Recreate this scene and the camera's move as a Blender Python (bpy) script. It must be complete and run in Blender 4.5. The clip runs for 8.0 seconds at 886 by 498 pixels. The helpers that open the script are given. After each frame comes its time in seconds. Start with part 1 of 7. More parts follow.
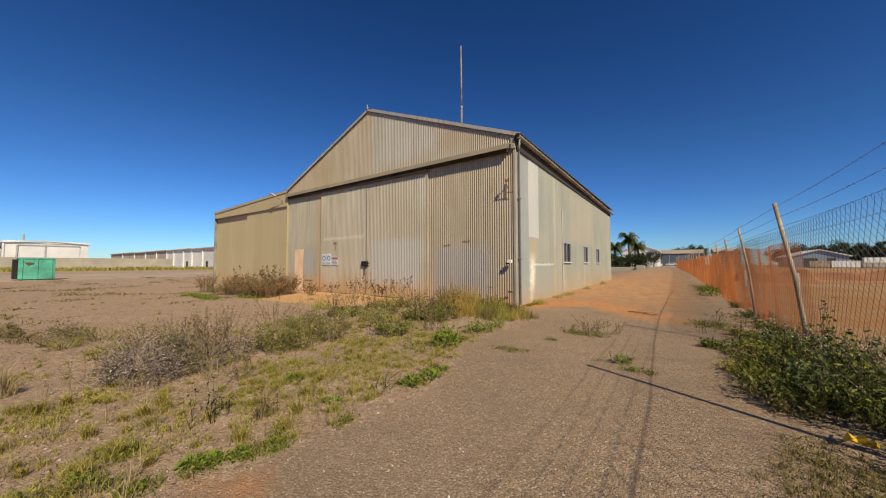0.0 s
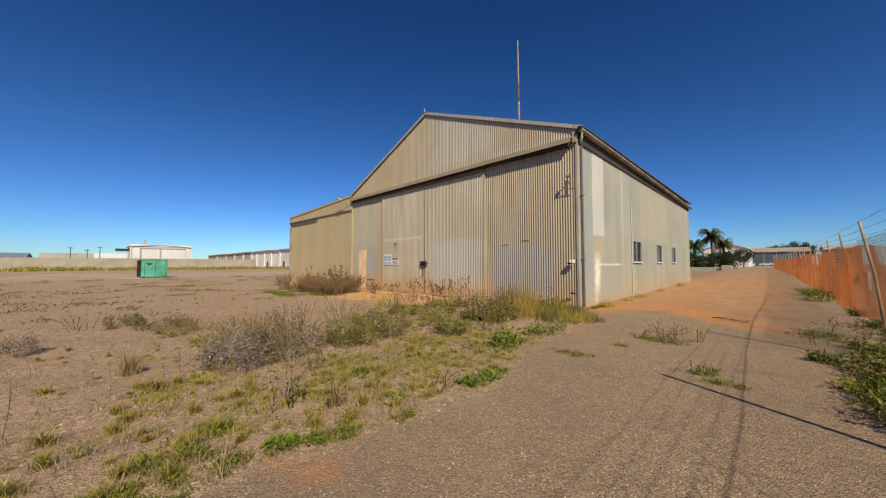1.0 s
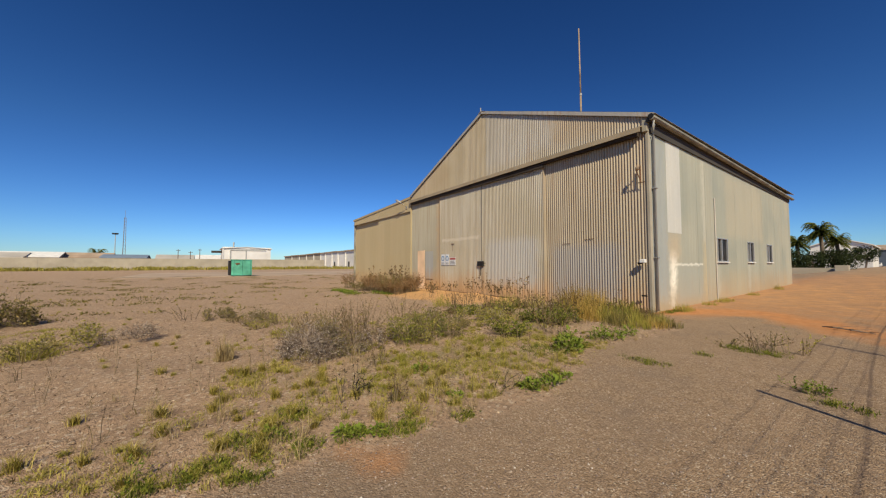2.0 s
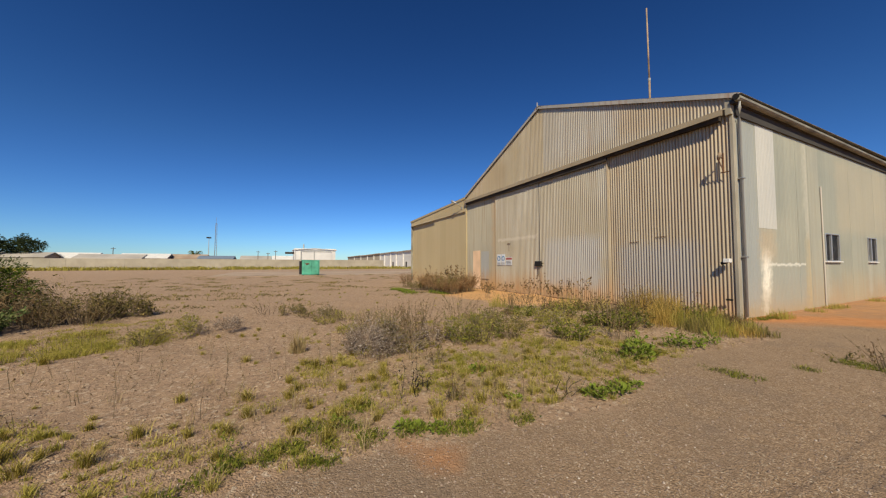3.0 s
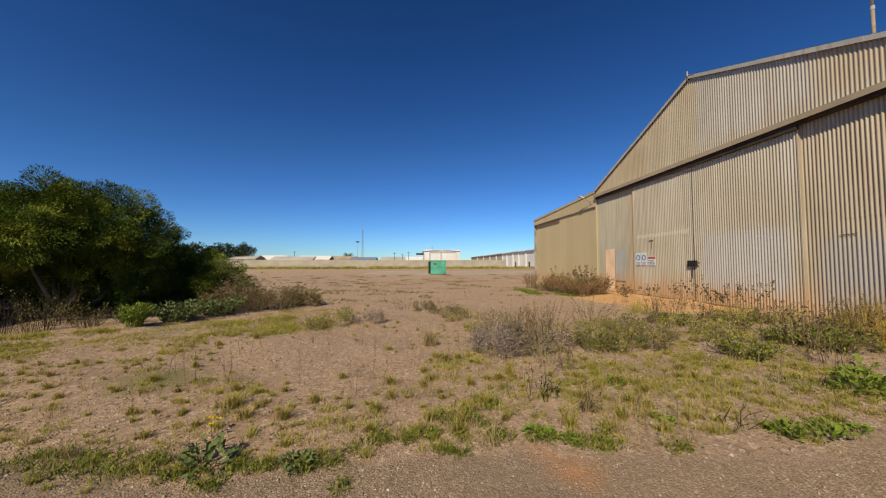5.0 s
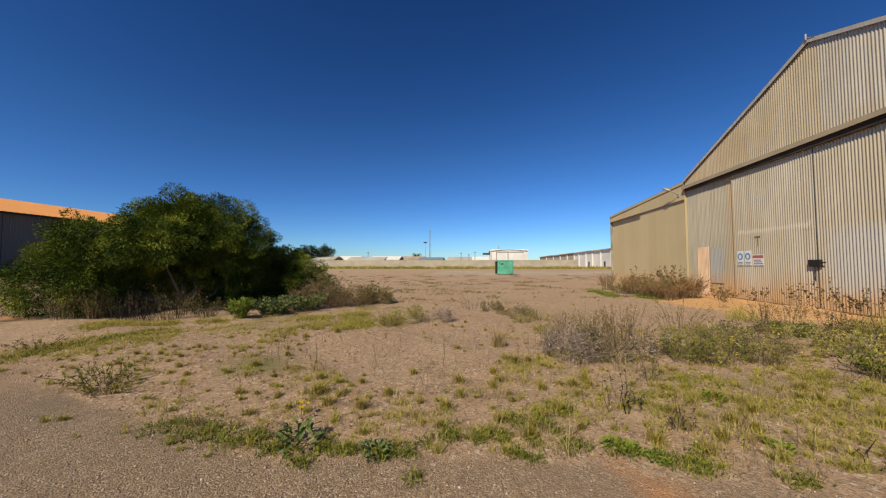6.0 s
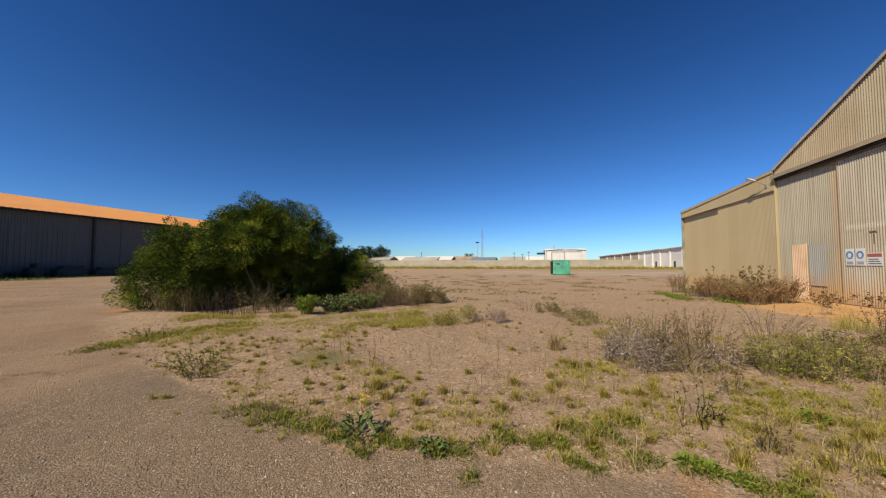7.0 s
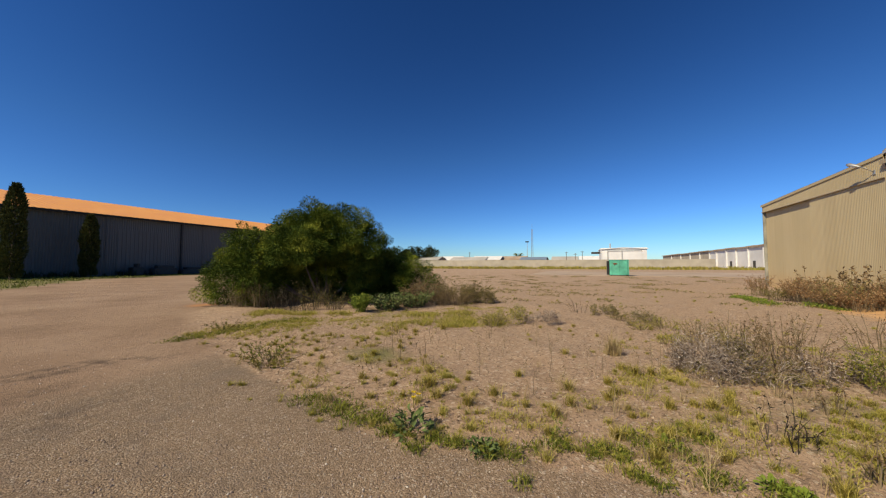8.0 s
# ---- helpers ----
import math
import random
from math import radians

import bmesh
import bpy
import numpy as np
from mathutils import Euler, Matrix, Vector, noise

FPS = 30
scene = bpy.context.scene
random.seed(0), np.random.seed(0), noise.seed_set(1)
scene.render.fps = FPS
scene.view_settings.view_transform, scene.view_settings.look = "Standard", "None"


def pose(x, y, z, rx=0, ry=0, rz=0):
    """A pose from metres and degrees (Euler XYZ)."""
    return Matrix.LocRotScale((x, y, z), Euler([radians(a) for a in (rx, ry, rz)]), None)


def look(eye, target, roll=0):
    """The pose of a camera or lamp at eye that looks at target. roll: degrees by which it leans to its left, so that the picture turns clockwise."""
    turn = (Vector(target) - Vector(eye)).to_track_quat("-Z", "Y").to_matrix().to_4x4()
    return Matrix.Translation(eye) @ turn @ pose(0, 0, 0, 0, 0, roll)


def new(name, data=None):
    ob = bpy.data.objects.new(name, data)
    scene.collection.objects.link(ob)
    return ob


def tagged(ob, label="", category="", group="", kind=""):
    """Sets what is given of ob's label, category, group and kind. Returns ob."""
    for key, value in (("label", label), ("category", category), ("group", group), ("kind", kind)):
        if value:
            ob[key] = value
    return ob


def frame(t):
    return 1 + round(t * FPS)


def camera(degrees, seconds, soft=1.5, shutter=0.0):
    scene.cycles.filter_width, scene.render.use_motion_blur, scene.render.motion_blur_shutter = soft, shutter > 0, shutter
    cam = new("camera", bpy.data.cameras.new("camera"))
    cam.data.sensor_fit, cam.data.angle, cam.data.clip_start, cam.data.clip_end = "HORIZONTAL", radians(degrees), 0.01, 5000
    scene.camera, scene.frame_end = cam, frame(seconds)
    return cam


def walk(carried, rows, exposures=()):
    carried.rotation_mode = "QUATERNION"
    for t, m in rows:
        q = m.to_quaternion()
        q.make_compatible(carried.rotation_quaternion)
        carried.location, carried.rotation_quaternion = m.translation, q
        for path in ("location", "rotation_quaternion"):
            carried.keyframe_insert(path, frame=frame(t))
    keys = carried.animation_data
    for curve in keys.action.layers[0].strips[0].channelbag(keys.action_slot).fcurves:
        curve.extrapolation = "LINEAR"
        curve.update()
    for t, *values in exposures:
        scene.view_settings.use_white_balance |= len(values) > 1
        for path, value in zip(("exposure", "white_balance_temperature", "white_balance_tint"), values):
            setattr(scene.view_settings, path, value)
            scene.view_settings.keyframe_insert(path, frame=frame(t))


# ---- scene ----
# A lens a hand's width ahead of the pivot on which it turns.
EYE, ARM = 1.2, 0.072
cam = camera(105.8, 8.0, soft=1.2)
TURNS = [  # seconds, yaw, pitch
    (0.0, 35.00, 2.64), (0.5, 39.57, 2.64), (1.0, 44.73, 2.64), (1.5, 49.68, 2.64), (1.7, 51.57, 2.64),
    (2.8, 62.05, 2.65), (3.0, 63.87, 2.65),
    (3.5, 68.57, 2.65), (4.0, 73.45, 2.66), (4.5, 78.09, 2.66), (4.7, 80.58, 2.66), (5.8, 94.02, 2.65), (6.0, 95.85, 2.65), (6.5, 100.66, 2.65),
    (7.0, 104.76, 2.65), (7.5, 109.21, 2.65), (8.0, 112.98, 2.65),
]
walk(cam, [(t, pose(-ARM * math.sin(radians(a)), ARM * math.cos(radians(a)), EYE, 90 + p, 0, a)) for t, a, p in TURNS],
     [(0.0, 0.03), (4.0, 0.01), (7.0, 0.12)])

# ---- sky and sun ----
SUN_AZ = math.atan2(0.865, -0.50)     # clockwise from +Y
SUN_EL = radians(41)
world = bpy.data.worlds.new("sky")
scene.world = world
world.use_nodes = True
wn, wl = world.node_tree.nodes, world.node_tree.links
sky = wn.new("ShaderNodeTexSky")
sky.sky_type = "NISHITA"
sky.sun_disc = False
sky.sun_elevation = SUN_EL
sky.sun_rotation = SUN_AZ
sky.altitude = 0
sky.air_density = 1.0
sky.dust_density = 0.0
sky.ozone_density = 3.0
wn["Background"].inputs["Strength"].default_value = 0.034
deep = wn.new("ShaderNodeHueSaturation")
deep.inputs["Saturation"].default_value = 1.1
clear = wn.new("ShaderNodeGamma")
clear.inputs["Gamma"].default_value = 1.43
wl.new(sky.outputs[0], clear.inputs["Color"])
wl.new(clear.outputs[0], deep.inputs["Color"])
hue = wn.new("ShaderNodeMix")
hue.data_type, hue.blend_type = "RGBA", "MULTIPLY"
hue.inputs[0].default_value = 1.0
hue.inputs[7].default_value = (0.80, 0.985, 1.20, 1)
wl.new(deep.outputs[0], hue.inputs[6])
# cooler air low over the horizon
where_up = wn.new("ShaderNodeSeparateXYZ")
wl.new(wn.new("ShaderNodeTexCoord").outputs["Generated"], where_up.inputs[0])
low_air = wn.new("ShaderNodeMapRange")
for k_, v_ in enumerate((0.0, 0.3, 1.0, 0.0)):
    low_air.inputs[k_ + 1].default_value = v_
wl.new(where_up.outputs[2], low_air.inputs[0])
cool = wn.new("ShaderNodeMix")
cool.data_type, cool.blend_type = "RGBA", "MULTIPLY"
cool.inputs[7].default_value = (0.68, 0.86, 1.15, 1)
wl.new(low_air.outputs[0], cool.inputs[0])
wl.new(hue.outputs[2], cool.inputs[6])
wl.new(cool.outputs[2], wn["Background"].inputs["Color"])
sun_data = bpy.data.lights.new("sun", "SUN")
sun_data.energy = 5.0
sun_data.angle = radians(0.53)
sun_data.color = (1.0, 0.885, 0.65)
sun = new("sun", sun_data)
sun.matrix_world = look((math.sin(SUN_AZ) * 50, math.cos(SUN_AZ) * 50, 50 * math.tan(SUN_EL)), (0, 0, 0))


# ---- materials ----
def material(name, rough=0.85, metal=0.0, spec=0.3):
    m = bpy.data.materials.new(name)
    m.use_nodes = True
    b = m.node_tree.nodes["Principled BSDF"]
    b.inputs["Roughness"].default_value = rough
    b.inputs["Metallic"].default_value = metal
    b.inputs["Specular IOR Level"].default_value = spec
    return m, m.node_tree.nodes, m.node_tree.links, b


def node(n, kind, **values):
    x = n.new(kind)
    for k, v in values.items():
        x.inputs[k.replace("_", " ")].default_value = v
    return x


def where(n):
    return n.new("ShaderNodeNewGeometry").outputs["Position"]


def noise_tex(n, l, scale, detail=4, rough=0.55, vec=None, stretch=None):
    x = node(n, "ShaderNodeTexNoise", Scale=scale, Detail=detail, Roughness=rough)
    src = vec or where(n)
    if stretch:
        mp = n.new("ShaderNodeMapping")
        mp.inputs["Scale"].default_value = stretch
        l.new(src, mp.inputs["Vector"])
        src = mp.outputs[0]
    l.new(src, x.inputs["Vector"])
    return x.outputs["Fac"]


def ramp(n, l, fac, stops):
    r = n.new("ShaderNodeValToRGB")
    while len(r.color_ramp.elements) < len(stops):
        r.color_ramp.elements.new(0.5)
    for e, (p, c) in zip(r.color_ramp.elements, stops):
        e.position = p
        e.color = (*c, 1) if len(c) == 3 else c
    l.new(fac, r.inputs[0])
    return r.outputs[0]


def ctrl(n, l, fac, lo, hi, a=0.0, b=1.0):
    r = n.new("ShaderNodeMapRange")
    l.new(fac, r.inputs[0])
    for i, v in enumerate((lo, hi, a, b)):
        r.inputs[i + 1].default_value = v
    return r.outputs[0]


def mix(n, l, fac, a, b, blend="MIX"):
    x = n.new("ShaderNodeMix")
    x.data_type, x.blend_type = "RGBA", blend
    for s, v in ((x.inputs[0], fac), (x.inputs[6], a), (x.inputs[7], b)):
        if isinstance(v, (int, float)):
            s.default_value = v
        elif isinstance(v, tuple):
            s.default_value = (*v, 1)
        else:
            l.new(v, s)
    return x.outputs[2]


def calc(n, l, op, a, b=0.0):
    x = n.new("ShaderNodeMath")
    x.operation = op
    for s, v in zip(x.inputs, (a, b)):
        if isinstance(v, (int, float)):
            s.default_value = v
        else:
            l.new(v, s)
    return x.outputs[0]


def bump(n, l, bsdf, height, strength, distance):
    x = n.new("ShaderNodeBump")
    x.inputs["Strength"].default_value = strength
    x.inputs["Distance"].default_value = distance
    l.new(height, x.inputs["Height"])
    l.new(x.outputs[0], bsdf.inputs["Normal"])


def plain(name, colour, rough=0.8, metal=0.0, vary=0.15, scale=6.0, relief=0.0, spec=0.3):
    """A painted or raw surface: base colour with stains at two scales."""
    m, n, l, b = material(name, rough, metal, spec)
    big = noise_tex(n, l, scale * 0.2, 3)
    fine = noise_tex(n, l, scale * 6, 5)
    dark = tuple(c * (1 - vary * 1.6) for c in colour)
    light = tuple(min(1, c * (1 + vary)) for c in colour)
    c = ramp(n, l, big, [(0.3, dark), (0.7, light)])
    c = mix(n, l, ctrl(n, l, fine, 0.35, 0.7, 0, vary * 1.5), c, dark)
    l.new(c, b.inputs["Base Color"])
    l.new(ctrl(n, l, fine, 0.3, 0.7, rough * 0.85, min(1, rough * 1.1)), b.inputs["Roughness"])
    if relief:
        bump(n, l, b, fine, 0.5, relief)
    return m


def leafy(name, stops, rough=0.6, through_light=0.25, by_place=0.0):
    """Leaves and blades: the colour varies from piece to piece."""
    m, n, l, b = material(name, rough, 0, 0.06)
    g = n.new("ShaderNodeNewGeometry")
    fac = g.outputs["Random Per Island"]
    if by_place:
        fac = calc(n, l, "ADD", calc(n, l, "MULTIPLY", fac, 1 - by_place),
                   calc(n, l, "MULTIPLY", ctrl(n, l, noise_tex(n, l, 1.6, 3), 0.3, 0.7), by_place))
    c = ramp(n, l, fac, stops)
    l.new(c, b.inputs["Base Color"])
    if through_light:
        tr = n.new("ShaderNodeBsdfTranslucent")
        l.new(c, tr.inputs["Color"])
        mx = n.new("ShaderNodeMixShader")
        mx.inputs[0].default_value = through_light
        l.new(b.outputs[0], mx.inputs[1])
        l.new(tr.outputs[0], mx.inputs[2])
        l.new(mx.outputs[0], n["Material Output"].inputs["Surface"])
    return m


def sheet_metal(name, base, tint, rust=0.35, grime=0.35, rough=0.55, metal=0.25, low_rust=0.0, marks=(), groove=0.0):
    """Old corrugated sheet: zinc or paint, streaks that run down, rust at laps and feet, scuffed marks."""
    m, n, l, b = material(name, rough, metal, 0.35)
    pos = where(n)
    streak = noise_tex(n, l, 1.0, 5, 0.6, pos, (9.0, 9.0, 0.35))
    fine = noise_tex(n, l, 40, 4, 0.6, pos)
    cloud = noise_tex(n, l, 0.7, 4, 0.5, pos)
    info = n.new("ShaderNodeObjectInfo")
    c = mix(n, l, ctrl(n, l, cloud, 0.35, 0.65), base, tint)
    c = mix(n, l, ctrl(n, l, streak, 0.42, 0.72, 0, grime), c, tuple(v * 0.62 for v in base))
    c = mix(n, l, ctrl(n, l, info.outputs["Random"], 0, 1, 0, 0.22), c, tuple(min(1, v * 1.25) for v in tint))
    sep = n.new("ShaderNodeSeparateXYZ")
    l.new(pos, sep.inputs[0])
    rusty = (0.36, 0.17, 0.07)
    c = mix(n, l, calc(n, l, "MULTIPLY", ctrl(n, l, streak, 0.5, 0.72), ctrl(n, l, cloud, 0.42, 0.66, 0, rust)), c, rusty)
    if low_rust:
        foot = calc(n, l, "MULTIPLY", ctrl(n, l, calc(n, l, "ADD", sep.outputs[2], calc(n, l, "MULTIPLY", streak, -1.1)), 0.45, -0.35), low_rust)
        c = mix(n, l, foot, c, (0.52, 0.29, 0.12))
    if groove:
        # darker brown in the hollows of the ribs, broken up by noise
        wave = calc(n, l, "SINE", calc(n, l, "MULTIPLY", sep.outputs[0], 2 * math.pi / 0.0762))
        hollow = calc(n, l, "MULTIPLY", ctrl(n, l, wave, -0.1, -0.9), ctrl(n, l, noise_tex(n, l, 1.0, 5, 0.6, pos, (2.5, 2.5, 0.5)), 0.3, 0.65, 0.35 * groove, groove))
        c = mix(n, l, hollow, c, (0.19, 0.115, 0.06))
    for axis, a0, a1, z0, z1, colour, amount in marks:
        soft = calc(n, l, "MULTIPLY", calc(n, l, "SUBTRACT", noise_tex(n, l, 7, 4), 0.5), 0.5)
        along = calc(n, l, "ADD", sep.outputs["XYZ".index(axis)], soft)
        up = calc(n, l, "ADD", sep.outputs[2], calc(n, l, "MULTIPLY", soft, 0.35))
        e = min(0.16, (z1 - z0) * 0.3)
        box = calc(n, l, "MULTIPLY", ctrl(n, l, along, a0 - e, a0 + e), ctrl(n, l, along, a1 + e, a1 - e))
        box = calc(n, l, "MULTIPLY", box, calc(n, l, "MULTIPLY", ctrl(n, l, up, z0 - e, z0 + e), ctrl(n, l, up, z1 + e, z1 - e)))
        c = mix(n, l, calc(n, l, "MULTIPLY", box, amount), c, colour)
    c = mix(n, l, ctrl(n, l, fine, 0.4, 0.75, 0, 0.25), c, tuple(v * 0.7 for v in base))
    l.new(c, b.inputs["Base Color"])
    l.new(ctrl(n, l, cloud, 0.3, 0.7, rough - 0.1, rough + 0.15), b.inputs["Roughness"])
    bump(n, l, b, fine, 0.25, 0.003)
    return m


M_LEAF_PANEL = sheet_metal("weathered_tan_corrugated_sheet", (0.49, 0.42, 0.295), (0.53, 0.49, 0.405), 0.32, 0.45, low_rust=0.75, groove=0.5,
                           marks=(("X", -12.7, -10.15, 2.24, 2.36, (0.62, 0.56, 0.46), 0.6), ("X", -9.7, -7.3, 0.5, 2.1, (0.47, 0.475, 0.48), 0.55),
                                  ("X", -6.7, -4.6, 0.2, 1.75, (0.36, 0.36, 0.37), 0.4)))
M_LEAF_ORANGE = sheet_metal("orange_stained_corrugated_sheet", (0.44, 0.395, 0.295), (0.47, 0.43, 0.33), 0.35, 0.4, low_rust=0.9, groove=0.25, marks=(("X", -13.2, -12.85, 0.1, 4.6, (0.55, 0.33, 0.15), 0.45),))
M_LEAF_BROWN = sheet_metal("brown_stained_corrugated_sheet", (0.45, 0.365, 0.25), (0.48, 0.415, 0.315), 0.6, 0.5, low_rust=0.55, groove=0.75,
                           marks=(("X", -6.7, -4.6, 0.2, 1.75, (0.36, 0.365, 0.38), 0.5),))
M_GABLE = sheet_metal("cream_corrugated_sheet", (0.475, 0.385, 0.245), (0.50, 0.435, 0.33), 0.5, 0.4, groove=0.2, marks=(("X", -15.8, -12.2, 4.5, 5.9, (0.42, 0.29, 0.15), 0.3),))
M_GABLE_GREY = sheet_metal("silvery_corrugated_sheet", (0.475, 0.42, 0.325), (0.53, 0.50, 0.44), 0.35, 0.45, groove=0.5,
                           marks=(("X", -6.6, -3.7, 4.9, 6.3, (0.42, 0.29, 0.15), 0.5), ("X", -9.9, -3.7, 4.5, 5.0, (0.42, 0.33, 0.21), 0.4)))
M_ANNEX = sheet_metal("tan_painted_corrugated_sheet", (0.47, 0.37, 0.205), (0.485, 0.395, 0.235), 0.12, 0.14, 0.6, 0.05, low_rust=0.4)
M_SIDE = sheet_metal("pale_green_grey_corrugated_sheet", (0.32, 0.325, 0.265), (0.375, 0.365, 0.295), 0.12, 0.35, 0.55, 0.15, low_rust=0.45,
                     marks=(("Y", 10.5, 12.6, 1.165, 1.225, (0.80, 0.77, 0.68), 0.8), ("Y", 10.2, 10.58, 0.5, 1.5, (0.84, 0.79, 0.68), 0.9), ("Y", 10.22, 10.42, 0.05, 0.6, (0.80, 0.74, 0.62), 0.7), ("Y", 12.75, 13.25, 1.9, 4.5, (0.52, 0.49, 0.40), 0.75), ("Y", 9.75, 9.95, 0.1, 2.6, (0.46, 0.44, 0.37), 0.5), ("Y", 9.0, 10.1, 0.3, 4.4, (0.33, 0.35, 0.36), 0.55),
                            ("Y", 10.6, 12.6, 0.2, 1.14, (0.36, 0.37, 0.33), 0.6), ("Y", 12.7, 13.7, 0.2, 1.95, (0.56, 0.43, 0.24), 0.5),
                            ("Y", 10.1, 10.9, 1.3, 2.05, (0.52, 0.38, 0.24), 0.45), ("Y", 15.0, 20.0, 2.2, 4.4, (0.46, 0.40, 0.29), 0.5), ("Y", 13.85, 14.15, 0.2, 1.32, (0.50, 0.47, 0.39), 0.5), ("Y", 17.5, 17.8, 0.2, 1.3, (0.50, 0.47, 0.39), 0.5), ("Y", 15.2, 17.3, 0.1, 1.0, (0.42, 0.37, 0.26), 0.4)))
M_SIDE_WHITE = sheet_metal("newer_white_corrugated_sheet", (0.47, 0.462, 0.425), (0.52, 0.505, 0.46), 0.05, 0.25, 0.5, 0.1)
M_SIDE_CREAM = sheet_metal("cream_side_corrugated_sheet", (0.345, 0.34, 0.28), (0.38, 0.365, 0.29), 0.1, 0.25, 0.55, 0.1, low_rust=0.3)
M_ROOF = sheet_metal("rusty_zinc_roof_sheet", (0.42, 0.38, 0.32), (0.45, 0.40, 0.33), 0.9, 0.4)
M_BARGE = sheet_metal("rust_edged_barge_flashing", (0.44, 0.41, 0.36), (0.50, 0.46, 0.40), 0.9, 0.3)
M_FLASH = plain("weathered_flashing", (0.42, 0.36, 0.28), 0.6, 0.2, 0.2)
M_HOOD = plain("tan_painted_track_hood", (0.40, 0.32, 0.21), 0.65, 0.1, 0.12)
M_GUTTER = plain("dull_gutter_paint", (0.30, 0.285, 0.23), 0.65, 0.1, 0.3, 9)
M_PIPE = plain("grey_downpipe_metal", (0.45, 0.445, 0.42), 0.6, 0.1, 0.15)
M_WHITE = plain("white_paint", (0.74, 0.72, 0.68), 0.6, 0, 0.1)
M_PINK = plain("pale_pink_board", (0.78, 0.54, 0.35), 0.8, 0, 0.12)
M_GREYDOOR = sheet_metal("grey_patched_corrugated_sheet", (0.38, 0.37, 0.34), (0.42, 0.405, 0.37), 0.2, 0.3, low_rust=0.8)
M_BLACK = plain("black_iron", (0.03, 0.028, 0.026), 0.6, 0.3, 0.2)
M_DARK = plain("dark_inner_wall", (0.06, 0.055, 0.05), 0.9)
M_SEAM = plain("grimy_seam_metal", (0.13, 0.115, 0.10), 0.7, 0.3, 0.3, 8)
M_TRACK = plain("track_with_hood_shade", (0.05, 0.038, 0.028), 0.9, 0, 0.3, 8)
M_RUST = plain("rusted_steel", (0.22, 0.11, 0.06), 0.85, 0.2, 0.35, 12)
M_GALV = plain("galvanised_steel", (0.42, 0.41, 0.39), 0.5, 0.6, 0.2)
M_POST = plain("bare_timber_and_rusty_post", (0.44, 0.32, 0.21), 0.85, 0.05, 0.3, 14)
M_WIRE = plain("dull_wire", (0.16, 0.15, 0.14), 0.6, 0.5, 0.2)
M_ALU = plain("aluminium_frame", (0.55, 0.55, 0.54), 0.4, 0.7, 0.1)
M_BLUE = plain("sign_blue", (0.13, 0.26, 0.44), 0.5, 0, 0.1)
M_RED = plain("sign_red", (0.42, 0.12, 0.10), 0.5, 0, 0.1)
M_INK = plain("sign_black", (0.18, 0.18, 0.18), 0.6, 0, 0.1)
M_SIGN = plain("sign_white", (0.72, 0.73, 0.74), 0.45, 0, 0.06)
M_GREEN = plain("faded_green_paint", (0.13, 0.50, 0.34), 0.6, 0.05, 0.3, 5)
M_CONC = plain("beige_concrete_panel", (0.40, 0.35, 0.27), 0.9, 0, 0.12, 2)
M_SHEDW = plain("white_shed_cladding", (0.74, 0.72, 0.68), 0.6, 0.1, 0.1, 1)
M_APRON = plain("dusty_apron_concrete", (0.43, 0.32, 0.225), 0.9, 0, 0.12, 1)
M_SHEDR = plain("pale_shed_roof", (0.55, 0.50, 0.43), 0.6, 0.2, 0.12, 1)
M_HOUSE = plain("tan_brick_far", (0.42, 0.31, 0.22), 0.9, 0, 0.15, 2)
M_TILE = plain("red_brown_roof_far", (0.30, 0.19, 0.13), 0.8, 0, 0.2, 2)
M_ORANGE_ROOF = sheet_metal("orange_roof_sheet", (0.78, 0.33, 0.085), (0.82, 0.38, 0.11), 0.1, 0.12, 0.55, 0.0)
# near-black base: the shed wall's shade is put into the cladding's colour
M_GREYWALL = sheet_metal("grey_cladding_darkened_for_shade", (0.10, 0.10, 0.095), (0.125, 0.12, 0.11), 0.05, 0.3, 0.6, 0.1)
M_BLUEWALL = plain("blue_grey_cladding", (0.22, 0.27, 0.34), 0.6, 0.1, 0.12, 2)
M_YELLOW = plain("yellow_plastic", (0.75, 0.48, 0.03), 0.45, 0, 0.1)


def glass_dark():
    m, n, l, b = material("dusty_window_glass", 0.3, 0, 0.04)
    c = ramp(n, l, noise_tex(n, l, 8, 4), [(0.3, (0.012, 0.012, 0.013)), (0.75, (0.045, 0.043, 0.04))])
    l.new(c, b.inputs["Base Color"])
    l.new(ctrl(n, l, noise_tex(n, l, 15, 3), 0.3, 0.7, 0.25, 0.5), b.inputs["Roughness"])
    return m


M_GLASS = glass_dark()
M_NET = plain("orange_barrier_net", (0.56, 0.175, 0.036), 0.7, 0, 0.2, 3)


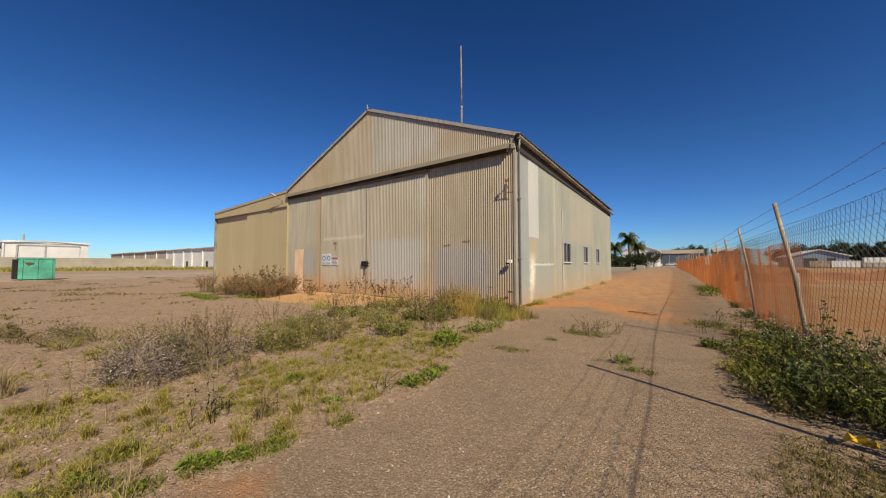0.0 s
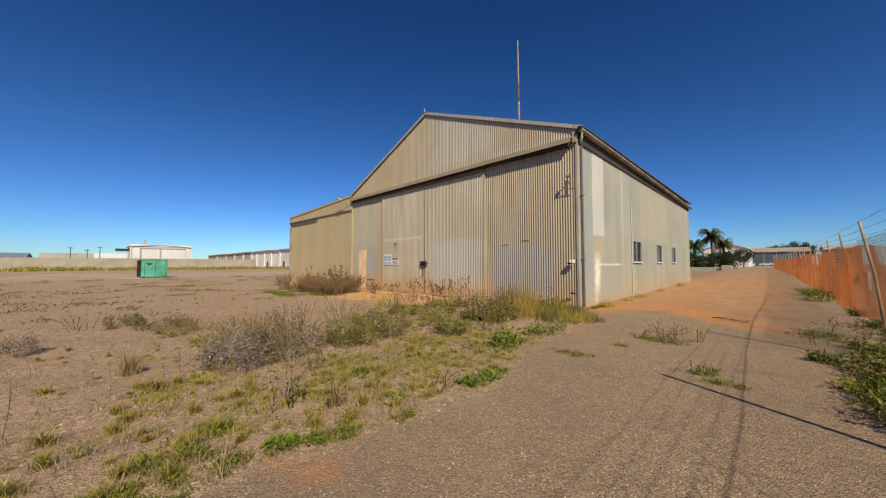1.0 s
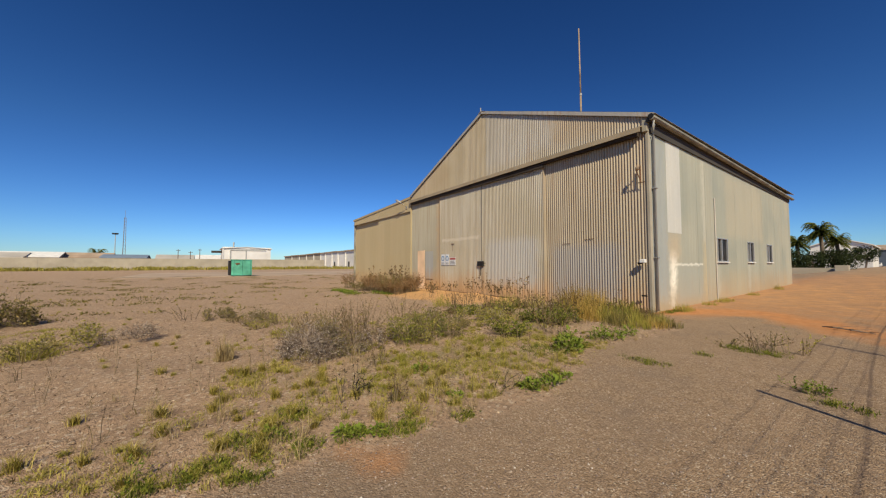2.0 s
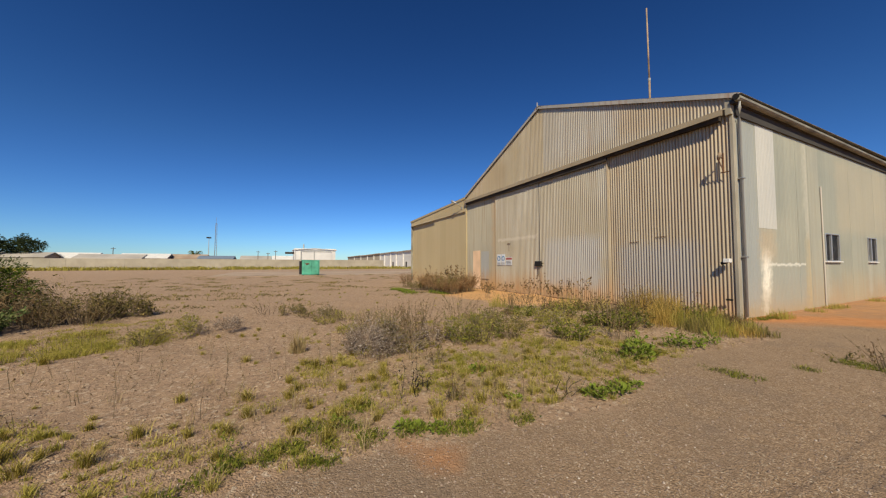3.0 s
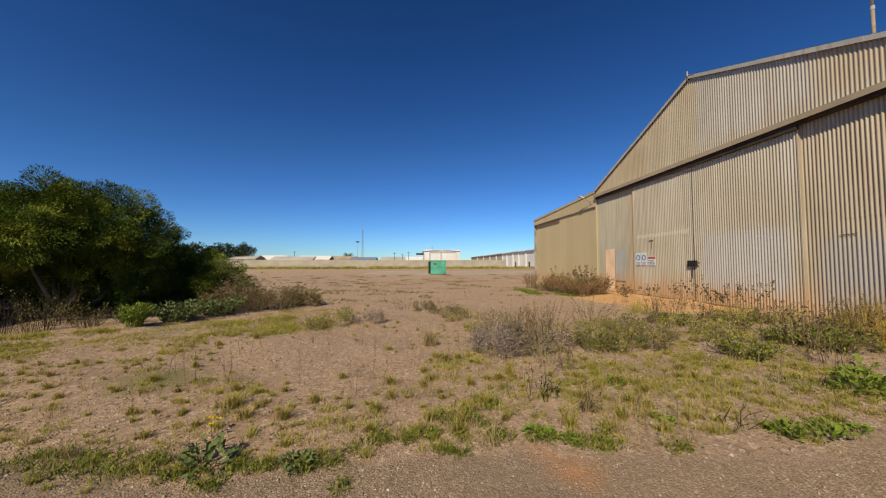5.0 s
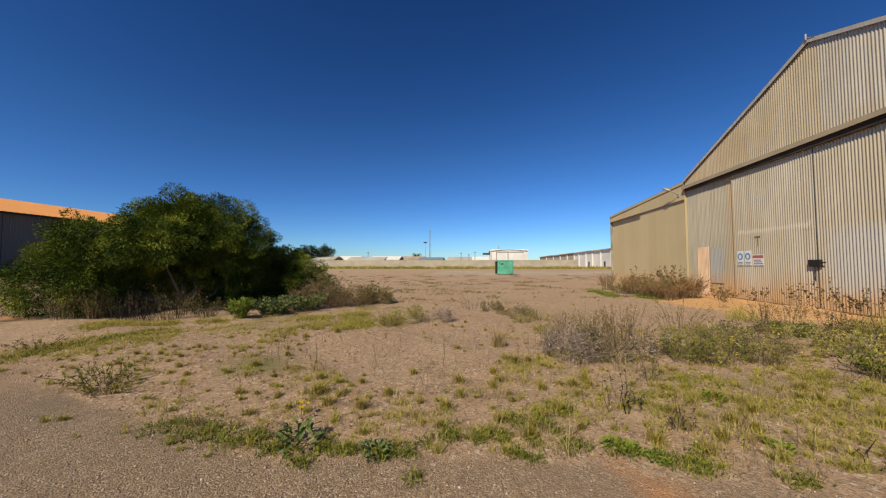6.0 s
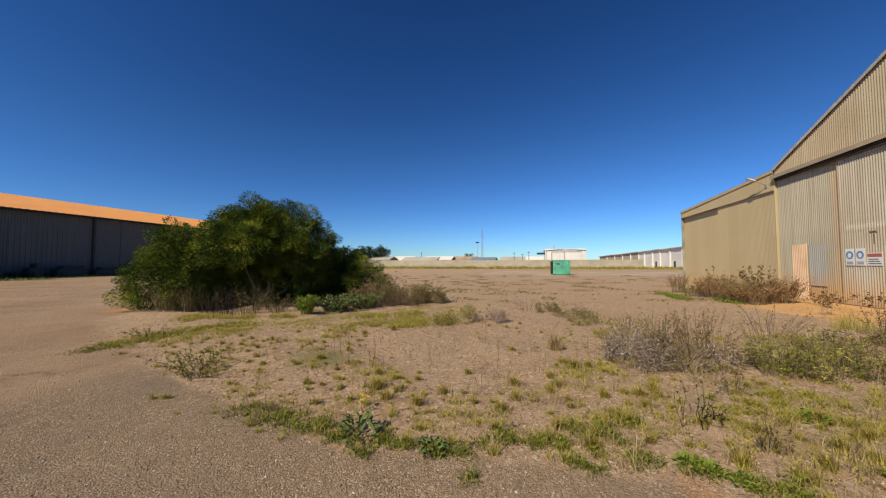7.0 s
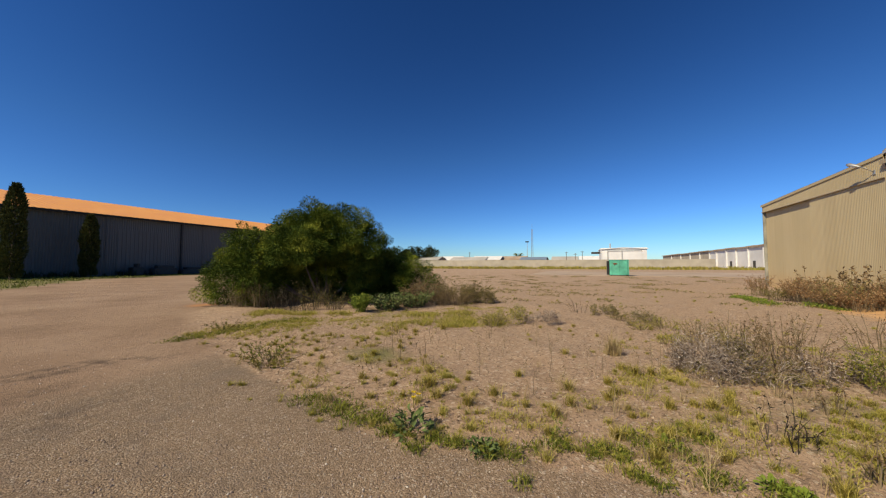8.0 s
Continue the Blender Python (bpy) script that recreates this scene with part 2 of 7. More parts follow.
def ground_material():
    m, n, l, b = material("ground_gravel_and_soil", 0.95, 0, 0.15)
    pos = where(n)

    def mask(name):
        a = n.new("ShaderNodeAttribute")
        a.attribute_name = name
        return a.outputs["Fac"]

    edge = calc(n, l, "MULTIPLY", calc(n, l, "SUBTRACT", noise_tex(n, l, 2.2, 6, 0.65, pos), 0.5), 0.9)
    fine = noise_tex(n, l, 60, 5, 0.7, pos)
    mid = noise_tex(n, l, 6, 5, 0.6, pos)
    big = noise_tex(n, l, 0.45, 4, 0.55, pos)
    chips = n.new("ShaderNodeTexVoronoi")
    chips.inputs["Scale"].default_value = 95
    l.new(pos, chips.inputs["Vector"])
    chip = n.new("ShaderNodeSeparateColor")
    l.new(chips.outputs["Color"], chip.inputs[0])
    soil = ramp(n, l, mid, [(0.25, (0.32, 0.21, 0.135)), (0.55, (0.46, 0.31, 0.195)), (0.8, (0.53, 0.37, 0.24))])
    soil = mix(n, l, ctrl(n, l, big, 0.35, 0.65, 0, 0.5), soil, (0.46, 0.32, 0.21))
    soil = mix(n, l, ctrl(n, l, fine, 0.48, 0.68, 0, 0.75), soil, (0.17, 0.115, 0.075))
    crumbs = n.new("ShaderNodeTexVoronoi")
    crumbs.inputs["Scale"].default_value = 38
    l.new(pos, crumbs.inputs["Vector"])
    crumb = n.new("ShaderNodeSeparateColor")
    l.new(crumbs.outputs["Color"], crumb.inputs[0])
    soil = mix(n, l, ctrl(n, l, crumb.outputs[1], 0.72, 0.9, 0, 0.6), soil, (0.20, 0.14, 0.095))
    soil = mix(n, l, ctrl(n, l, crumb.outputs[2], 0.86, 0.95, 0, 0.6), soil, (0.62, 0.50, 0.37))
    road = ramp(n, l, chip.outputs[0], [(0.0, (0.205, 0.137, 0.082)), (0.45, (0.335, 0.228, 0.138)), (0.85, (0.415, 0.29, 0.185)), (1.0, (0.58, 0.47, 0.34))])
    road = mix(n, l, ctrl(n, l, big, 0.4, 0.65, 0, 0.35), road, (0.345, 0.24, 0.155))
    road = mix(n, l, ctrl(n, l, mid, 0.5, 0.8, 0, 0.35), road, (0.20, 0.145, 0.115))
    patch = noise_tex(n, l, 0.9, 6, 0.65, pos)
    road = mix(n, l, ctrl(n, l, patch, 0.5, 0.66, 0, 0.4), road, (0.215, 0.165, 0.125))
    road = mix(n, l, ctrl(n, l, patch, 0.46, 0.3, 0, 0.35), road, (0.45, 0.32, 0.22))
    # greyer chips on the older southern stretch
    split = n.new("ShaderNodeSeparateXYZ")
    l.new(pos, split.inputs[0])
    old = ctrl(n, l, calc(n, l, "ADD", split.outputs[1], calc(n, l, "MULTIPLY", edge, 6.0)), 2.5, -3.0)
    road = mix(n, l, old, road, (0.78, 0.805, 0.84), "MULTIPLY")
    on_road = ctrl(n, l, calc(n, l, "ADD", mask("gravel"), edge), 0.4, 0.6)
    c = mix(n, l, on_road, soil, road)
    packed = ramp(n, l, big, [(0.3, (0.265, 0.175, 0.11)), (0.5, (0.335, 0.225, 0.145)), (0.72, (0.40, 0.28, 0.185))])
    packed = mix(n, l, ctrl(n, l, mid, 0.45, 0.75, 0, 0.4), packed, (0.25, 0.165, 0.105))
    packed = mix(n, l, ctrl(n, l, crumb.outputs[0], 0.9, 0.98, 0, 0.5), packed, (0.17, 0.12, 0.085))
    c = mix(n, l, ctrl(n, l, calc(n, l, "ADD", mask("dirt"), edge), 0.3, 0.75), c, packed)
    red = ramp(n, l, mid, [(0.3, (0.47, 0.20, 0.075)), (0.7, (0.60, 0.29, 0.12))])
    c = mix(n, l, ctrl(n, l, calc(n, l, "ADD", mask("red"), edge), 0.2, 1.0), c, red)
    yard = ramp(n, l, mid, [(0.3, (0.33, 0.15, 0.05)), (0.7, (0.43, 0.215, 0.075))])
    yard = mix(n, l, ctrl(n, l, noise_tex(n, l, 0.16, 5, 0.6, pos), 0.42, 0.58, 0, 0.75), yard, (0.42, 0.27, 0.145))
    yard = mix(n, l, ctrl(n, l, fine, 0.5, 0.7, 0, 0.5), yard, (0.20, 0.10, 0.045))
    c = mix(n, l, ctrl(n, l, calc(n, l, "ADD", mask("yard"), edge), 0.3, 0.7), c, yard)
    sand = ramp(n, l, mid, [(0.3, (0.55, 0.305, 0.125)), (0.7, (0.68, 0.405, 0.185))])
    c = mix(n, l, ctrl(n, l, calc(n, l, "ADD", mask("sand"), edge), 0.35, 0.7), c, sand)
    moss = ramp(n, l, fine, [(0.3, (0.10, 0.115, 0.03)), (0.7, (0.20, 0.20, 0.06))])
    c = mix(n, l, ctrl(n, l, calc(n, l, "ADD", mask("moss"), calc(n, l, "MULTIPLY", edge, 1.5)), 0.45, 0.95, 0, 0.75), c, moss)
    c = mix(n, l, calc(n, l, "MULTIPLY", mask("track"), ctrl(n, l, mid, 0.42, 0.62, 0.1, 0.85)), c, (0.10, 0.07, 0.05))
    # one wandering wheel line along the road
    line = ramp(n, l, ctrl(n, l, split.outputs[1], 0, 27), [(y / 27, (-x, -x, -x)) for y, x in ((2, -0.27), (3.4, -0.27), (4.7, -0.32), (6.5, -0.38), (9.4, -0.42), (12.5, -0.36), (16.8, -0.26), (26, -0.08))])
    away = calc(n, l, "ABSOLUTE", calc(n, l, "ADD", calc(n, l, "ADD", split.outputs[0], line), calc(n, l, "MULTIPLY", edge, 0.03)))
    rut = calc(n, l, "MULTIPLY", ctrl(n, l, away, 0.022, 0.006), calc(n, l, "MULTIPLY", ctrl(n, l, split.outputs[1], 0.6, 2.0), ctrl(n, l, split.outputs[1], 24, 12)))
    c = mix(n, l, calc(n, l, "MULTIPLY", rut, ctrl(n, l, mid, 0.3, 0.6, 0.4, 0.75)), c, (0.13, 0.09, 0.07))
    l.new(c, b.inputs["Base Color"])
    hgt = calc(n, l, "ADD", calc(n, l, "MULTIPLY", chips.outputs["Distance"], -0.6), fine)
    hgt = calc(n, l, "ADD", hgt, calc(n, l, "MULTIPLY", mid, 1.5))
    bump(n, l, b, hgt, 1.0, 0.013)
    return m


M_GROUND = ground_material()
M_PEBBLE = leafy("road_chips", [(0.0, (0.16, 0.12, 0.10)), (0.5, (0.32, 0.24, 0.19)), (0.9, (0.44, 0.35, 0.28)), (1.0, (0.62, 0.55, 0.47))], 0.9, 0)
M_ACACIA = leafy("acacia_leaves", [(0.12, (0.016, 0.030, 0.005)), (0.4, (0.052, 0.082, 0.012)), (0.65, (0.125, 0.16, 0.021)), (0.9, (0.30, 0.31, 0.038))], 0.65, 0.04, 0.72)
M_SHRUB_DRY = leafy("dry_grey_twigs", [(0.0, (0.11, 0.078, 0.055)), (0.45, (0.24, 0.18, 0.135)), (0.8, (0.37, 0.295, 0.23)), (1.0, (0.50, 0.43, 0.36))], 0.9, 0.0)
M_SHRUB_BROWN = leafy("brown_seed_heads", [(0.0, (0.09, 0.06, 0.03)), (0.6, (0.19, 0.12, 0.062)), (1.0, (0.30, 0.22, 0.10))], 0.9, 0.1)
M_GRASS = leafy("yellow_green_grass", [(0.0, (0.18, 0.18, 0.03)), (0.4, (0.32, 0.29, 0.055)), (0.75, (0.46, 0.38, 0.10)), (1.0, (0.56, 0.45, 0.19))], 0.7, 0.25, 0.4)
M_STRAW = leafy("straw_grass", [(0.0, (0.26, 0.19, 0.09)), (0.5, (0.38, 0.28, 0.13)), (1.0, (0.48, 0.38, 0.20))], 0.8, 0.2)
M_WEED = leafy("green_weed_leaves", [(0.0, (0.06, 0.08, 0.012)), (0.5, (0.145, 0.165, 0.024)), (1.0, (0.30, 0.28, 0.05))], 0.7, 0.15)
M_PALE_WEED = leafy("grey_green_leaves", [(0.0, (0.06, 0.085, 0.03)), (0.6, (0.12, 0.155, 0.05)), (1.0, (0.22, 0.25, 0.10))], 0.7, 0.1)
M_OLIVE = leafy("olive_weed_leaves", [(0.0, (0.10, 0.09, 0.035)), (0.5, (0.19, 0.165, 0.05)), (1.0, (0.34, 0.25, 0.09))], 0.75, 0.2)
M_STEM = leafy("weed_stems", [(0.0, (0.12, 0.09, 0.05)), (1.0, (0.26, 0.20, 0.12))], 0.9, 0)
M_BARK = plain("grey_bark", (0.16, 0.12, 0.09), 0.9, 0, 0.25, 10, 0.01)
M_CYPRESS = leafy("cypress_scale_leaves", [(0.0, (0.03, 0.04, 0.012)), (0.6, (0.07, 0.075, 0.02)), (1.0, (0.095, 0.092, 0.028))], 0.7, 0.1)
M_PALM = leafy("palm_fronds", [(0.0, (0.07, 0.095, 0.02)), (0.6, (0.19, 0.21, 0.045)), (1.0, (0.36, 0.33, 0.09))], 0.5, 0.2)
M_FAR_TREE = leafy("dark_far_foliage", [(0.0, (0.02, 0.03, 0.012)), (1.0, (0.06, 0.075, 0.03))], 0.8, 0.1)
M_REDSOIL = plain("red_soil_bank", (0.33, 0.135, 0.055), 0.95, 0, 0.2, 3, 0.03)
M_PETAL = leafy("yellow_petals", [(0.0, (0.7, 0.5, 0.02)), (1.0, (0.8, 0.6, 0.04))], 0.6, 0.2)
M_CRUMB = leafy("soil_crumbs", [(0.0, (0.16, 0.11, 0.075)), (0.6, (0.33, 0.23, 0.15)), (1.0, (0.52, 0.40, 0.28))], 0.95, 0)
M_LITTER = leafy("dry_litter", [(0.0, (0.10, 0.07, 0.04)), (0.6, (0.24, 0.17, 0.10)), (1.0, (0.44, 0.34, 0.21))], 0.9, 0)
M_VERGE = leafy("verge_leaves", [(0.0, (0.035, 0.05, 0.01)), (0.5, (0.095, 0.12, 0.02)), (1.0, (0.24, 0.25, 0.05))], 0.85, 0.1)
M_TUFT = leafy("bunch_grass_blades", [(0.0, (0.13, 0.11, 0.02)), (0.4, (0.29, 0.245, 0.045)), (0.8, (0.46, 0.36, 0.085)), (1.0, (0.56, 0.45, 0.18))], 0.75, 0.2)
M_SEED = leafy("pale_seed_tops", [(0.0, (0.30, 0.26, 0.16)), (0.7, (0.42, 0.38, 0.27)), (1.0, (0.62, 0.60, 0.52))], 0.8, 0.1)
M_LAWN = leafy("lawn_blades", [(0.0, (0.06, 0.085, 0.012)), (0.6, (0.13, 0.15, 0.025)), (1.0, (0.22, 0.21, 0.05))], 0.8, 0.15)
M_STALK = leafy("dark_dead_stalks", [(0.0, (0.022, 0.018, 0.012)), (0.75, (0.065, 0.052, 0.035)), (1.0, (0.15, 0.12, 0.085))], 0.9, 0)
M_CHAR = leafy("blackened_twigs", [(0.0, (0.02, 0.016, 0.012)), (0.7, (0.05, 0.04, 0.03)), (1.0, (0.10, 0.085, 0.05))], 0.9, 0)
M_TRIM = plain("grey_cream_corner_trim", (0.42, 0.375, 0.29), 0.65, 0, 0.15)
M_LUSH = leafy("bright_broad_leaves", [(0.0, (0.075, 0.115, 0.018)), (0.5, (0.155, 0.205, 0.03)), (1.0, (0.31, 0.34, 0.055))], 0.7, 0.2)
M_AMBER = leafy("amber_grass", [(0.0, (0.22, 0.17, 0.04)), (0.5, (0.42, 0.28, 0.07)), (1.0, (0.58, 0.38, 0.12))], 0.8, 0.2)
M_RUSTWEED = leafy("rust_brown_weed", [(0.0, (0.13, 0.065, 0.03)), (0.6, (0.30, 0.165, 0.075)), (1.0, (0.42, 0.29, 0.15))], 0.9, 0.1)
M_TANROOF = plain("tan_workshop_roof", (0.42, 0.32, 0.23), 0.8, 0, 0.15, 1)
M_WORKSHOP = plain("dark_blue_cladding", (0.10, 0.125, 0.16), 0.6, 0.1, 0.2, 2)


# ---- building blocks ----
class Shape:
    """Vertices in world metres and faces, gathered for one mesh."""

    def __init__(self):
        self.v, self.f, self.n, self.chunks = [], [], 0, []

    def add(self, verts, faces):
        k = self.n
        self.v.extend(verts)
        self.f.extend(tuple(i + k for i in face) for face in faces)
        self.n += len(verts)
        return self

    def box(self, x0, x1, y0, y1, z0, z1, bev=0.0):
        """A box whose upright edges are chamfered by bev."""
        if bev <= 0:
            v = [(x, y, z) for z in (z0, z1) for x, y in ((x0, y0), (x1, y0), (x1, y1), (x0, y1))]
            return self.add(v, [(3, 2, 1, 0), (4, 5, 6, 7), (0, 1, 5, 4), (1, 2, 6, 5), (2, 3, 7, 6), (3, 0, 4, 7)])
        b = bev
        ring = [(x0 + b, y0), (x1 - b, y0), (x1, y0 + b), (x1, y1 - b), (x1 - b, y1), (x0 + b, y1), (x0, y1 - b), (x0, y0 + b)]
        cx, cy = (x0 + x1) / 2, (y0 + y1) / 2

        def inset(p):
            return (p[0] + (b if p[0] < cx else -b) * 0.7, p[1] + (b if p[1] < cy else -b) * 0.7)
        rows = [[(*inset(p), z0) for p in ring], [(*p, z0 + b) for p in ring], [(*p, z1 - b) for p in ring], [(*inset(p), z1) for p in ring]]
        v = [p for r in rows for p in r]
        f = [(i * 8 + j, i * 8 + (j + 1) % 8, i * 8 + 8 + (j + 1) % 8, i * 8 + 8 + j) for i in range(3) for j in range(8)]
        return self.add(v, f + [tuple(range(7, -1, -1)), tuple(range(24, 32))])

    def tube(self, points, radius, sides=8, cap=True):
        """A pipe along points; radius is one number or one for each point."""
        pts = [Vector(p) for p in points]
        rad = radius if isinstance(radius, (list, tuple)) else [radius] * len(pts)
        v = []
        for i, p in enumerate(pts):
            d = (pts[min(i + 1, len(pts) - 1)] - pts[max(i - 1, 0)]).normalized()
            a = d.orthogonal().normalized() if abs(d.z) < 0.95 else Vector((1, 0, 0))
            a = (a - d * a.dot(d)).normalized()
            b = d.cross(a)
            v += [tuple(p + (a * math.cos(t) + b * math.sin(t)) * rad[i]) for t in (2 * math.pi * s / sides for s in range(sides))]
        f = [(i * sides + s, i * sides + (s + 1) % sides, (i + 1) * sides + (s + 1) % sides, (i + 1) * sides + s)
             for i in range(len(pts) - 1) for s in range(sides)]
        if cap:
            f += [tuple(range(sides - 1, -1, -1)), tuple(range((len(pts) - 1) * sides, len(pts) * sides))]
        return self.add(v, f)

    def slab(self, poly, shift):
        """A flat outline, swept by shift into a solid."""
        k = len(poly)
        v = [tuple(p) for p in poly] + [tuple(a + b for a, b in zip(p, shift)) for p in poly]
        f = [tuple(range(k)), tuple(range(2 * k - 1, k - 1, -1))] + [(i, k + i, k + (i + 1) % k, (i + 1) % k) for i in range(k)]
        return self.add(v, f)

    def mass(self, verts, faces):
        """Many triangles or quads as arrays, for leaves and stones."""
        self.chunks.append((np.asarray(verts, dtype=np.float64), np.asarray(faces, dtype=np.int64)))
        return self

    def mesh(self, name, origin, smooth=False):
        me = bpy.data.meshes.new(name)
        if self.chunks:
            verts, faces, k = [], [], 0
            for v, f in self.chunks:
                verts.append(v - np.array(origin))
                faces.append(f + k)
                k += len(v)
            verts = np.concatenate(verts)
            sizes = np.concatenate([np.full(len(f), f.shape[1]) for f in faces])
            flat = np.concatenate([f.ravel() for f in faces])
            me.vertices.add(len(verts))
            me.vertices.foreach_set("co", verts.ravel())
            me.loops.add(len(flat))
            me.loops.foreach_set("vertex_index", flat.astype(np.int32))
            me.polygons.add(len(sizes))
            starts = np.concatenate([[0], np.cumsum(sizes)[:-1]])
            me.polygons.foreach_set("loop_start", starts.astype(np.int32))
            me.polygons.foreach_set("loop_total", sizes.astype(np.int32))
            me.update(calc_edges=True)
        else:
            o = origin
            me.from_pydata([(p[0] - o[0], p[1] - o[1], p[2] - o[2]) for p in self.v], [], self.f)
            bm = bmesh.new()
            bm.from_mesh(me)
            bmesh.ops.recalc_face_normals(bm, faces=bm.faces)
            bm.to_mesh(me)
            bm.free()
        if smooth:
            me.polygons.foreach_set("use_smooth", [True] * len(me.polygons))
        return me


def thing(name, at, label, category, group="", kind=""):
    ob = new(name)
    ob.location = at
    ob.empty_display_size = 0.2
    return tagged(ob, label, category, group, kind)


def base_of(ob):
    p = Vector((0, 0, 0))
    while ob is not None:
        p += ob.location
        ob = ob.parent
    return p


def part(name, shape, mat, parent, label="", smooth=False, kind=""):
    ob = new(name, shape.mesh(name, base_of(parent), smooth))
    ob.data.materials.append(mat)
    ob.parent = parent
    return tagged(ob, label, kind=kind)


def solo(name, shape, mat, at, label, category, group="", kind="", smooth=False):
    ob = new(name, shape.mesh(name, at, smooth))
    ob.data.materials.append(mat)
    ob.location = at
    return tagged(ob, label, category, group, kind)


PITCH, WAVE = 0.0762, 0.0095


def corrugated(shape, axis, a0, a1, plane, low, high, out, seg=8, pitch=PITCH, wave=WAVE):
    """A rippled sheet along one axis; out is the sign of the side that it faces; low and high give its edges."""
    count = max(2, int(round((a1 - a0) / pitch * seg)))
    v, f = [], []
    for i in range(count + 1):
        a = a0 + (a1 - a0) * i / count
        o = plane + out * wave * math.sin(2 * math.pi * a / pitch)
        for z in (low(a), high(a)):
            v.append((a, o, z) if axis == "x" else (o, a, z))
    f = [(2 * i, 2 * i + 2, 2 * i + 3, 2 * i + 1) for i in range(count)]
    return shape.add(v, f)


def smooth_step(x, a, b):
    t = np.clip((x - a) / (b - a), 0, 1)
    return t * t * (3 - 2 * t)


def edge_of_road(y):
    """x of the road's ragged west edge."""
    return np.interp(y, [-40, -14, -9, -6.2, -3.6, -2.3, -1.2, -0.5, 0.8, 1.6, 2.7, 3.6, 4.5, 5.3, 5.8, 7.2, 8.2, 9.3, 27, 60],
                     [-60, -12, -5.0, -3.5, -2.8, -2.35, -2.05, -2.2, -2.2, -2.05, -2.0, -2.3, -2.75, -2.7, -2.6, -2.6, -3.2, -3.7, -3.8, -9])


def edge_of_lawn(x):
    """y of the near edge of the lawn before the long shed."""
    return np.interp(x, [-60, -34, -24.3, -13.2, -6.3, 0, 12], [-46, -44, -41.5, -35.6, -24.7, -18, -14])


def rise(x, y):
    """Height of the ground: nearly level, rising a little along the road, with small humps off it."""
    x, y = np.asarray(x, float), np.asarray(y, float)
    z = 0.0095 * np.clip(y - 9, 0, 70) * smooth_step(x, -9, -4)
    off = smooth_step(edge_of_road(y) - x, 0.0, 1.2) * smooth_step(np.hypot(x, y), 60, 25)
    z = z + off * (0.028 * np.sin(x * 2.3 + 0.7 * y) * np.sin(y * 1.9 - 0.4 * x) + 0.012 * np.sin(5.1 * x + 1.3) * np.sin(4.7 * y + 0.5 * x) + 0.02)
    yard = smooth_step(x, 1.6, 3.0) * smooth_step(np.hypot(x, y), 400, 200)
    z = z - 0.12 * yard
    return z


def gz(x, y):
    return float(rise(x, y))


# ---- ground ----
def axis_steps(near0, near1, step, far):
    a = list(np.arange(near0, near1 + step / 2, step))
    d, s = 0, step
    while a[-1] < far:
        s *= 1.13
        a.append(a[-1] + s)
    s = step
    while a[0] > -far:
        s *= 1.13
        a.insert(0, a[0] - s)
    return np.array(a)


def blob(x, y, cx, cy, rx, ry):
    return np.clip(1.3 - np.hypot((x - cx) / rx, (y - cy) / ry), 0, 1)


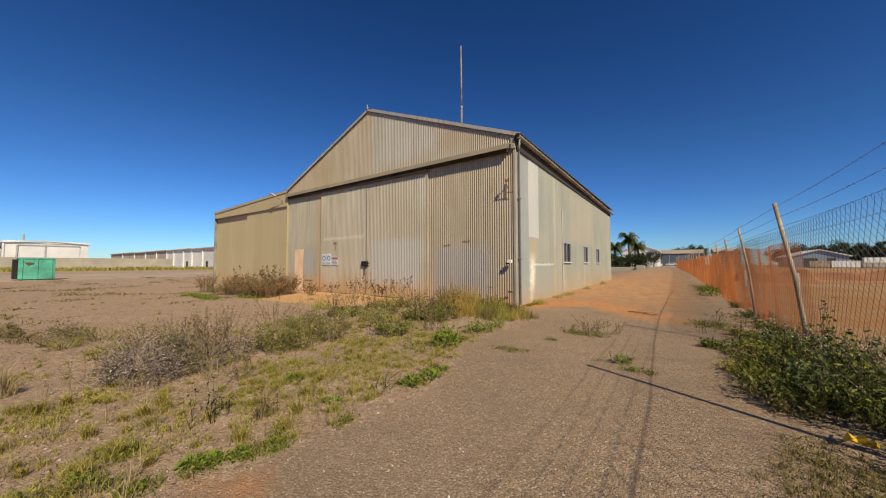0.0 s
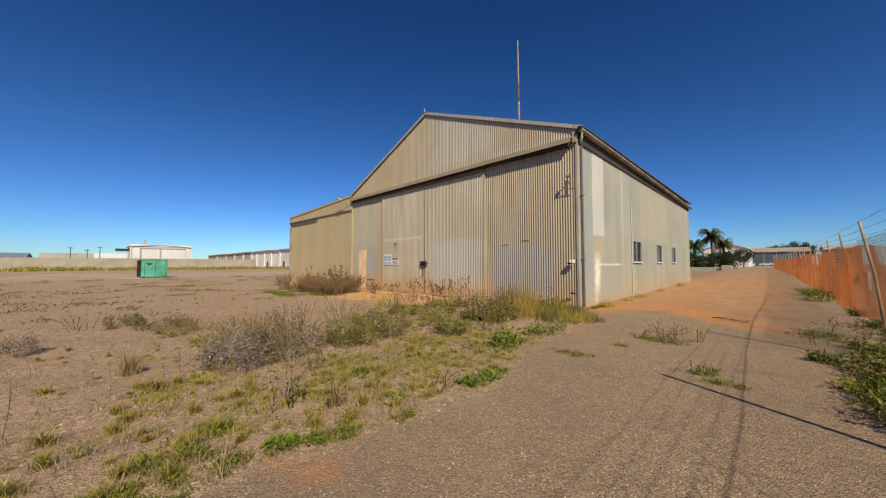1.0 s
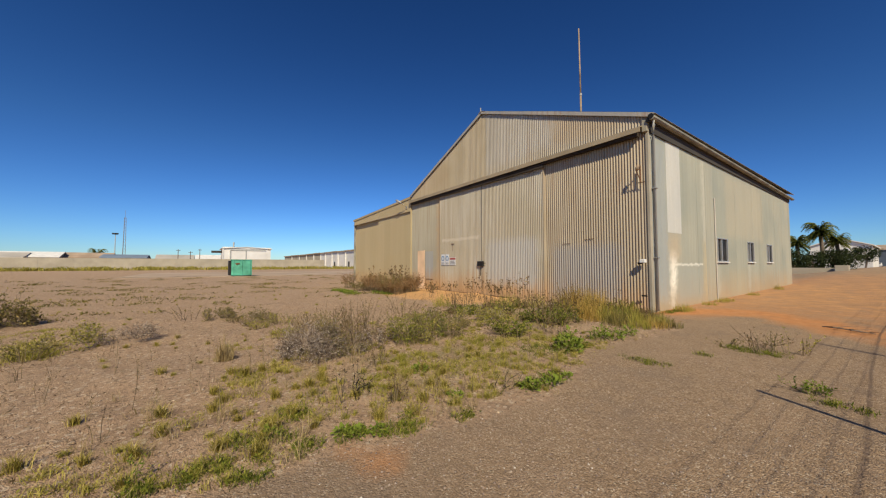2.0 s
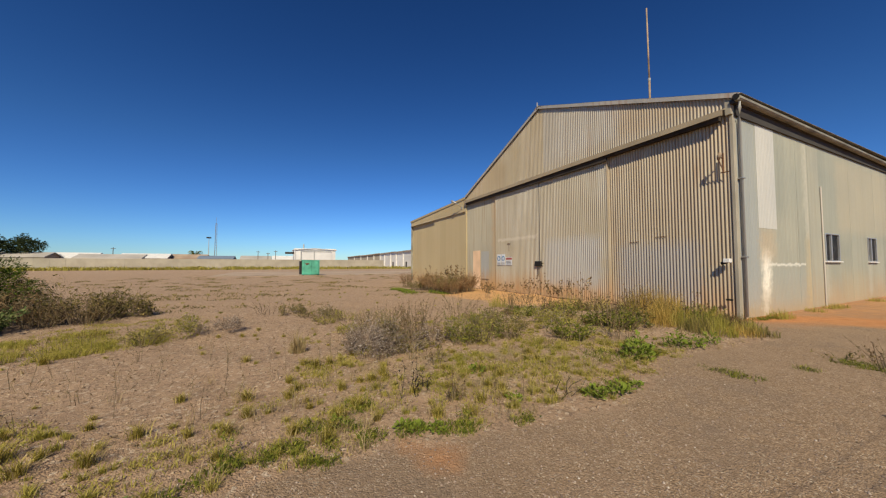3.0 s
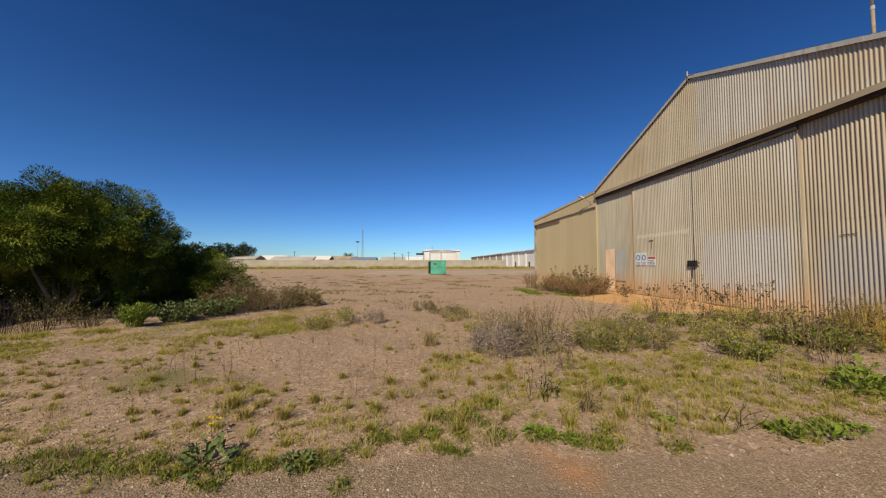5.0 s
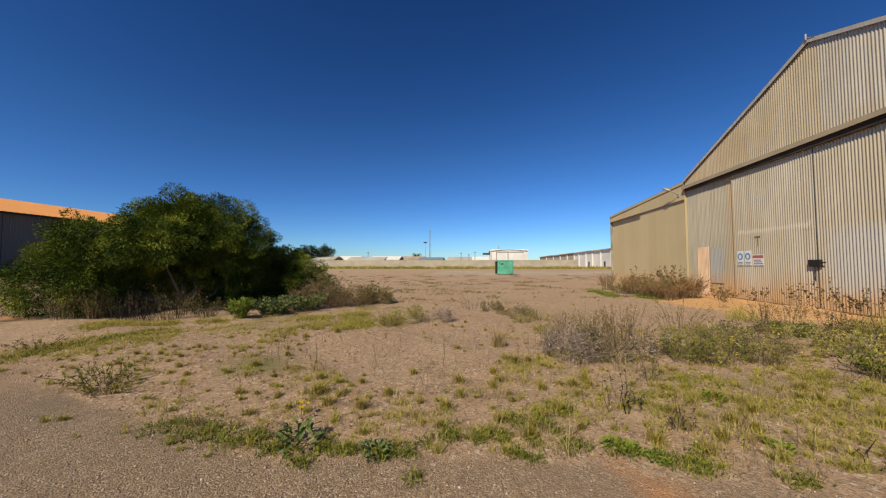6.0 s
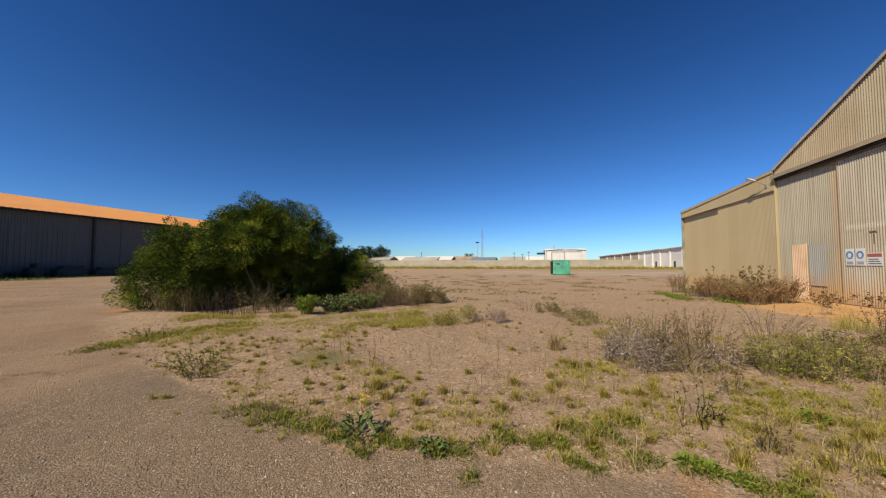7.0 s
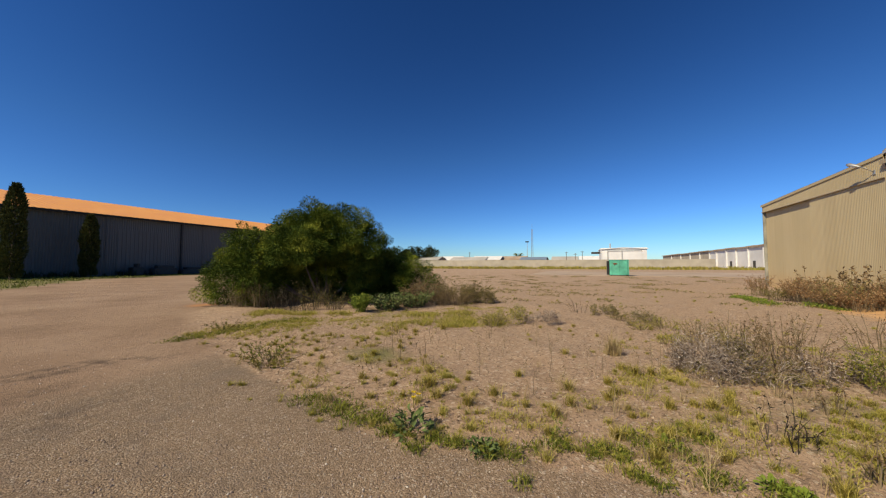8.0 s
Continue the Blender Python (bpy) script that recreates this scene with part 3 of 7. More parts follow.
def build_ground():
    xs, ys = axis_steps(-9, 3, 0.09, 2600), axis_steps(-9, 13, 0.09, 2600)
    gx, gy = np.meshgrid(xs, ys, indexing="ij")
    z = rise(gx, gy)
    nx, ny = gx.shape
    idx = np.arange(nx * ny).reshape(nx, ny)
    faces = np.stack([idx[:-1, :-1], idx[1:, :-1], idx[1:, 1:], idx[:-1, 1:]], -1).reshape(-1, 4)
    s = Shape().mass(np.stack([gx, gy, z], -1).reshape(-1, 3), faces)
    ob = solo("ground", s, M_GROUND, (0, 0, 0), "pinkish-brown gravel road and sandy soil with orange earth", "ground", kind="structure", smooth=True)
    inside = smooth_step(gx - edge_of_road(gy), -0.35, 0.35) * smooth_step(gx, 1.3, 0.4) * smooth_step(gy + 0.35 * np.sin(1.4 * gx) + 0.2 * np.sin(3.7 * gx + 1), -6.0, -3.6)
    yard = smooth_step(gx + 0.02 * np.clip(gy - 9.5, 0, 65), 1.3, 2.2) * smooth_step(gy, -20, 0)
    # orange earth washed over the road beside the hangar, and a redder streak across it
    wob = 0.9 * np.sin(gx * 1.3 + 0.8) + 0.6 * np.sin(gx * 3.1 + gy * 0.6) + 0.35 * np.sin(gx * 6.7 - gy * 1.9)
    wash = smooth_step(gy + wob, 6.5, 12.0) * smooth_step(gy, 70, 30) * smooth_step(gx - 0.01 * (gy - 9), 1.0, -0.4) * smooth_step(gx, -6, -3.6)
    streak = np.interp(gx, [-3.9, -2.8, -2.1, -0.9, -0.4, 0.4], [10.0, 10.4, 10.6, 9.6, 9.0, 8.6])
    red = 0.6 * wash + 0.6 * smooth_step(np.abs(gy - streak + 0.3 * wob), 1.3, 0.2) * smooth_step(gx, 0.7, -0.5) * smooth_step(gx, -4.4, -3.8)
    red = np.maximum(red, 0.55 * blob(gx + 0.05 * np.sin(gy * 17), gy + 0.06 * np.sin(gx * 13), -2.03, 0.92, 0.3, 0.26))
    red = np.maximum(red, 0.8 * blob(gx, gy, -6.5, -10.5, 0.55, 0.45))
    sand = 1.3 * blob(gx, gy, -11.0, 7.7, 4.4, 2.1) + 0.4 * smooth_step(gy, 7.5, 14) * smooth_step(gx, -4.5, -3.5) * smooth_step(gx, 1.6, 0.9) * smooth_step(gy, 110, 60)
    moss = 0.16 * smooth_step(edge_of_road(gy) - gx, 0.0, 0.8) * smooth_step(np.hypot(gx, gy), 12, 6) + 0.2 * blob(gx, gy, -5.4, -5.2, 2.2, 1.3) + 0.5 * blob(gx, gy, -5.4, 6.0, 2.4, 1.9) + 0.3 * blob(gx, gy, -3.3, 3.2, 1.3, 2.0)
    moss += 0.25 * blob(gx, gy, -3.6, 1.3, 1.7, 2.0) + 0.15 * blob(gx, gy, -2.9, -0.6, 0.9, 1.6) + 0.6 * blob(gx, gy, 0.9, 5.0, 0.55, 4.0) + 0.75 * blob(gx, gy, -98, -5, 7, 70) + 0.25 * blob(gx, gy, -4.8, -3.1, 1.2, 0.9) + 0.22 * blob(gx, gy, -3.7, -2.6, 0.6, 0.8) + 0.5 * blob(gx, gy, -7.0, -3.9, 1.6, 1.3) + 0.35 * blob(gx, gy, -6.8, -2.2, 0.9, 0.8)
    dirt = smooth_step(gx - edge_of_road(gy), -0.8, 0.3) * smooth_step(gy, -3.2, -5.6) * smooth_step(gy, -90, -50)
    lawn = smooth_step(edge_of_lawn(gx) - gy, -0.6, 0.6)
    moss += 1.2 * lawn
    # oily dirt ground into the broken edge of the old road
    track = 1.1 * blob(gx, gy + 0.4 * (gx + 1.9) + 0.1 * np.sin(gx * 5), -1.9, -5.55, 0.95, 0.26) + 0.6 * blob(gx, gy, -1.5, -4.75, 0.5, 0.22) + 0.45 * blob(gx, gy, -1.35, -3.9, 0.7, 0.5)
    moss += 0.45 * blob(gx, gy, -3.78, -2.52, 0.5, 0.45)
    for name, values in (("gravel", inside), ("yard", yard), ("red", red), ("sand", sand), ("moss", moss), ("track", track), ("dirt", dirt)):
        a = ob.data.attributes.new(name, "FLOAT", "POINT")
        a.data.foreach_set("value", np.clip(values, 0, 1.5).ravel().astype(np.float32))
    return ob


build_ground()

# ---- hangar ----
FY, WX, BACK = 9.05, -3.82, 25.6          # front wall, side wall, rear
LEFT, MID = -15.62, -9.92                 # west end of the main gable, ridge
EAVE, PEAK, WEST_EAVE = 4.93, 7.33, 4.85
A_LEFT, A_HIGH, A_LOW = -23.85, 4.80, 4.42  # annex


def gable(x):
    if x < MID:
        return PEAK - (PEAK - WEST_EAVE) * (MID - x) / (MID - LEFT)
    return PEAK - (PEAK - EAVE) * (x - MID) / 6.25


def annex_top(x):
    return A_LOW + (A_HIGH - A_LOW) * (x - A_LEFT) / (LEFT - A_LEFT)


def build_hangar():
    h = thing("hangar", (MID, FY, 0), "weathered tan corrugated-iron hangar with sliding doors and side annex", "hangar")
    # inner lining that closes the building behind its sheets
    s = Shape()
    s.slab([(LEFT, FY + 0.25, -0.2), (WX - 0.12, FY + 0.25, -0.2), (WX - 0.12, FY + 0.25, EAVE - 0.12), (MID, FY + 0.25, PEAK - 0.12), (LEFT, FY + 0.25, WEST_EAVE - 0.12)], (0, 0.12, 0))
    s.slab([(A_LEFT + 0.1, FY + 0.25, -0.2), (LEFT, FY + 0.25, -0.2), (LEFT, FY + 0.25, A_HIGH - 0.1), (A_LEFT + 0.1, FY + 0.25, A_LOW - 0.1)], (0, 0.12, 0))
    part("front_lining", s, M_DARK, h)
    s = Shape()
    s.box(WX - 0.24, WX - 0.12, FY + 0.3, BACK, -0.2, 1.25)
    s.box(WX - 0.24, WX - 0.12, FY + 0.3, BACK, 2.12, EAVE - 0.1)
    for a, b in ((FY + 0.3, 13.85), (15.1, 17.4), (18.45, 20.4), (21.5, BACK)):
        s.box(WX - 0.24, WX - 0.12, a, b, 1.25, 2.12)
    part("side_lining", s, M_DARK, h)
    s = Shape()
    s.slab([(LEFT, BACK, -0.2), (WX, BACK, -0.2), (WX, BACK, EAVE), (MID, BACK, PEAK), (LEFT, BACK, WEST_EAVE)], (0, 0.1, 0))
    s.box(A_LEFT, LEFT, BACK, BACK + 0.1, -0.2, A_LOW)
    part("rear_wall", s, M_ANNEX, h)
    # gable cladding above the doors, sheet by sheet
    g = part("gable_wall", Shape().box(LEFT + 0.02, WX - 0.02, FY + 0.06, FY + 0.12, 4.55, 4.72), M_FLASH, h)
    width = (WX - LEFT) / 16
    for i in range(16):
        a, b = LEFT + i * width, LEFT + (i + 1) * width
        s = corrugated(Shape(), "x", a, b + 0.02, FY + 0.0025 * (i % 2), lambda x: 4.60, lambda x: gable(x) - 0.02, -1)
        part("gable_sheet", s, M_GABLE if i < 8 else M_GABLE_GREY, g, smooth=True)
    # main door leaves: the two middle ones hang on the front track
    edges = (-15.58, -12.91, -9.99, -7.0, -3.87)
    offs = (0.045, 0.0, 0.0, 0.07)
    doors = []
    for i in range(4):
        y = FY + offs[i]
        a, b = edges[i] - (0.1 if i == 3 else 0), edges[i + 1] + (0.1 if i == 0 else 0)
        base = Shape().box(a, b, y + 0.03, y + 0.075, 0.04, 4.62)
        d = part("sliding_door", base, M_FLASH, h, ("leaf with a pink patched doorway", "leaf with safety signs", "silvery leaf with a latch", "strongly ribbed leaf")[i])
        k = 4
        for j in range(k):
            p, q = a + (b - a) * j / k, a + (b - a) * (j + 1) / k
            for lo, hi in (((0.03, 2.2), (2.17, 4.6)) if (i + j) % 3 == 1 else ((0.03, 4.6),)):
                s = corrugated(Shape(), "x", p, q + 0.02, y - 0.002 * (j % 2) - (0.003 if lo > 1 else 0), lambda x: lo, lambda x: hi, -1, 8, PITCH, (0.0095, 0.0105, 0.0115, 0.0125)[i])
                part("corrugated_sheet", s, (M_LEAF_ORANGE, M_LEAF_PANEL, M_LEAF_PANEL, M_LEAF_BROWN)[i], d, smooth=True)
        doors.append(d)
        if i in (1, 2):
            e = edges[1] if i == 1 else edges[3]
            part("edge_strip", Shape().box(e - 0.02, e + 0.02, y - 0.018, y + 0.08, 0.03, 4.6, 0.006), M_LEAF_BROWN if i == 2 else M_LEAF_ORANGE, d)
    part("centre_strip", Shape().box(-10.005, -9.97, FY - 0.016, FY + 0.03, 0.03, 4.6, 0.005), M_SEAM, doors[1], "dark seam strip")
    y = FY - 0.012
    latch = part("latch", Shape().box(-10.2, -9.86, y - 0.07, y, 1.14, 1.33, 0.012), M_BLACK, doors[2], "black iron latch box")
    part("latch_bar", Shape().tube([(-10.03, y - 0.05, 0.75), (-10.03, y - 0.05, 1.14)], 0.012).tube([(-9.86, y - 0.05, 1.25), (-9.74, y - 0.05, 1.25)], 0.015), M_BLACK, latch)
    part("hook", Shape().box(-12.0, -11.78, y - 0.02, y, 2.105, 2.12).box(-11.885, -11.878, y - 0.014, y, 1.8, 2.105), M_RUST, doors[1], "small steel hook bar")
    for a, z in ((-6.35, 1.83), (-5.6, 1.93)):
        part("handle_bar", Shape().tube([(a, FY + 0.05, z), (a + 0.28, FY + 0.05, z + 0.01)], 0.007, 6), M_RUST, doors[3])
    # doorway infill and wicket in the west leaf
    y = FY + 0.02
    s = corrugated(Shape(), "x", -14.93, -14.27, y - 0.006, lambda x: 0.03, lambda x: 1.9, -1, 8, PITCH, 0.006)
    p = part("door_patch", s, M_PINK, doors[0], "pale pink painted sheet over a doorway", smooth=True)
    part("board_edge", Shape().box(-14.29, -14.25, y - 0.02, y, 0.03, 1.92, 0.004), M_PINK, p)
    s = corrugated(Shape(), "x", -14.2, -13.5, y - 0.004, lambda x: 0.5, lambda x: 1.84, -1)
    part("wicket_sheet", s, M_GREYDOOR, doors[0], "grey patched wicket sheet", smooth=True)
    # rails at the feet of the doors
    part("door_sill", Shape().box(-15.56, -4.0, FY - 0.10, FY + 0.2, -0.1, 0.03, 0.01), M_RUST, h)
    # hood over the door track
    s = Shape().slab([(LEFT + 0.02, FY - 0.02, 4.64), (LEFT + 0.02, FY - 0.16, 4.59), (LEFT + 0.02, FY - 0.16, 4.46), (LEFT + 0.02, FY - 0.145, 4.46), (LEFT + 0.02, FY - 0.145, 4.575), (LEFT + 0.02, FY - 0.02, 4.615)], (WX - LEFT - 0.12, 0, 0.09))
    part("track_hood", s, M_HOOD, h, "tan sloping hood over the door track")
    # track deepened and near black, so the hood's shade is in its colour
    part("door_track", Shape().box(LEFT + 0.15, -6.95, FY - 0.10, FY - 0.035, 4.36, 4.58).box(-6.95, WX - 0.2, FY - 0.10, FY + 0.03, 4.47, 4.60), M_TRACK, h, "door track made deep and dark to stand for the hood's shade")
    # corner posts
    part("corner_flashing", Shape().box(-3.885, WX + 0.012, FY + 0.035, FY + 0.09, -0.05, 4.56, 0.008).box(WX - 0.02, WX + 0.016, FY + 0.09, FY + 0.13, -0.05, EAVE - 0.1, 0.006), M_TRIM, h)
    part("corner_head", Shape().box(-3.93, WX + 0.012, FY - 0.03, FY + 0.08, 4.56, EAVE - 0.06, 0.006), M_TRIM, h)
    part("west_corner_post", Shape().box(LEFT - 0.03, LEFT + 0.03, FY - 0.03, FY + 0.1, -0.05, 4.6, 0.01), M_ANNEX, h)
    # annex front
    aw = part("annex_wall", Shape().box(A_LEFT + 0.05, LEFT, FY + 0.115, FY + 0.15, 0.0, 4.1), M_FLASH, h)
    for i in range(10):
        a, b = A_LEFT + 0.04 + i * 0.82, A_LEFT + 0.04 + (i + 1) * 0.82
        deep, low_wave = 0.10 if i < 5 else 0.0, 0.0035
        s = corrugated(Shape(), "x", a, min(b + 0.02, LEFT), FY + deep, lambda x: 0.0, lambda x: 4.06, -1, 8, PITCH, low_wave)
        part("annex_sheet", s, M_ANNEX, aw, smooth=True)
        s = corrugated(Shape(), "x", a, min(b + 0.02, LEFT), FY - 0.03, lambda x: 4.04, lambda x: annex_top(x) - 0.02, -1, 8, PITCH, low_wave)
        part("annex_upper_sheet", s, M_ANNEX, aw, smooth=True)
    part("annex_hood", Shape().slab([(A_LEFT, FY - 0.036, 4.09), (A_LEFT, FY - 0.075, 4.07), (A_LEFT, FY - 0.075, 4.035), (A_LEFT, FY - 0.036, 4.035)], (LEFT - A_LEFT, 0, 0)), M_HOOD, h)
    part("annex_corner", Shape().box(A_LEFT - 0.03, A_LEFT + 0.05, FY - 0.03, FY + 0.1, -0.05, A_LOW, 0.01), M_GUTTER, h)
    s = corrugated(Shape(), "y", FY, BACK, A_LEFT, lambda y: -0.05, lambda y: A_LOW - 0.03, -1, 4)
    part("annex_side_wall", s, M_ANNEX, h, smooth=True)
    # roofs
    for name, x0, x1, fz in (("roof_east", MID, WX + 0.22, gable), ("roof_west", LEFT, MID, gable), ("annex_roof", A_LEFT - 0.12, LEFT + 0.05, annex_top)):
        s = Shape()
        v, f = [], []
        rows = int((BACK + 0.2 - FY + 0.1) / PITCH) * 4
        for i in range(rows + 1):
            y = FY - 0.05 + i * PITCH / 4
            o = 0.009 * math.sin(2 * math.pi * i / 4)
            for x in (x0, x1):
                v.append((x, y, fz(x) + 0.03 + o))
        f = [(2 * i, 2 * i + 1, 2 * i + 3, 2 * i + 2) for i in range(rows)]
        part(name, s.add(v, f), M_ROOF, h, smooth=True)
    # barge flashings: three lengths on the east slope, two on the west
    for x0, x1, lengths, fz in ((MID, WX + 0.18, 3, gable), (MID, LEFT, 2, gable), (LEFT, A_LEFT - 0.1, 2, annex_top)):
        for i in range(lengths):
            a, b = x0 + (x1 - x0) * i / lengths, x0 + (x1 - x0) * (i + 1) / lengths
            lift = 0.004 * (i % 2)
            o = FY - 0.065 - lift
            s = Shape().slab([(a, o, fz(a) - 0.07), (b, o, fz(b) - 0.07), (b, o, fz(b) + 0.045 + lift), (a, o, fz(a) + 0.045 + lift)], (0, 0.012, 0))
            s.slab([(a, o, fz(a) + 0.04 + lift), (b, o, fz(b) + 0.04 + lift), (b, FY + 0.08, fz(b) + 0.04 + lift), (a, FY + 0.08, fz(a) + 0.04 + lift)], (0, 0, 0.006))
            part("barge_flashing", s, M_BARGE if x0 == MID else M_ANNEX, h)
    part("ridge_finial", Shape().tube([(MID, FY - 0.1, PEAK), (MID, FY - 0.1, PEAK + 0.16)], 0.02), M_PIPE, h)
    part("ridge_cap", Shape().slab([(MID - 0.2, FY - 0.08, PEAK - 0.03), (MID, FY - 0.08, PEAK + 0.06), (MID + 0.2, FY - 0.08, PEAK - 0.03), (MID, FY - 0.08, PEAK + 0.04)], (0, BACK - FY + 0.3, 0)), M_ROOF, h)
    # side wall
    wall = part("side_wall", Shape().box(WX - 0.1, WX - 0.04, FY + 0.1, BACK, -0.1, 0.06), M_FLASH, h, "pale grey-green side wall of mixed sheets")
    windows = ((13.95, 15.0), (17.5, 18.35), (20.5, 21.4))
    cuts = sorted([FY + 0.12 + i * 0.762 for i in range(22)] + [w for pair in windows for w in pair] + [10.1, 10.98, 12.9, 13.7, BACK])
    cuts = [c for i, c in enumerate(cuts) if i == 0 or c - cuts[i - 1] > 0.07]
    k = 0
    for a, b in zip(cuts, cuts[1:]):
        c = (a + b) / 2
        spans = [(-0.02, EAVE - 0.06)]
        if any(w0 - 0.01 < c < w1 + 0.01 for w0, w1 in windows):
            spans = [(-0.02, 1.29), (2.09, EAVE - 0.06)]
        elif 10.09 < c < 11.0:
            spans = [(-0.02, 2.09), (2.06, EAVE - 0.06)]
        for lo, hi in spans:
            mat = M_SIDE
            if 10.09 < c < 11.0 and lo > 1:
                mat = M_SIDE_WHITE
            elif (12.89 < c < 13.71) or 24.4 < c < 25.2:
                mat = M_SIDE_CREAM
            g0, g1 = gz(WX + 0.1, a) + lo, hi
            if lo > 0:
                g0 = lo
            k += 1
            s = corrugated(Shape(), "y", a, b + 0.015, WX + 0.002 * (k % 2) + (0.006 if mat is M_SIDE_WHITE else 0), lambda y: g0, lambda y: g1, 1)
            part("side_sheet", s, mat, wall, smooth=True)
    for w0, w1 in windows:
        z0, z1 = 1.29, 2.09
        x = WX
        fr = Shape().box(x - 0.06, x + 0.03, w0, w0 + 0.03, z0, z1, 0.004).box(x - 0.06, x + 0.03, w1 - 0.03, w1, z0, z1, 0.004)
        fr.box(x - 0.06, x + 0.03, w0 + 0.03, w1 - 0.03, z0, z0 + 0.03, 0.004).box(x - 0.06, x + 0.03, w0 + 0.03, w1 - 0.03, z1 - 0.03, z1, 0.004)
        m = (w0 + w1) / 2 - 0.05
        fr.box(x - 0.05, x + 0.02, m - 0.03, m + 0.03, z0 + 0.03, z1 - 0.03, 0.004)
        w = part("window", fr, M_ALU, h, "small aluminium sliding window with dark glass")
        for a, b, d in ((w0 + 0.03, m - 0.02, 0.03), (m + 0.02, w1 - 0.03, 0.015)):
            part("pane", Shape().box(x - d - 0.006, x - d, a, b, z0 + 0.03, z1 - 0.03), M_GLASS, w)
        part("sill", Shape().box(x - 0.02, x + 0.07, w0 - 0.04, w1 + 0.04, z0 - 0.03, z0, 0.005), M_WHITE, w)
    # gutter and pipes
    s = Shape()
    gx = WX + 0.10
    fall = (0, BACK - FY + 0.3, -0.16)
    s.slab([(gx, FY - 0.08, EAVE - 0.05), (gx + 0.11, FY - 0.08, EAVE - 0.05), (gx + 0.11, FY - 0.08, EAVE - 0.10), (gx + 0.08, FY - 0.08, EAVE - 0.13), (gx, FY - 0.08, EAVE - 0.13)], fall)
    part("gutter", s, M_GUTTER, h, "dull grey-green eaves gutter")
    # dark fascia; its lower board is the eaves' shade put in as a strip
    part("fascia_and_eave_shade", Shape().box(WX + 0.0, WX + 0.09, FY - 0.06, BACK, EAVE - 0.16, EAVE - 0.09).box(WX + 0.02, WX + 0.05, FY + 0.1, BACK, EAVE - 0.4, EAVE - 0.16), M_DARK, h, "dark fascia with an added strip for the eaves' shade")
    px, py = WX + 0.06, FY + 0.19
    pipe = part("downpipe", Shape().tube([(gx + 0.05, FY, EAVE - 0.15), (gx + 0.05, FY + 0.02, EAVE - 0.27), (px, py, EAVE - 0.5), (px, py, 0.05)], 0.034, 10), M_PIPE, h, "dented grey downpipe", smooth=True)
    for z in (1.35, 3.1):
        part("pipe_bracket", Shape().box(px - 0.06, px + 0.055, py - 0.055, py + 0.055, z, z + 0.03, 0.004), M_GALV, pipe)
    part("gutter_stop", Shape().tube([(gx + 0.03, FY - 0.10, EAVE - 0.05), (gx + 0.03, FY - 0.04, EAVE - 0.05)], 0.065, 12), M_BLACK, h)
    part("vent_pipe", Shape().tube([(WX + 0.03, 13.76, 0.06), (WX + 0.03, 13.76, 3.4)], 0.017, 8), M_SHEDR, h, "white plastic pipe on the side wall")
    return h


build_hangar()


def build_flood_lamp(x, y, z, label):
    """A lamp head on a short bent arm; it looks away from the wall, a little downward."""
    t = thing("flood_lamp", (x, y, z), label, "lamp")
    foot, knee, neck = Vector((x, y, z)), Vector((x - 0.06, y - 0.16, z + 0.16)), Vector((x - 0.16, y - 0.27, z + 0.27))
    part("arm", Shape().tube([foot, knee, neck], 0.016, 6), M_GALV, t, smooth=True)
    d = Vector((-0.78, -0.42, 0.46)).normalized()
    s = Shape().tube([neck - d * 0.05, neck + d * 0.04, neck + d * 0.14, neck + d * 0.28, neck + d * 0.36], [0.022, 0.04, 0.062, 0.07, 0.04], 10)
    part("head", s, M_GALV, t, "grey lamp head", smooth=True)
    c = neck + d * 0.2 - Vector((0, 0, 0.045))
    part("lens", Shape().tube([c - d * 0.1, c, c + d * 0.1], [0.025, 0.045, 0.025], 10), M_WHITE, t, smooth=True)
    part("wall_plate", Shape().box(x - 0.05, x + 0.05, y - 0.015, y + 0.012, z - 0.07, z + 0.07, 0.006), M_GALV, t)


build_flood_lamp(-16.03, FY - 0.045, 4.3, "grey flood lamp on an arm beside the hangar gable")


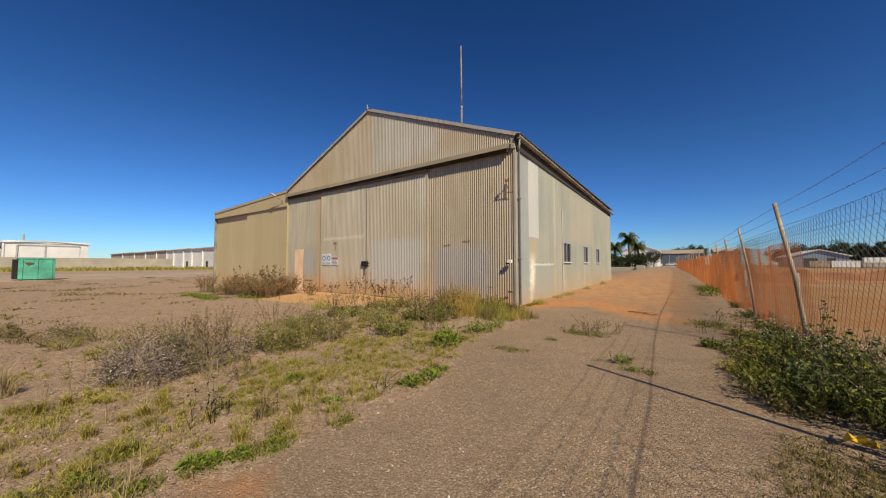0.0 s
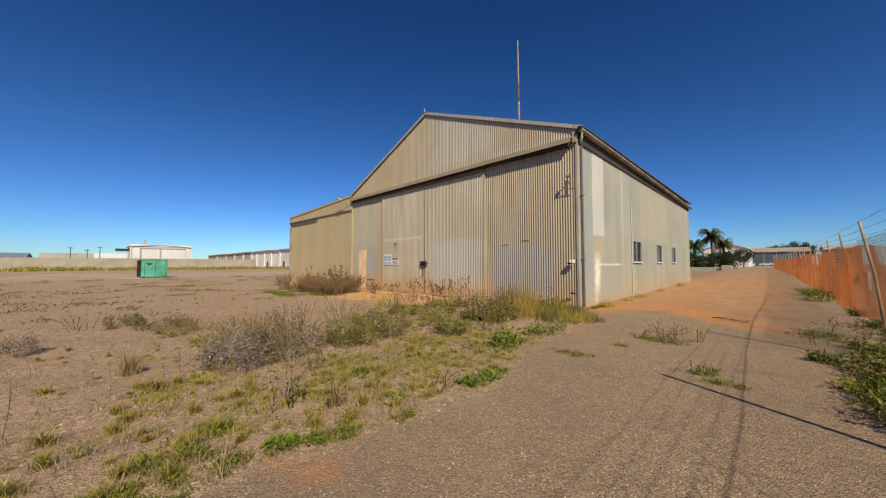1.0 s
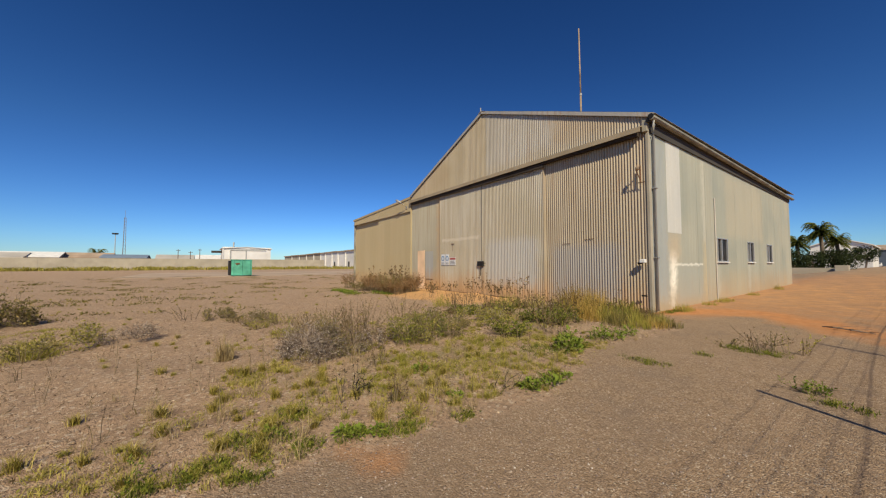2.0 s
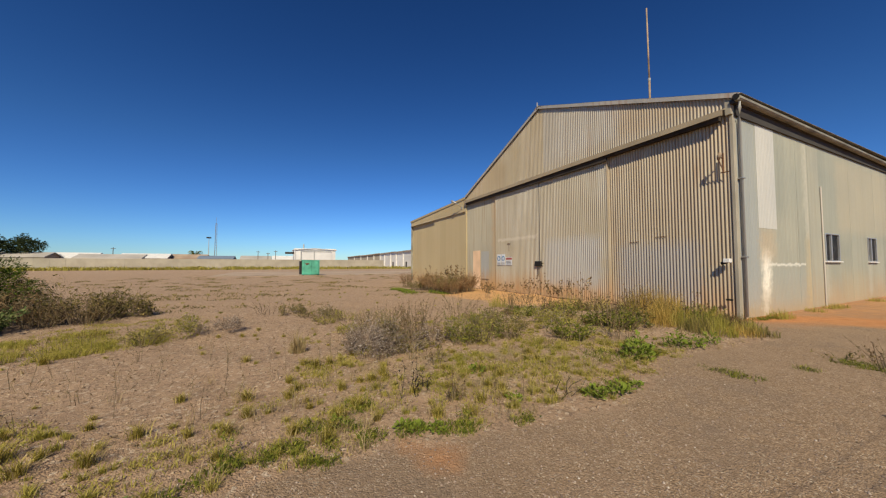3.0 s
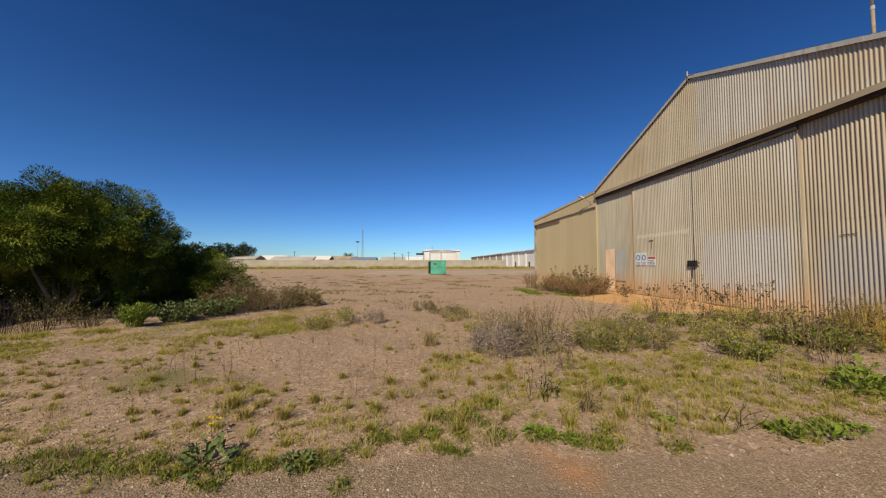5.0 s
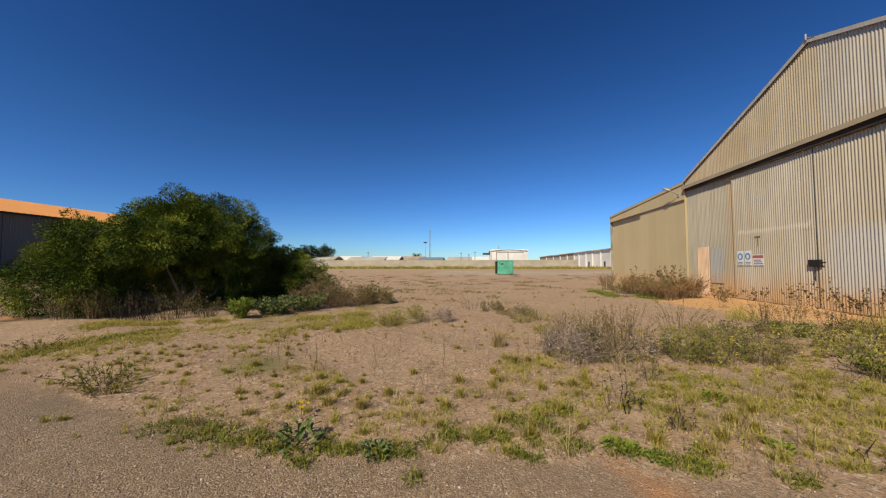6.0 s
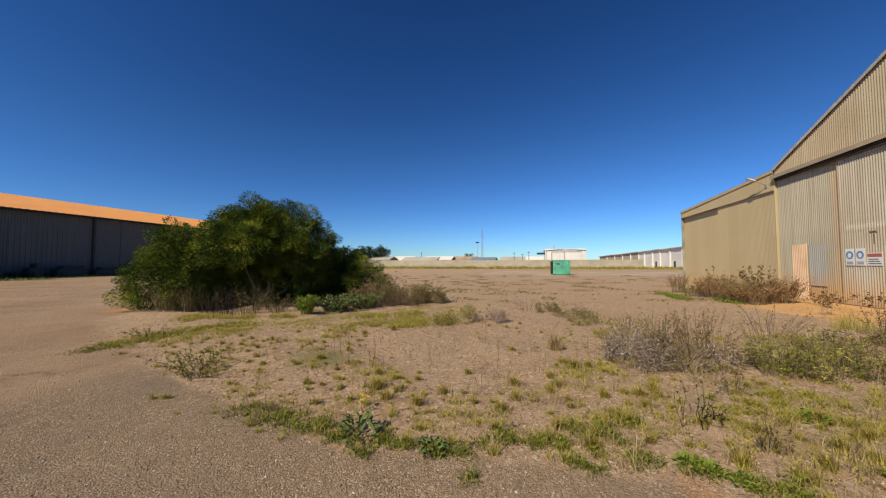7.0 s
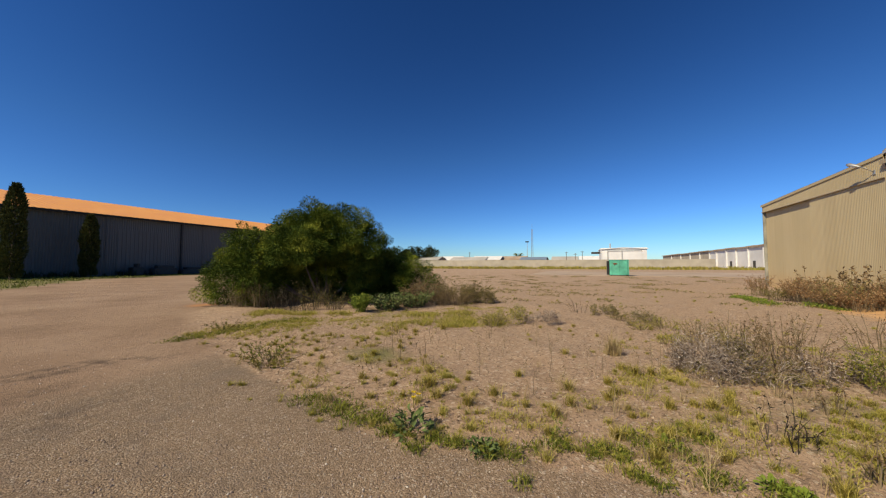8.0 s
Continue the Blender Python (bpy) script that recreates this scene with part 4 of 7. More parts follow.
def build_bracket():
    x, z = -3.99, 3.5
    t = thing("wall_bracket", (x, FY - 0.02, z), "rusty insulator bracket on the hangar corner", "bracket")
    part("frame", Shape().tube([(x, FY - 0.03, z - 0.22), (x, FY - 0.03, z + 0.22)], 0.015, 6).tube([(x, FY - 0.03, z + 0.1), (x - 0.02, FY - 0.22, z + 0.12)], 0.014, 6)
         .tube([(x, FY - 0.03, z - 0.2), (x - 0.02, FY - 0.22, z + 0.1)], 0.012, 6).tube([(x - 0.06, FY - 0.03, z - 0.22), (x + 0.1, FY - 0.03, z - 0.22)], 0.012, 6), M_RUST, t)
    part("lamp_head", Shape().tube([(x + 0.03, FY - 0.2, z + 0.2), (x - 0.005, FY - 0.19, z + 0.13), (x - 0.03, FY - 0.17, z + 0.05)], [0.03, 0.045, 0.028], 8), M_POST, t, smooth=True)
    x, z = -4.0, 1.24
    t = thing("door_bolt", (x, FY - 0.02, z), "white and black door bolt housing on the hangar corner", "bolt")
    part("housing", Shape().box(x - 0.03, x + 0.1, FY - 0.13, FY - 0.02, z, z + 0.09, 0.01), M_WHITE, t)
    part("bolt", Shape().tube([(x - 0.08, FY - 0.07, z - 0.02), (x + 0.02, FY - 0.07, z + 0.02)], 0.035, 8), M_BLACK, t, smooth=True)
    t = thing("hasp", (-3.96, FY - 0.02, 0.42), "small rusty hasp at the foot of the hangar corner", "hasp")
    part("plate", Shape().box(-4.03, -3.9, FY - 0.06, FY - 0.03, 0.40, 0.44, 0.005), M_BLACK, t)


build_bracket()


def build_sign(x0, x1, z0, z1, style):
    y = FY - 0.016
    t = thing("safety_sign", ((x0 + x1) / 2, y, z0), "white safety sign with a blue disc on the hangar door" if style == "disc" else "white danger sign with a red heading on the hangar door", "sign", "signs on the hangar door")
    part("plate", Shape().box(x0, x1, y - 0.006, y, z0, z1), M_SIGN, t)
    w, hgt = x1 - x0, z1 - z0
    if style == "disc":
        c = (x0 + x1) / 2
        ring = [(c + 0.42 * w * math.cos(a), y - 0.010, z0 + hgt * 0.62 + 0.42 * w * math.sin(a)) for a in (2 * math.pi * i / 24 for i in range(24))]
        part("disc", Shape().slab(ring, (0, 0.003, 0)), M_BLUE, t, "blue disc")
        blob_ring = [(c + 0.2 * w * math.cos(a), y - 0.014, z0 + hgt * 0.60 + 0.25 * w * math.sin(a)) for a in (2 * math.pi * i / 14 for i in range(14))]
        part("symbol", Shape().slab(blob_ring, (0, 0.003, 0)), M_SIGN, t)
        for i in range(2):
            part("text_bar", Shape().box(x0 + 0.12 * w, x1 - 0.12 * w, y - 0.009, y - 0.006, z0 + hgt * (0.08 + 0.1 * i), z0 + hgt * (0.13 + 0.1 * i)), M_INK, t)
    else:
        part("heading", Shape().box(x0 + 0.01, x1 - 0.01, y - 0.009, y - 0.006, z1 - 0.32 * hgt, z1 - 0.02), M_RED, t, "red heading band")
        for i in range(3):
            part("text_bar", Shape().box(x0 + 0.08 * w, x1 - (0.08 + 0.08 * i) * w, y - 0.009, y - 0.006, z0 + hgt * (0.12 + 0.17 * i), z0 + hgt * (0.2 + 0.17 * i)), M_INK, t)


build_sign(-12.77, -12.49, 1.17, 1.66, "disc")
build_sign(-12.44, -12.17, 1.17, 1.66, "disc")
build_sign(-12.11, -11.68, 1.17, 1.52, "danger")

t = thing("radio_mast", (-7.45, 12.0, gable(-7.45)), "thin rusty radio mast on the hangar roof", "mast")
part("lower_tube", Shape().tube([(-7.43, 12, gable(-7.45) - 0.1), (-7.43, 12, 7.95)], 0.036, 8), M_POST, t, smooth=True)
part("upper_tube", Shape().tube([(-7.43, 12, 7.9), (-7.46, 12, 10.62)], [0.03, 0.024], 8), M_POST, t, smooth=True)
part("joint", Shape().tube([(-7.43, 12, 7.86), (-7.43, 12, 7.96)], 0.045, 8), M_PIPE, t)
part("foot_plate", Shape().box(-7.6, -7.28, 11.85, 12.15, gable(-7.6) - 0.02, gable(-7.6) + 0.05), M_PIPE, t)


# ---- fence along the road ----
def fence_bend(y):
    """How far the fence's line swings towards the road."""
    return max(0.02 * max(0.0, min(6.0, y - 6.5)), 0.014 * (y - 9.5)) + 0.02 * max(0.0, y - 40)


def build_fence():
    f = thing("chain_link_fence", (1.38, 6.5, 0), "leaning chain-link fence with barbed wire along the gravel road", "fence")
    x0, x1, top = 1.38, 1.08, 2.05
    ys = [-6.7, -3.4, -0.1, 3.2, 6.5, 9.8, 13.1, 16.4, 19.7, 23.0, 26.3, 29.6, 32.9, 36.2, 39.5, 42.8, 46.1, 49.4, 52.7, 56.0, 59.3, 62.6, 65.9, 69.2, 72.5]
    rng = random.Random(4)
    for y in ys:
        a, b = rng.uniform(-0.02, 0.03) if y > 7 else 0.0, rng.uniform(-0.1, 0.1) if y > 10 else 0.0
        g = gz(x0, y)
        ease = fence_bend(y)
        tip = (x1 - x0) * max(0.3, min(1.0, 1.0 - 0.12 * (y - 8)))
        tall = top - 0.02 * max(0, min(7, y - 6.5))
        thick = 0.85 if y < 7 else 0.72
        pts = [(x0 - ease, y, g - 0.2), (x0 - ease + tip * 0.5 + 0.02, y + b * 0.5, g + tall * 0.5), (x0 - ease + tip + a, y + b, g + tall)]
        part("post", Shape().tube(pts, [0.034 * thick, 0.03 * thick, 0.027 * thick], 8), M_POST, f, smooth=True)

    def fence_at(y, z):
        return x0 - fence_bend(y) + (x1 - x0) * max(0.3, min(1.0, 1.0 - 0.12 * (y - 8))) * z / top

    # three barbed wires and two plain ones that carry the mesh
    for z, r, barbs in ((2.0, 0.0017, True), (1.85, 0.0017, True), (1.72, 0.0017, True), (1.58, 0.0018, False), (0.1, 0.003, False)):
        s = Shape()
        pts = []
        for p, q in zip(ys, ys[1:]):
            for i in range(6):
                u = i / 6
                y = p + (q - p) * u
                pts.append((fence_at(y, z), y, gz(x0, y) + z - 0.02 * math.sin(math.pi * u) * (1 if z > 1 else 0)))
        s.tube(pts, r, 4, False)
        if barbs:
            for i in range(0, 240):
                y = -2 + i * 0.11
                u = ((y + 6.7) % 3.3) / 3.3
                c = Vector((fence_at(y, z), y, gz(x0, y) + z - 0.02 * math.sin(math.pi * u)))
                d = Vector((rng.uniform(-1, 1), rng.uniform(-0.4, 0.4), rng.uniform(-1, 1))).normalized() * 0.013
                s.tube([c - d, c + d], 0.0016, 3, False)
        part("barbed_wire" if barbs else "line_wire", s, M_WIRE, f)
    # woven mesh: bent wires that zigzag upward, each one linked with the next
    s = Shape()
    cell = 0.05
    verts, faces = [], []
    k = 0
    r = 0.0014
    y, turn = -6.6, 0
    while y < 20.0:
        turn ^= 1
        step = cell if 2 < y < 11 else cell * 2
        rows = int(1.6 / step)
        zz = []
        for i in range(rows + 1):
            z = 0.08 + i * step * 0.97
            yy = y + (step * 0.5 if (i + turn) % 2 else -step * 0.5)
            wob = 0.02 * math.sin(y * 1.3) + 0.03 * math.sin(y * 0.7 + z)
            zz.append((fence_at(yy, z) + wob * (z / 1.5), yy, gz(x0, yy) + z))
        if 2 < y < 11:
            zz.append((zz[-1][0], y + (0.02 if len(zz) % 2 else -0.02), zz[-1][2] + 0.05))
        rr = r if 2 < y < 11 else r * 1.5
        for (a, b) in zip(zz, zz[1:]):
            a, b = Vector(a), Vector(b)
            d = (b - a).normalized()
            side = d.cross(Vector((1, 0, 0))).normalized() * rr
            out = Vector((rr, 0, 0))
            verts += [a + side, a - side * 0.5 + out, a - side * 0.5 - out, b + side, b - side * 0.5 + out, b - side * 0.5 - out]
            faces += [(k, k + 1, k + 4, k + 3), (k + 1, k + 2, k + 5, k + 4), (k + 2, k, k + 3, k + 5)]
            k += 6
        y += step
    part("wire_mesh", s.mass([tuple(v) for v in verts], faces), M_WIRE, f, kind="stuff")


build_fence()


def build_net():
    """Barrier net tied behind the fence: wide soft strips woven with open gaps, sagging between the posts."""
    t = thing("barrier_net", (1.46, 10, 0), "sagging orange plastic barrier net hung on the fence", "net")

    def at(y, u):
        topz = 1.52 - 0.008 * max(0, min(30, y - 20)) + 0.025 * math.sin(y * 1.9) + 0.03 * math.sin(y * 0.53 + 1)
        z = 0.02 + u * topz
        front = 0.16 * max(0.0, min(1.0, (y - 10.0) / 4.0))
        return (1.46 - fence_bend(y) - front - 0.14 * u * (1 - front * 5) + 0.03 * math.sin(y * 1.3 + u * 2) + 0.012 * math.sin(y * 6.1), y, gz(1.4, y) + z)

    panels = [(6.5, 9.8), (9.8, 13.1), (13.1, 19.7), (19.7, 26.3), (26.3, 36.2), (36.2, 49.4), (49.4, 72.5)]
    for p, q in panels:
        fine = p < 13
        dy, nu = (0.022, 56) if p < 9 else (0.03, 40) if fine else (0.07, 18) if p < 30 else (0.14, 10)
        verts, faces = [], []
        ny = int((q - p) / dy)
        fill_y, fill_u, deep_ = (0.12, 0.1, 0.0016) if p < 9 else (0.13, 0.1, 0.0036 if fine else 0.006 if p < 30 else 0.012)
        for i in range(ny):
            y = p + (q - p) * i / ny
            d = (q - p) / ny
            for j in range(nu):
                u, e = j / nu, 1 / nu
                k = len(verts)
                # one upright ribbon and one level ribbon for each cell
                verts += [at(y, u), at(y + d * fill_y, u), at(y + d * fill_y, u + e), at(y, u + e)]
                verts += [at(y + d * fill_y, u), at(y + d, u), at(y + d, u + e * fill_u), at(y + d * fill_y, u + e * fill_u)]
                lo, hi = at(y, u), at(y, u + e)
                verts += [lo, hi, (hi[0] + deep_, hi[1], hi[2]), (lo[0] + deep_, lo[1], lo[2])]
                faces += [(k, k + 1, k + 2, k + 3), (k + 4, k + 5, k + 6, k + 7), (k + 8, k + 9, k + 10, k + 11)]
        part("net_panel", Shape().mass(verts, faces), M_NET, t)


build_net()

s = Shape()
c = Vector((0.88, 3.42, 0.045))
s.tube([c + Vector((-0.06, 0, 0.0)), c + Vector((-0.035, 0.0, 0.03)), c + Vector((0.0, 0.01, 0.01)), c + Vector((0.03, 0.0, 0.035)), c + Vector((0.06, 0.02, 0.0))], [0.008, 0.026, 0.018, 0.03, 0.01], 7)
s.tube([c + Vector((0.04, 0.04, -0.02)), c + Vector((0.08, 0.03, 0.01)), c + Vector((0.11, 0.05, -0.02))], [0.008, 0.024, 0.01], 7)
solo("crumpled_wrapper", s, M_YELLOW, (0.88, 3.42, 0.02), "crumpled yellow plastic wrapper on the verge", "litter")


# ---- plants ----
def blades(rng, base, length, width, lean, droop=0.15):
    """Curved grass blades: five corners and three triangles each."""
    n = len(base)
    a = rng.uniform(0, 2 * np.pi, n)
    d = np.stack([np.cos(a), np.sin(a), np.zeros(n)], 1)
    b = a + rng.uniform(0.6, 2.4, n)
    w = np.stack([np.cos(b), np.sin(b), np.zeros(n)], 1) * (width * 0.5)[:, None]
    up = np.array([0, 0, 1.0])
    L = length[:, None]
    ln = lean[:, None]
    m = base + up * L * 0.58 + d * L * ln * 0.35
    tip = base + up * L * (1 - droop * ln) + d * L * ln
    v = np.stack([base - w, base + w, m - w * 0.75, m + w * 0.75, tip], 1).reshape(-1, 3)
    k = (np.arange(n) * 5)[:, None]
    f = np.concatenate([k + [0, 1, 3], k + [0, 3, 2], k + [2, 3, 4]], 1).reshape(-1, 3)
    return v, f


def leaves(rng, centre, along, length, width):
    """Pointed leaves, folded a little along the middle."""
    n = len(centre)
    along = along / np.linalg.norm(along, axis=1, keepdims=True)
    side = np.cross(along, rng.normal(size=(n, 3)))
    side /= np.linalg.norm(side, axis=1, keepdims=True) + 1e-9
    nrm = np.cross(along, side)
    L, W = length[:, None], width[:, None]
    v = np.stack([centre, centre + along * L * 0.45 + side * W * 0.5 + nrm * W * 0.15, centre + along * L - nrm * W * 0.2,
                  centre + along * L * 0.45 - side * W * 0.5 + nrm * W * 0.15], 1).reshape(-1, 3)
    f = (np.arange(n) * 4)[:, None] + [0, 1, 2, 3]
    return v, f


def on_ground(xy, lift=0.0):
    return np.column_stack([xy, rise(xy[:, 0], xy[:, 1]) + lift])


def tuft_mass(rng, shape, spots, count, height, spread, width=0.006, lean=0.5):
    """Grass tufts at spots (x, y, size)."""
    for x, y, size in spots:
        n = max(6, int(count * size))
        r = np.abs(rng.normal(0, spread * size, n))
        a = rng.uniform(0, 2 * np.pi, n)
        xy = np.column_stack([x + r * np.cos(a), y + r * np.sin(a)])
        L = height * size * rng.uniform(0.45, 1.15, n)
        shape.mass(*blades(rng, on_ground(xy, -0.005), L, np.full(n, width) * rng.uniform(0.6, 1.4, n), lean * rng.uniform(0.2, 1.6, n)))


def spray(rng, shape_stem, shape_leaf, x, y, height, radius, stems, leaf, per_stem, leaf_from=0.35, thick=0.005, arch=0.5, leaf_w=0.35):
    """A weed or shrub of thin bent stems with leaves or seed heads along their upper parts."""
    a = rng.uniform(0, 2 * np.pi, stems)
    r0 = radius * 0.6 * np.sqrt(rng.uniform(0, 1, stems))
    base = on_ground(np.column_stack([x + r0 * np.cos(a), y + r0 * np.sin(a)]), -0.01)
    L = height * rng.uniform(0.55, 1.08, stems)
    out = radius * rng.uniform(0.1, 1.0, stems)
    a2 = a + rng.normal(0, 0.5, stems)
    d = np.stack([np.cos(a2), np.sin(a2), np.zeros(stems)], 1)
    mid = base + np.array([0, 0, 1.0]) * (L * 0.55)[:, None] + d * (out * 0.4)[:, None] + rng.normal(0, 0.02, (stems, 3))
    tip = base + np.array([0, 0, 1.0]) * (L * (1 - 0.25 * arch * out / max(radius, 1e-3)))[:, None] + d * out[:, None]
    w1 = np.cross(d, rng.normal(size=(stems, 3)))
    w1 = w1 / (np.linalg.norm(w1, axis=1, keepdims=True) + 1e-9) * thick
    v = np.stack([base - w1, base + w1, mid - w1 * 0.8, mid + w1 * 0.8, tip - w1 * 0.4, tip + w1 * 0.4], 1).reshape(-1, 3)
    k = (np.arange(stems) * 6)[:, None]
    shape_stem.mass(v, np.concatenate([k + [0, 1, 3, 2], k + [2, 3, 5, 4]], 1).reshape(-1, 4))
    if per_stem:
        u = rng.uniform(leaf_from, 1.0, (stems, per_stem))
        p = np.where((u < 0.55)[..., None], base[:, None] + (mid - base)[:, None] * (u / 0.55)[..., None],
                     mid[:, None] + (tip - mid)[:, None] * ((u - 0.55) / 0.45)[..., None]).reshape(-1, 3)
        n = len(p)
        along = rng.normal(size=(n, 3)) + np.array([0, 0, 0.7])
        size = leaf * rng.uniform(0.5, 1.3, n)
        shape_leaf.mass(*leaves(rng, p, along, size, size * leaf_w))


def tangle(rng, shape, x, y, height, radius, twigs, thick=0.0022, bits=None, bit=0.02, count=0):
    """A rounded dry shrub: short crooked twigs that fill a dome down to the ground."""
    hubs = max(8, twigs // 80)
    ha, hr = rng.uniform(0, 2 * np.pi, hubs), np.sqrt(rng.uniform(0, 1.1, hubs))
    hx, hy = hr * np.cos(ha), hr * np.sin(ha)
    pick = rng.integers(0, hubs, twigs)
    qx, qy = hx[pick] + rng.normal(0, 0.12, twigs), hy[pick] + rng.normal(0, 0.12, twigs)
    a, r = np.arctan2(qy, qx), radius * np.hypot(qx, qy)
    tops = rng.uniform(0.55, 1.15, hubs)[pick]
    cap = height * np.sqrt(np.clip(1.05 - (r / radius) ** 2, 0.04, 1)) * tops
    z = cap * rng.uniform(0, 1, twigs) ** 0.7
    p = on_ground(np.column_stack([x + r * np.cos(a), y + r * np.sin(a)]))
    p[:, 2] += z * 0.8
    d = np.column_stack([np.cos(a) * 0.7, np.sin(a) * 0.7, np.full(twigs, 0.55)]) + rng.normal(0, 0.65, (twigs, 3))
    d /= np.linalg.norm(d, axis=1, keepdims=True)
    L = rng.uniform(0.2, 0.55, twigs)[:, None] * height * 0.55
    k1 = p + d * L * 0.5 + rng.normal(0, 0.12, (twigs, 3)) * L
    k2 = p + d * L + rng.normal(0, 0.12, (twigs, 3)) * L
    w = np.cross(d, rng.normal(size=(twigs, 3)))
    w = w / (np.linalg.norm(w, axis=1, keepdims=True) + 1e-9) * thick
    v = np.stack([p - w, p + w, k1 - w * 0.8, k1 + w * 0.8, k2 - w * 0.4, k2 + w * 0.4], 1).reshape(-1, 3)
    k = (np.arange(twigs) * 6)[:, None]
    shape.mass(v, np.concatenate([k + [0, 1, 3, 2], k + [2, 3, 5, 4]], 1).reshape(-1, 4))
    if bits is not None:
        pick = rng.integers(0, twigs, count)
        u = rng.uniform(0.2, 1, count)[:, None]
        q = k1[pick] + (k2 - k1)[pick] * u
        s = bit * rng.uniform(0.5, 1.4, count)
        bits.mass(*leaves(rng, q, rng.normal(size=(count, 3)) + [0, 0, 0.4], s, s * 0.45))


def domed(name, label, category, x, y, height, radius, twigs, bit, count, stem_mat, leaf_mat, seed, group="", thick=0.0022):
    rng = np.random.default_rng(seed)
    t = thing(name, (x, y, gz(x, y)), label, category, group)
    a, b = Shape(), Shape()
    tangle(rng, a, x, y, height, radius, twigs, thick, b, bit, count)
    part("twig_growth", a, stem_mat, t, kind="stuff")
    part("foliage", b, leaf_mat, t, kind="stuff")
    return t


def tall_grass(x, y, height, radius, count, mat, seed, label, group):
    rng = np.random.default_rng(seed)
    s = Shape()
    r = radius * np.sqrt(rng.uniform(0, 1, count))
    a = rng.uniform(0, 2 * np.pi, count)
    xy = np.column_stack([x + r * np.cos(a), y + r * np.sin(a)])
    L = height * rng.uniform(0.35, 1.1, count) * (1.15 - 0.6 * r / radius)
    s.mass(*blades(rng, on_ground(xy, -0.01), L, 0.006 * rng.uniform(0.5, 1.5, count), 0.35 * rng.uniform(0.2, 1.8, count)))
    return solo("grass_clump", s, mat, (x, y, gz(x, y)), label, "grass", group)


def weed(name, label, category, x, y, height, radius, stems, leaf, per_stem, stem_mat, leaf_mat, seed, group="", **kw):
    rng = np.random.default_rng(seed)
    t = thing(name, (x, y, gz(x, y)), label, category, group)
    a, b = Shape(), Shape()
    spray(rng, a, b, x, y, height, radius, stems, leaf, per_stem, **kw)
    part("stem_growth", a, stem_mat, t, kind="stuff")
    if per_stem:
        part("foliage", b, leaf_mat, t, kind="stuff")
    return t


def leaf_blade(bend):
    """One broad leaf of unit length along x, with a raised rib and a bent tip."""
    v, f = [], []
    for u, w in ((0.0, 0.03), (0.3, 0.10), (0.6, 0.20), (0.85, 0.16), (1.0, 0.03)):
        z = bend * (u - u * u * 0.8)
        v += [(u, -w, z + w * 0.3), (u, 0, z), (u, w, z + w * 0.3)]
    for i in range(4):
        f += [(3 * i, 3 * i + 1, 3 * i + 4, 3 * i + 3), (3 * i + 1, 3 * i + 2, 3 * i + 5, 3 * i + 4)]
    me = bpy.data.meshes.new("leaf")
    me.from_pydata(v, [], f)
    return me


LEAF_SHAPES = {}


def rosette(x, y, size, seed, mat=None):
    """A broad-leaved weed that lies close to the ground, leaf by leaf."""
    rng = random.Random(seed)
    mat = mat or M_LUSH
    t = thing("leafy_weed", (x, y, gz(x, y)), "low green broad-leaved weed on sandy soil", "weed", "leafy weeds")
    upright = y > 3.5
    for i in range(rng.randint(104, 120) if upright else rng.randint(66, 80)):
        key = (mat.name, i % 4)
        if key not in LEAF_SHAPES:
            me = leaf_blade((0.25, 0.5, 0.9, 1.4)[i % 4])
            me.materials.append(mat)
            LEAF_SHAPES[key] = me
        ob = new("leaf", LEAF_SHAPES[key])
        ob.parent = t
        L = size * (rng.uniform(0.14, 0.26) if upright else rng.uniform(0.18, 0.36))
        a = rng.uniform(0, 360)
        r = size * 0.55 * math.sqrt(rng.random())
        high = rng.uniform(0.0, 1.0) * (size * 0.8 - r * 0.9) * (1.15 if upright else 0.6 if size < 0.2 else 1.0)
        ob.matrix_basis = pose(r * math.cos(radians(a)), r * math.sin(radians(a)), high, rng.uniform(-40, 40), -rng.uniform(-10, 60), a + rng.uniform(-80, 80)) @ Matrix.Diagonal((L, L * rng.uniform(0.8, 1.3), L, 1))
    return t


def mat_of_leaves(shape, rng, x, y, rx, ry, count, leaf, high=0.06, turn=0.0):
    """A low creeping patch: fine blades and tiny leaves."""
    if leaf < 0.05:
        n = int(count * 2.4)
        m = max(4, n // 16)
        r = np.sqrt(rng.uniform(0, 1, m)) * rng.uniform(0.5, 1.3, m)
        a = rng.uniform(0, 2 * np.pi, m)
        hub = np.column_stack([x + rx * r * np.cos(a), y + ry * r * np.sin(a)])
        xy = hub[rng.integers(0, m, n)] + rng.normal(0, 0.025, (n, 2))
        shape.mass(*blades(rng, on_ground(xy, -0.003), rng.uniform(0.3, 1.2, n) * high * 1.1, np.full(n, 0.0045), rng.uniform(0.3, 1.5, n)))
        count, leaf = int(count * 0.8), leaf * 0.7
    r = np.sqrt(rng.uniform(0, 1, count)) * rng.uniform(0.7, 1.15, count)
    a = rng.uniform(0, 2 * np.pi, count)
    px, py = rx * r * np.cos(a), ry * r * np.sin(a)
    xy = np.column_stack([x + px * math.cos(turn) - py * math.sin(turn), y + px * math.sin(turn) + py * math.cos(turn)])
    p = on_ground(xy) + np.column_stack([np.zeros(count), np.zeros(count), rng.uniform(0, high, count) * (1.1 - r * 0.6)])
    size = leaf * rng.uniform(0.5, 1.3, count)
    shape.mass(*leaves(rng, p, rng.normal(size=(count, 3)) + [0, 0, 0.5], size, size * 0.4))


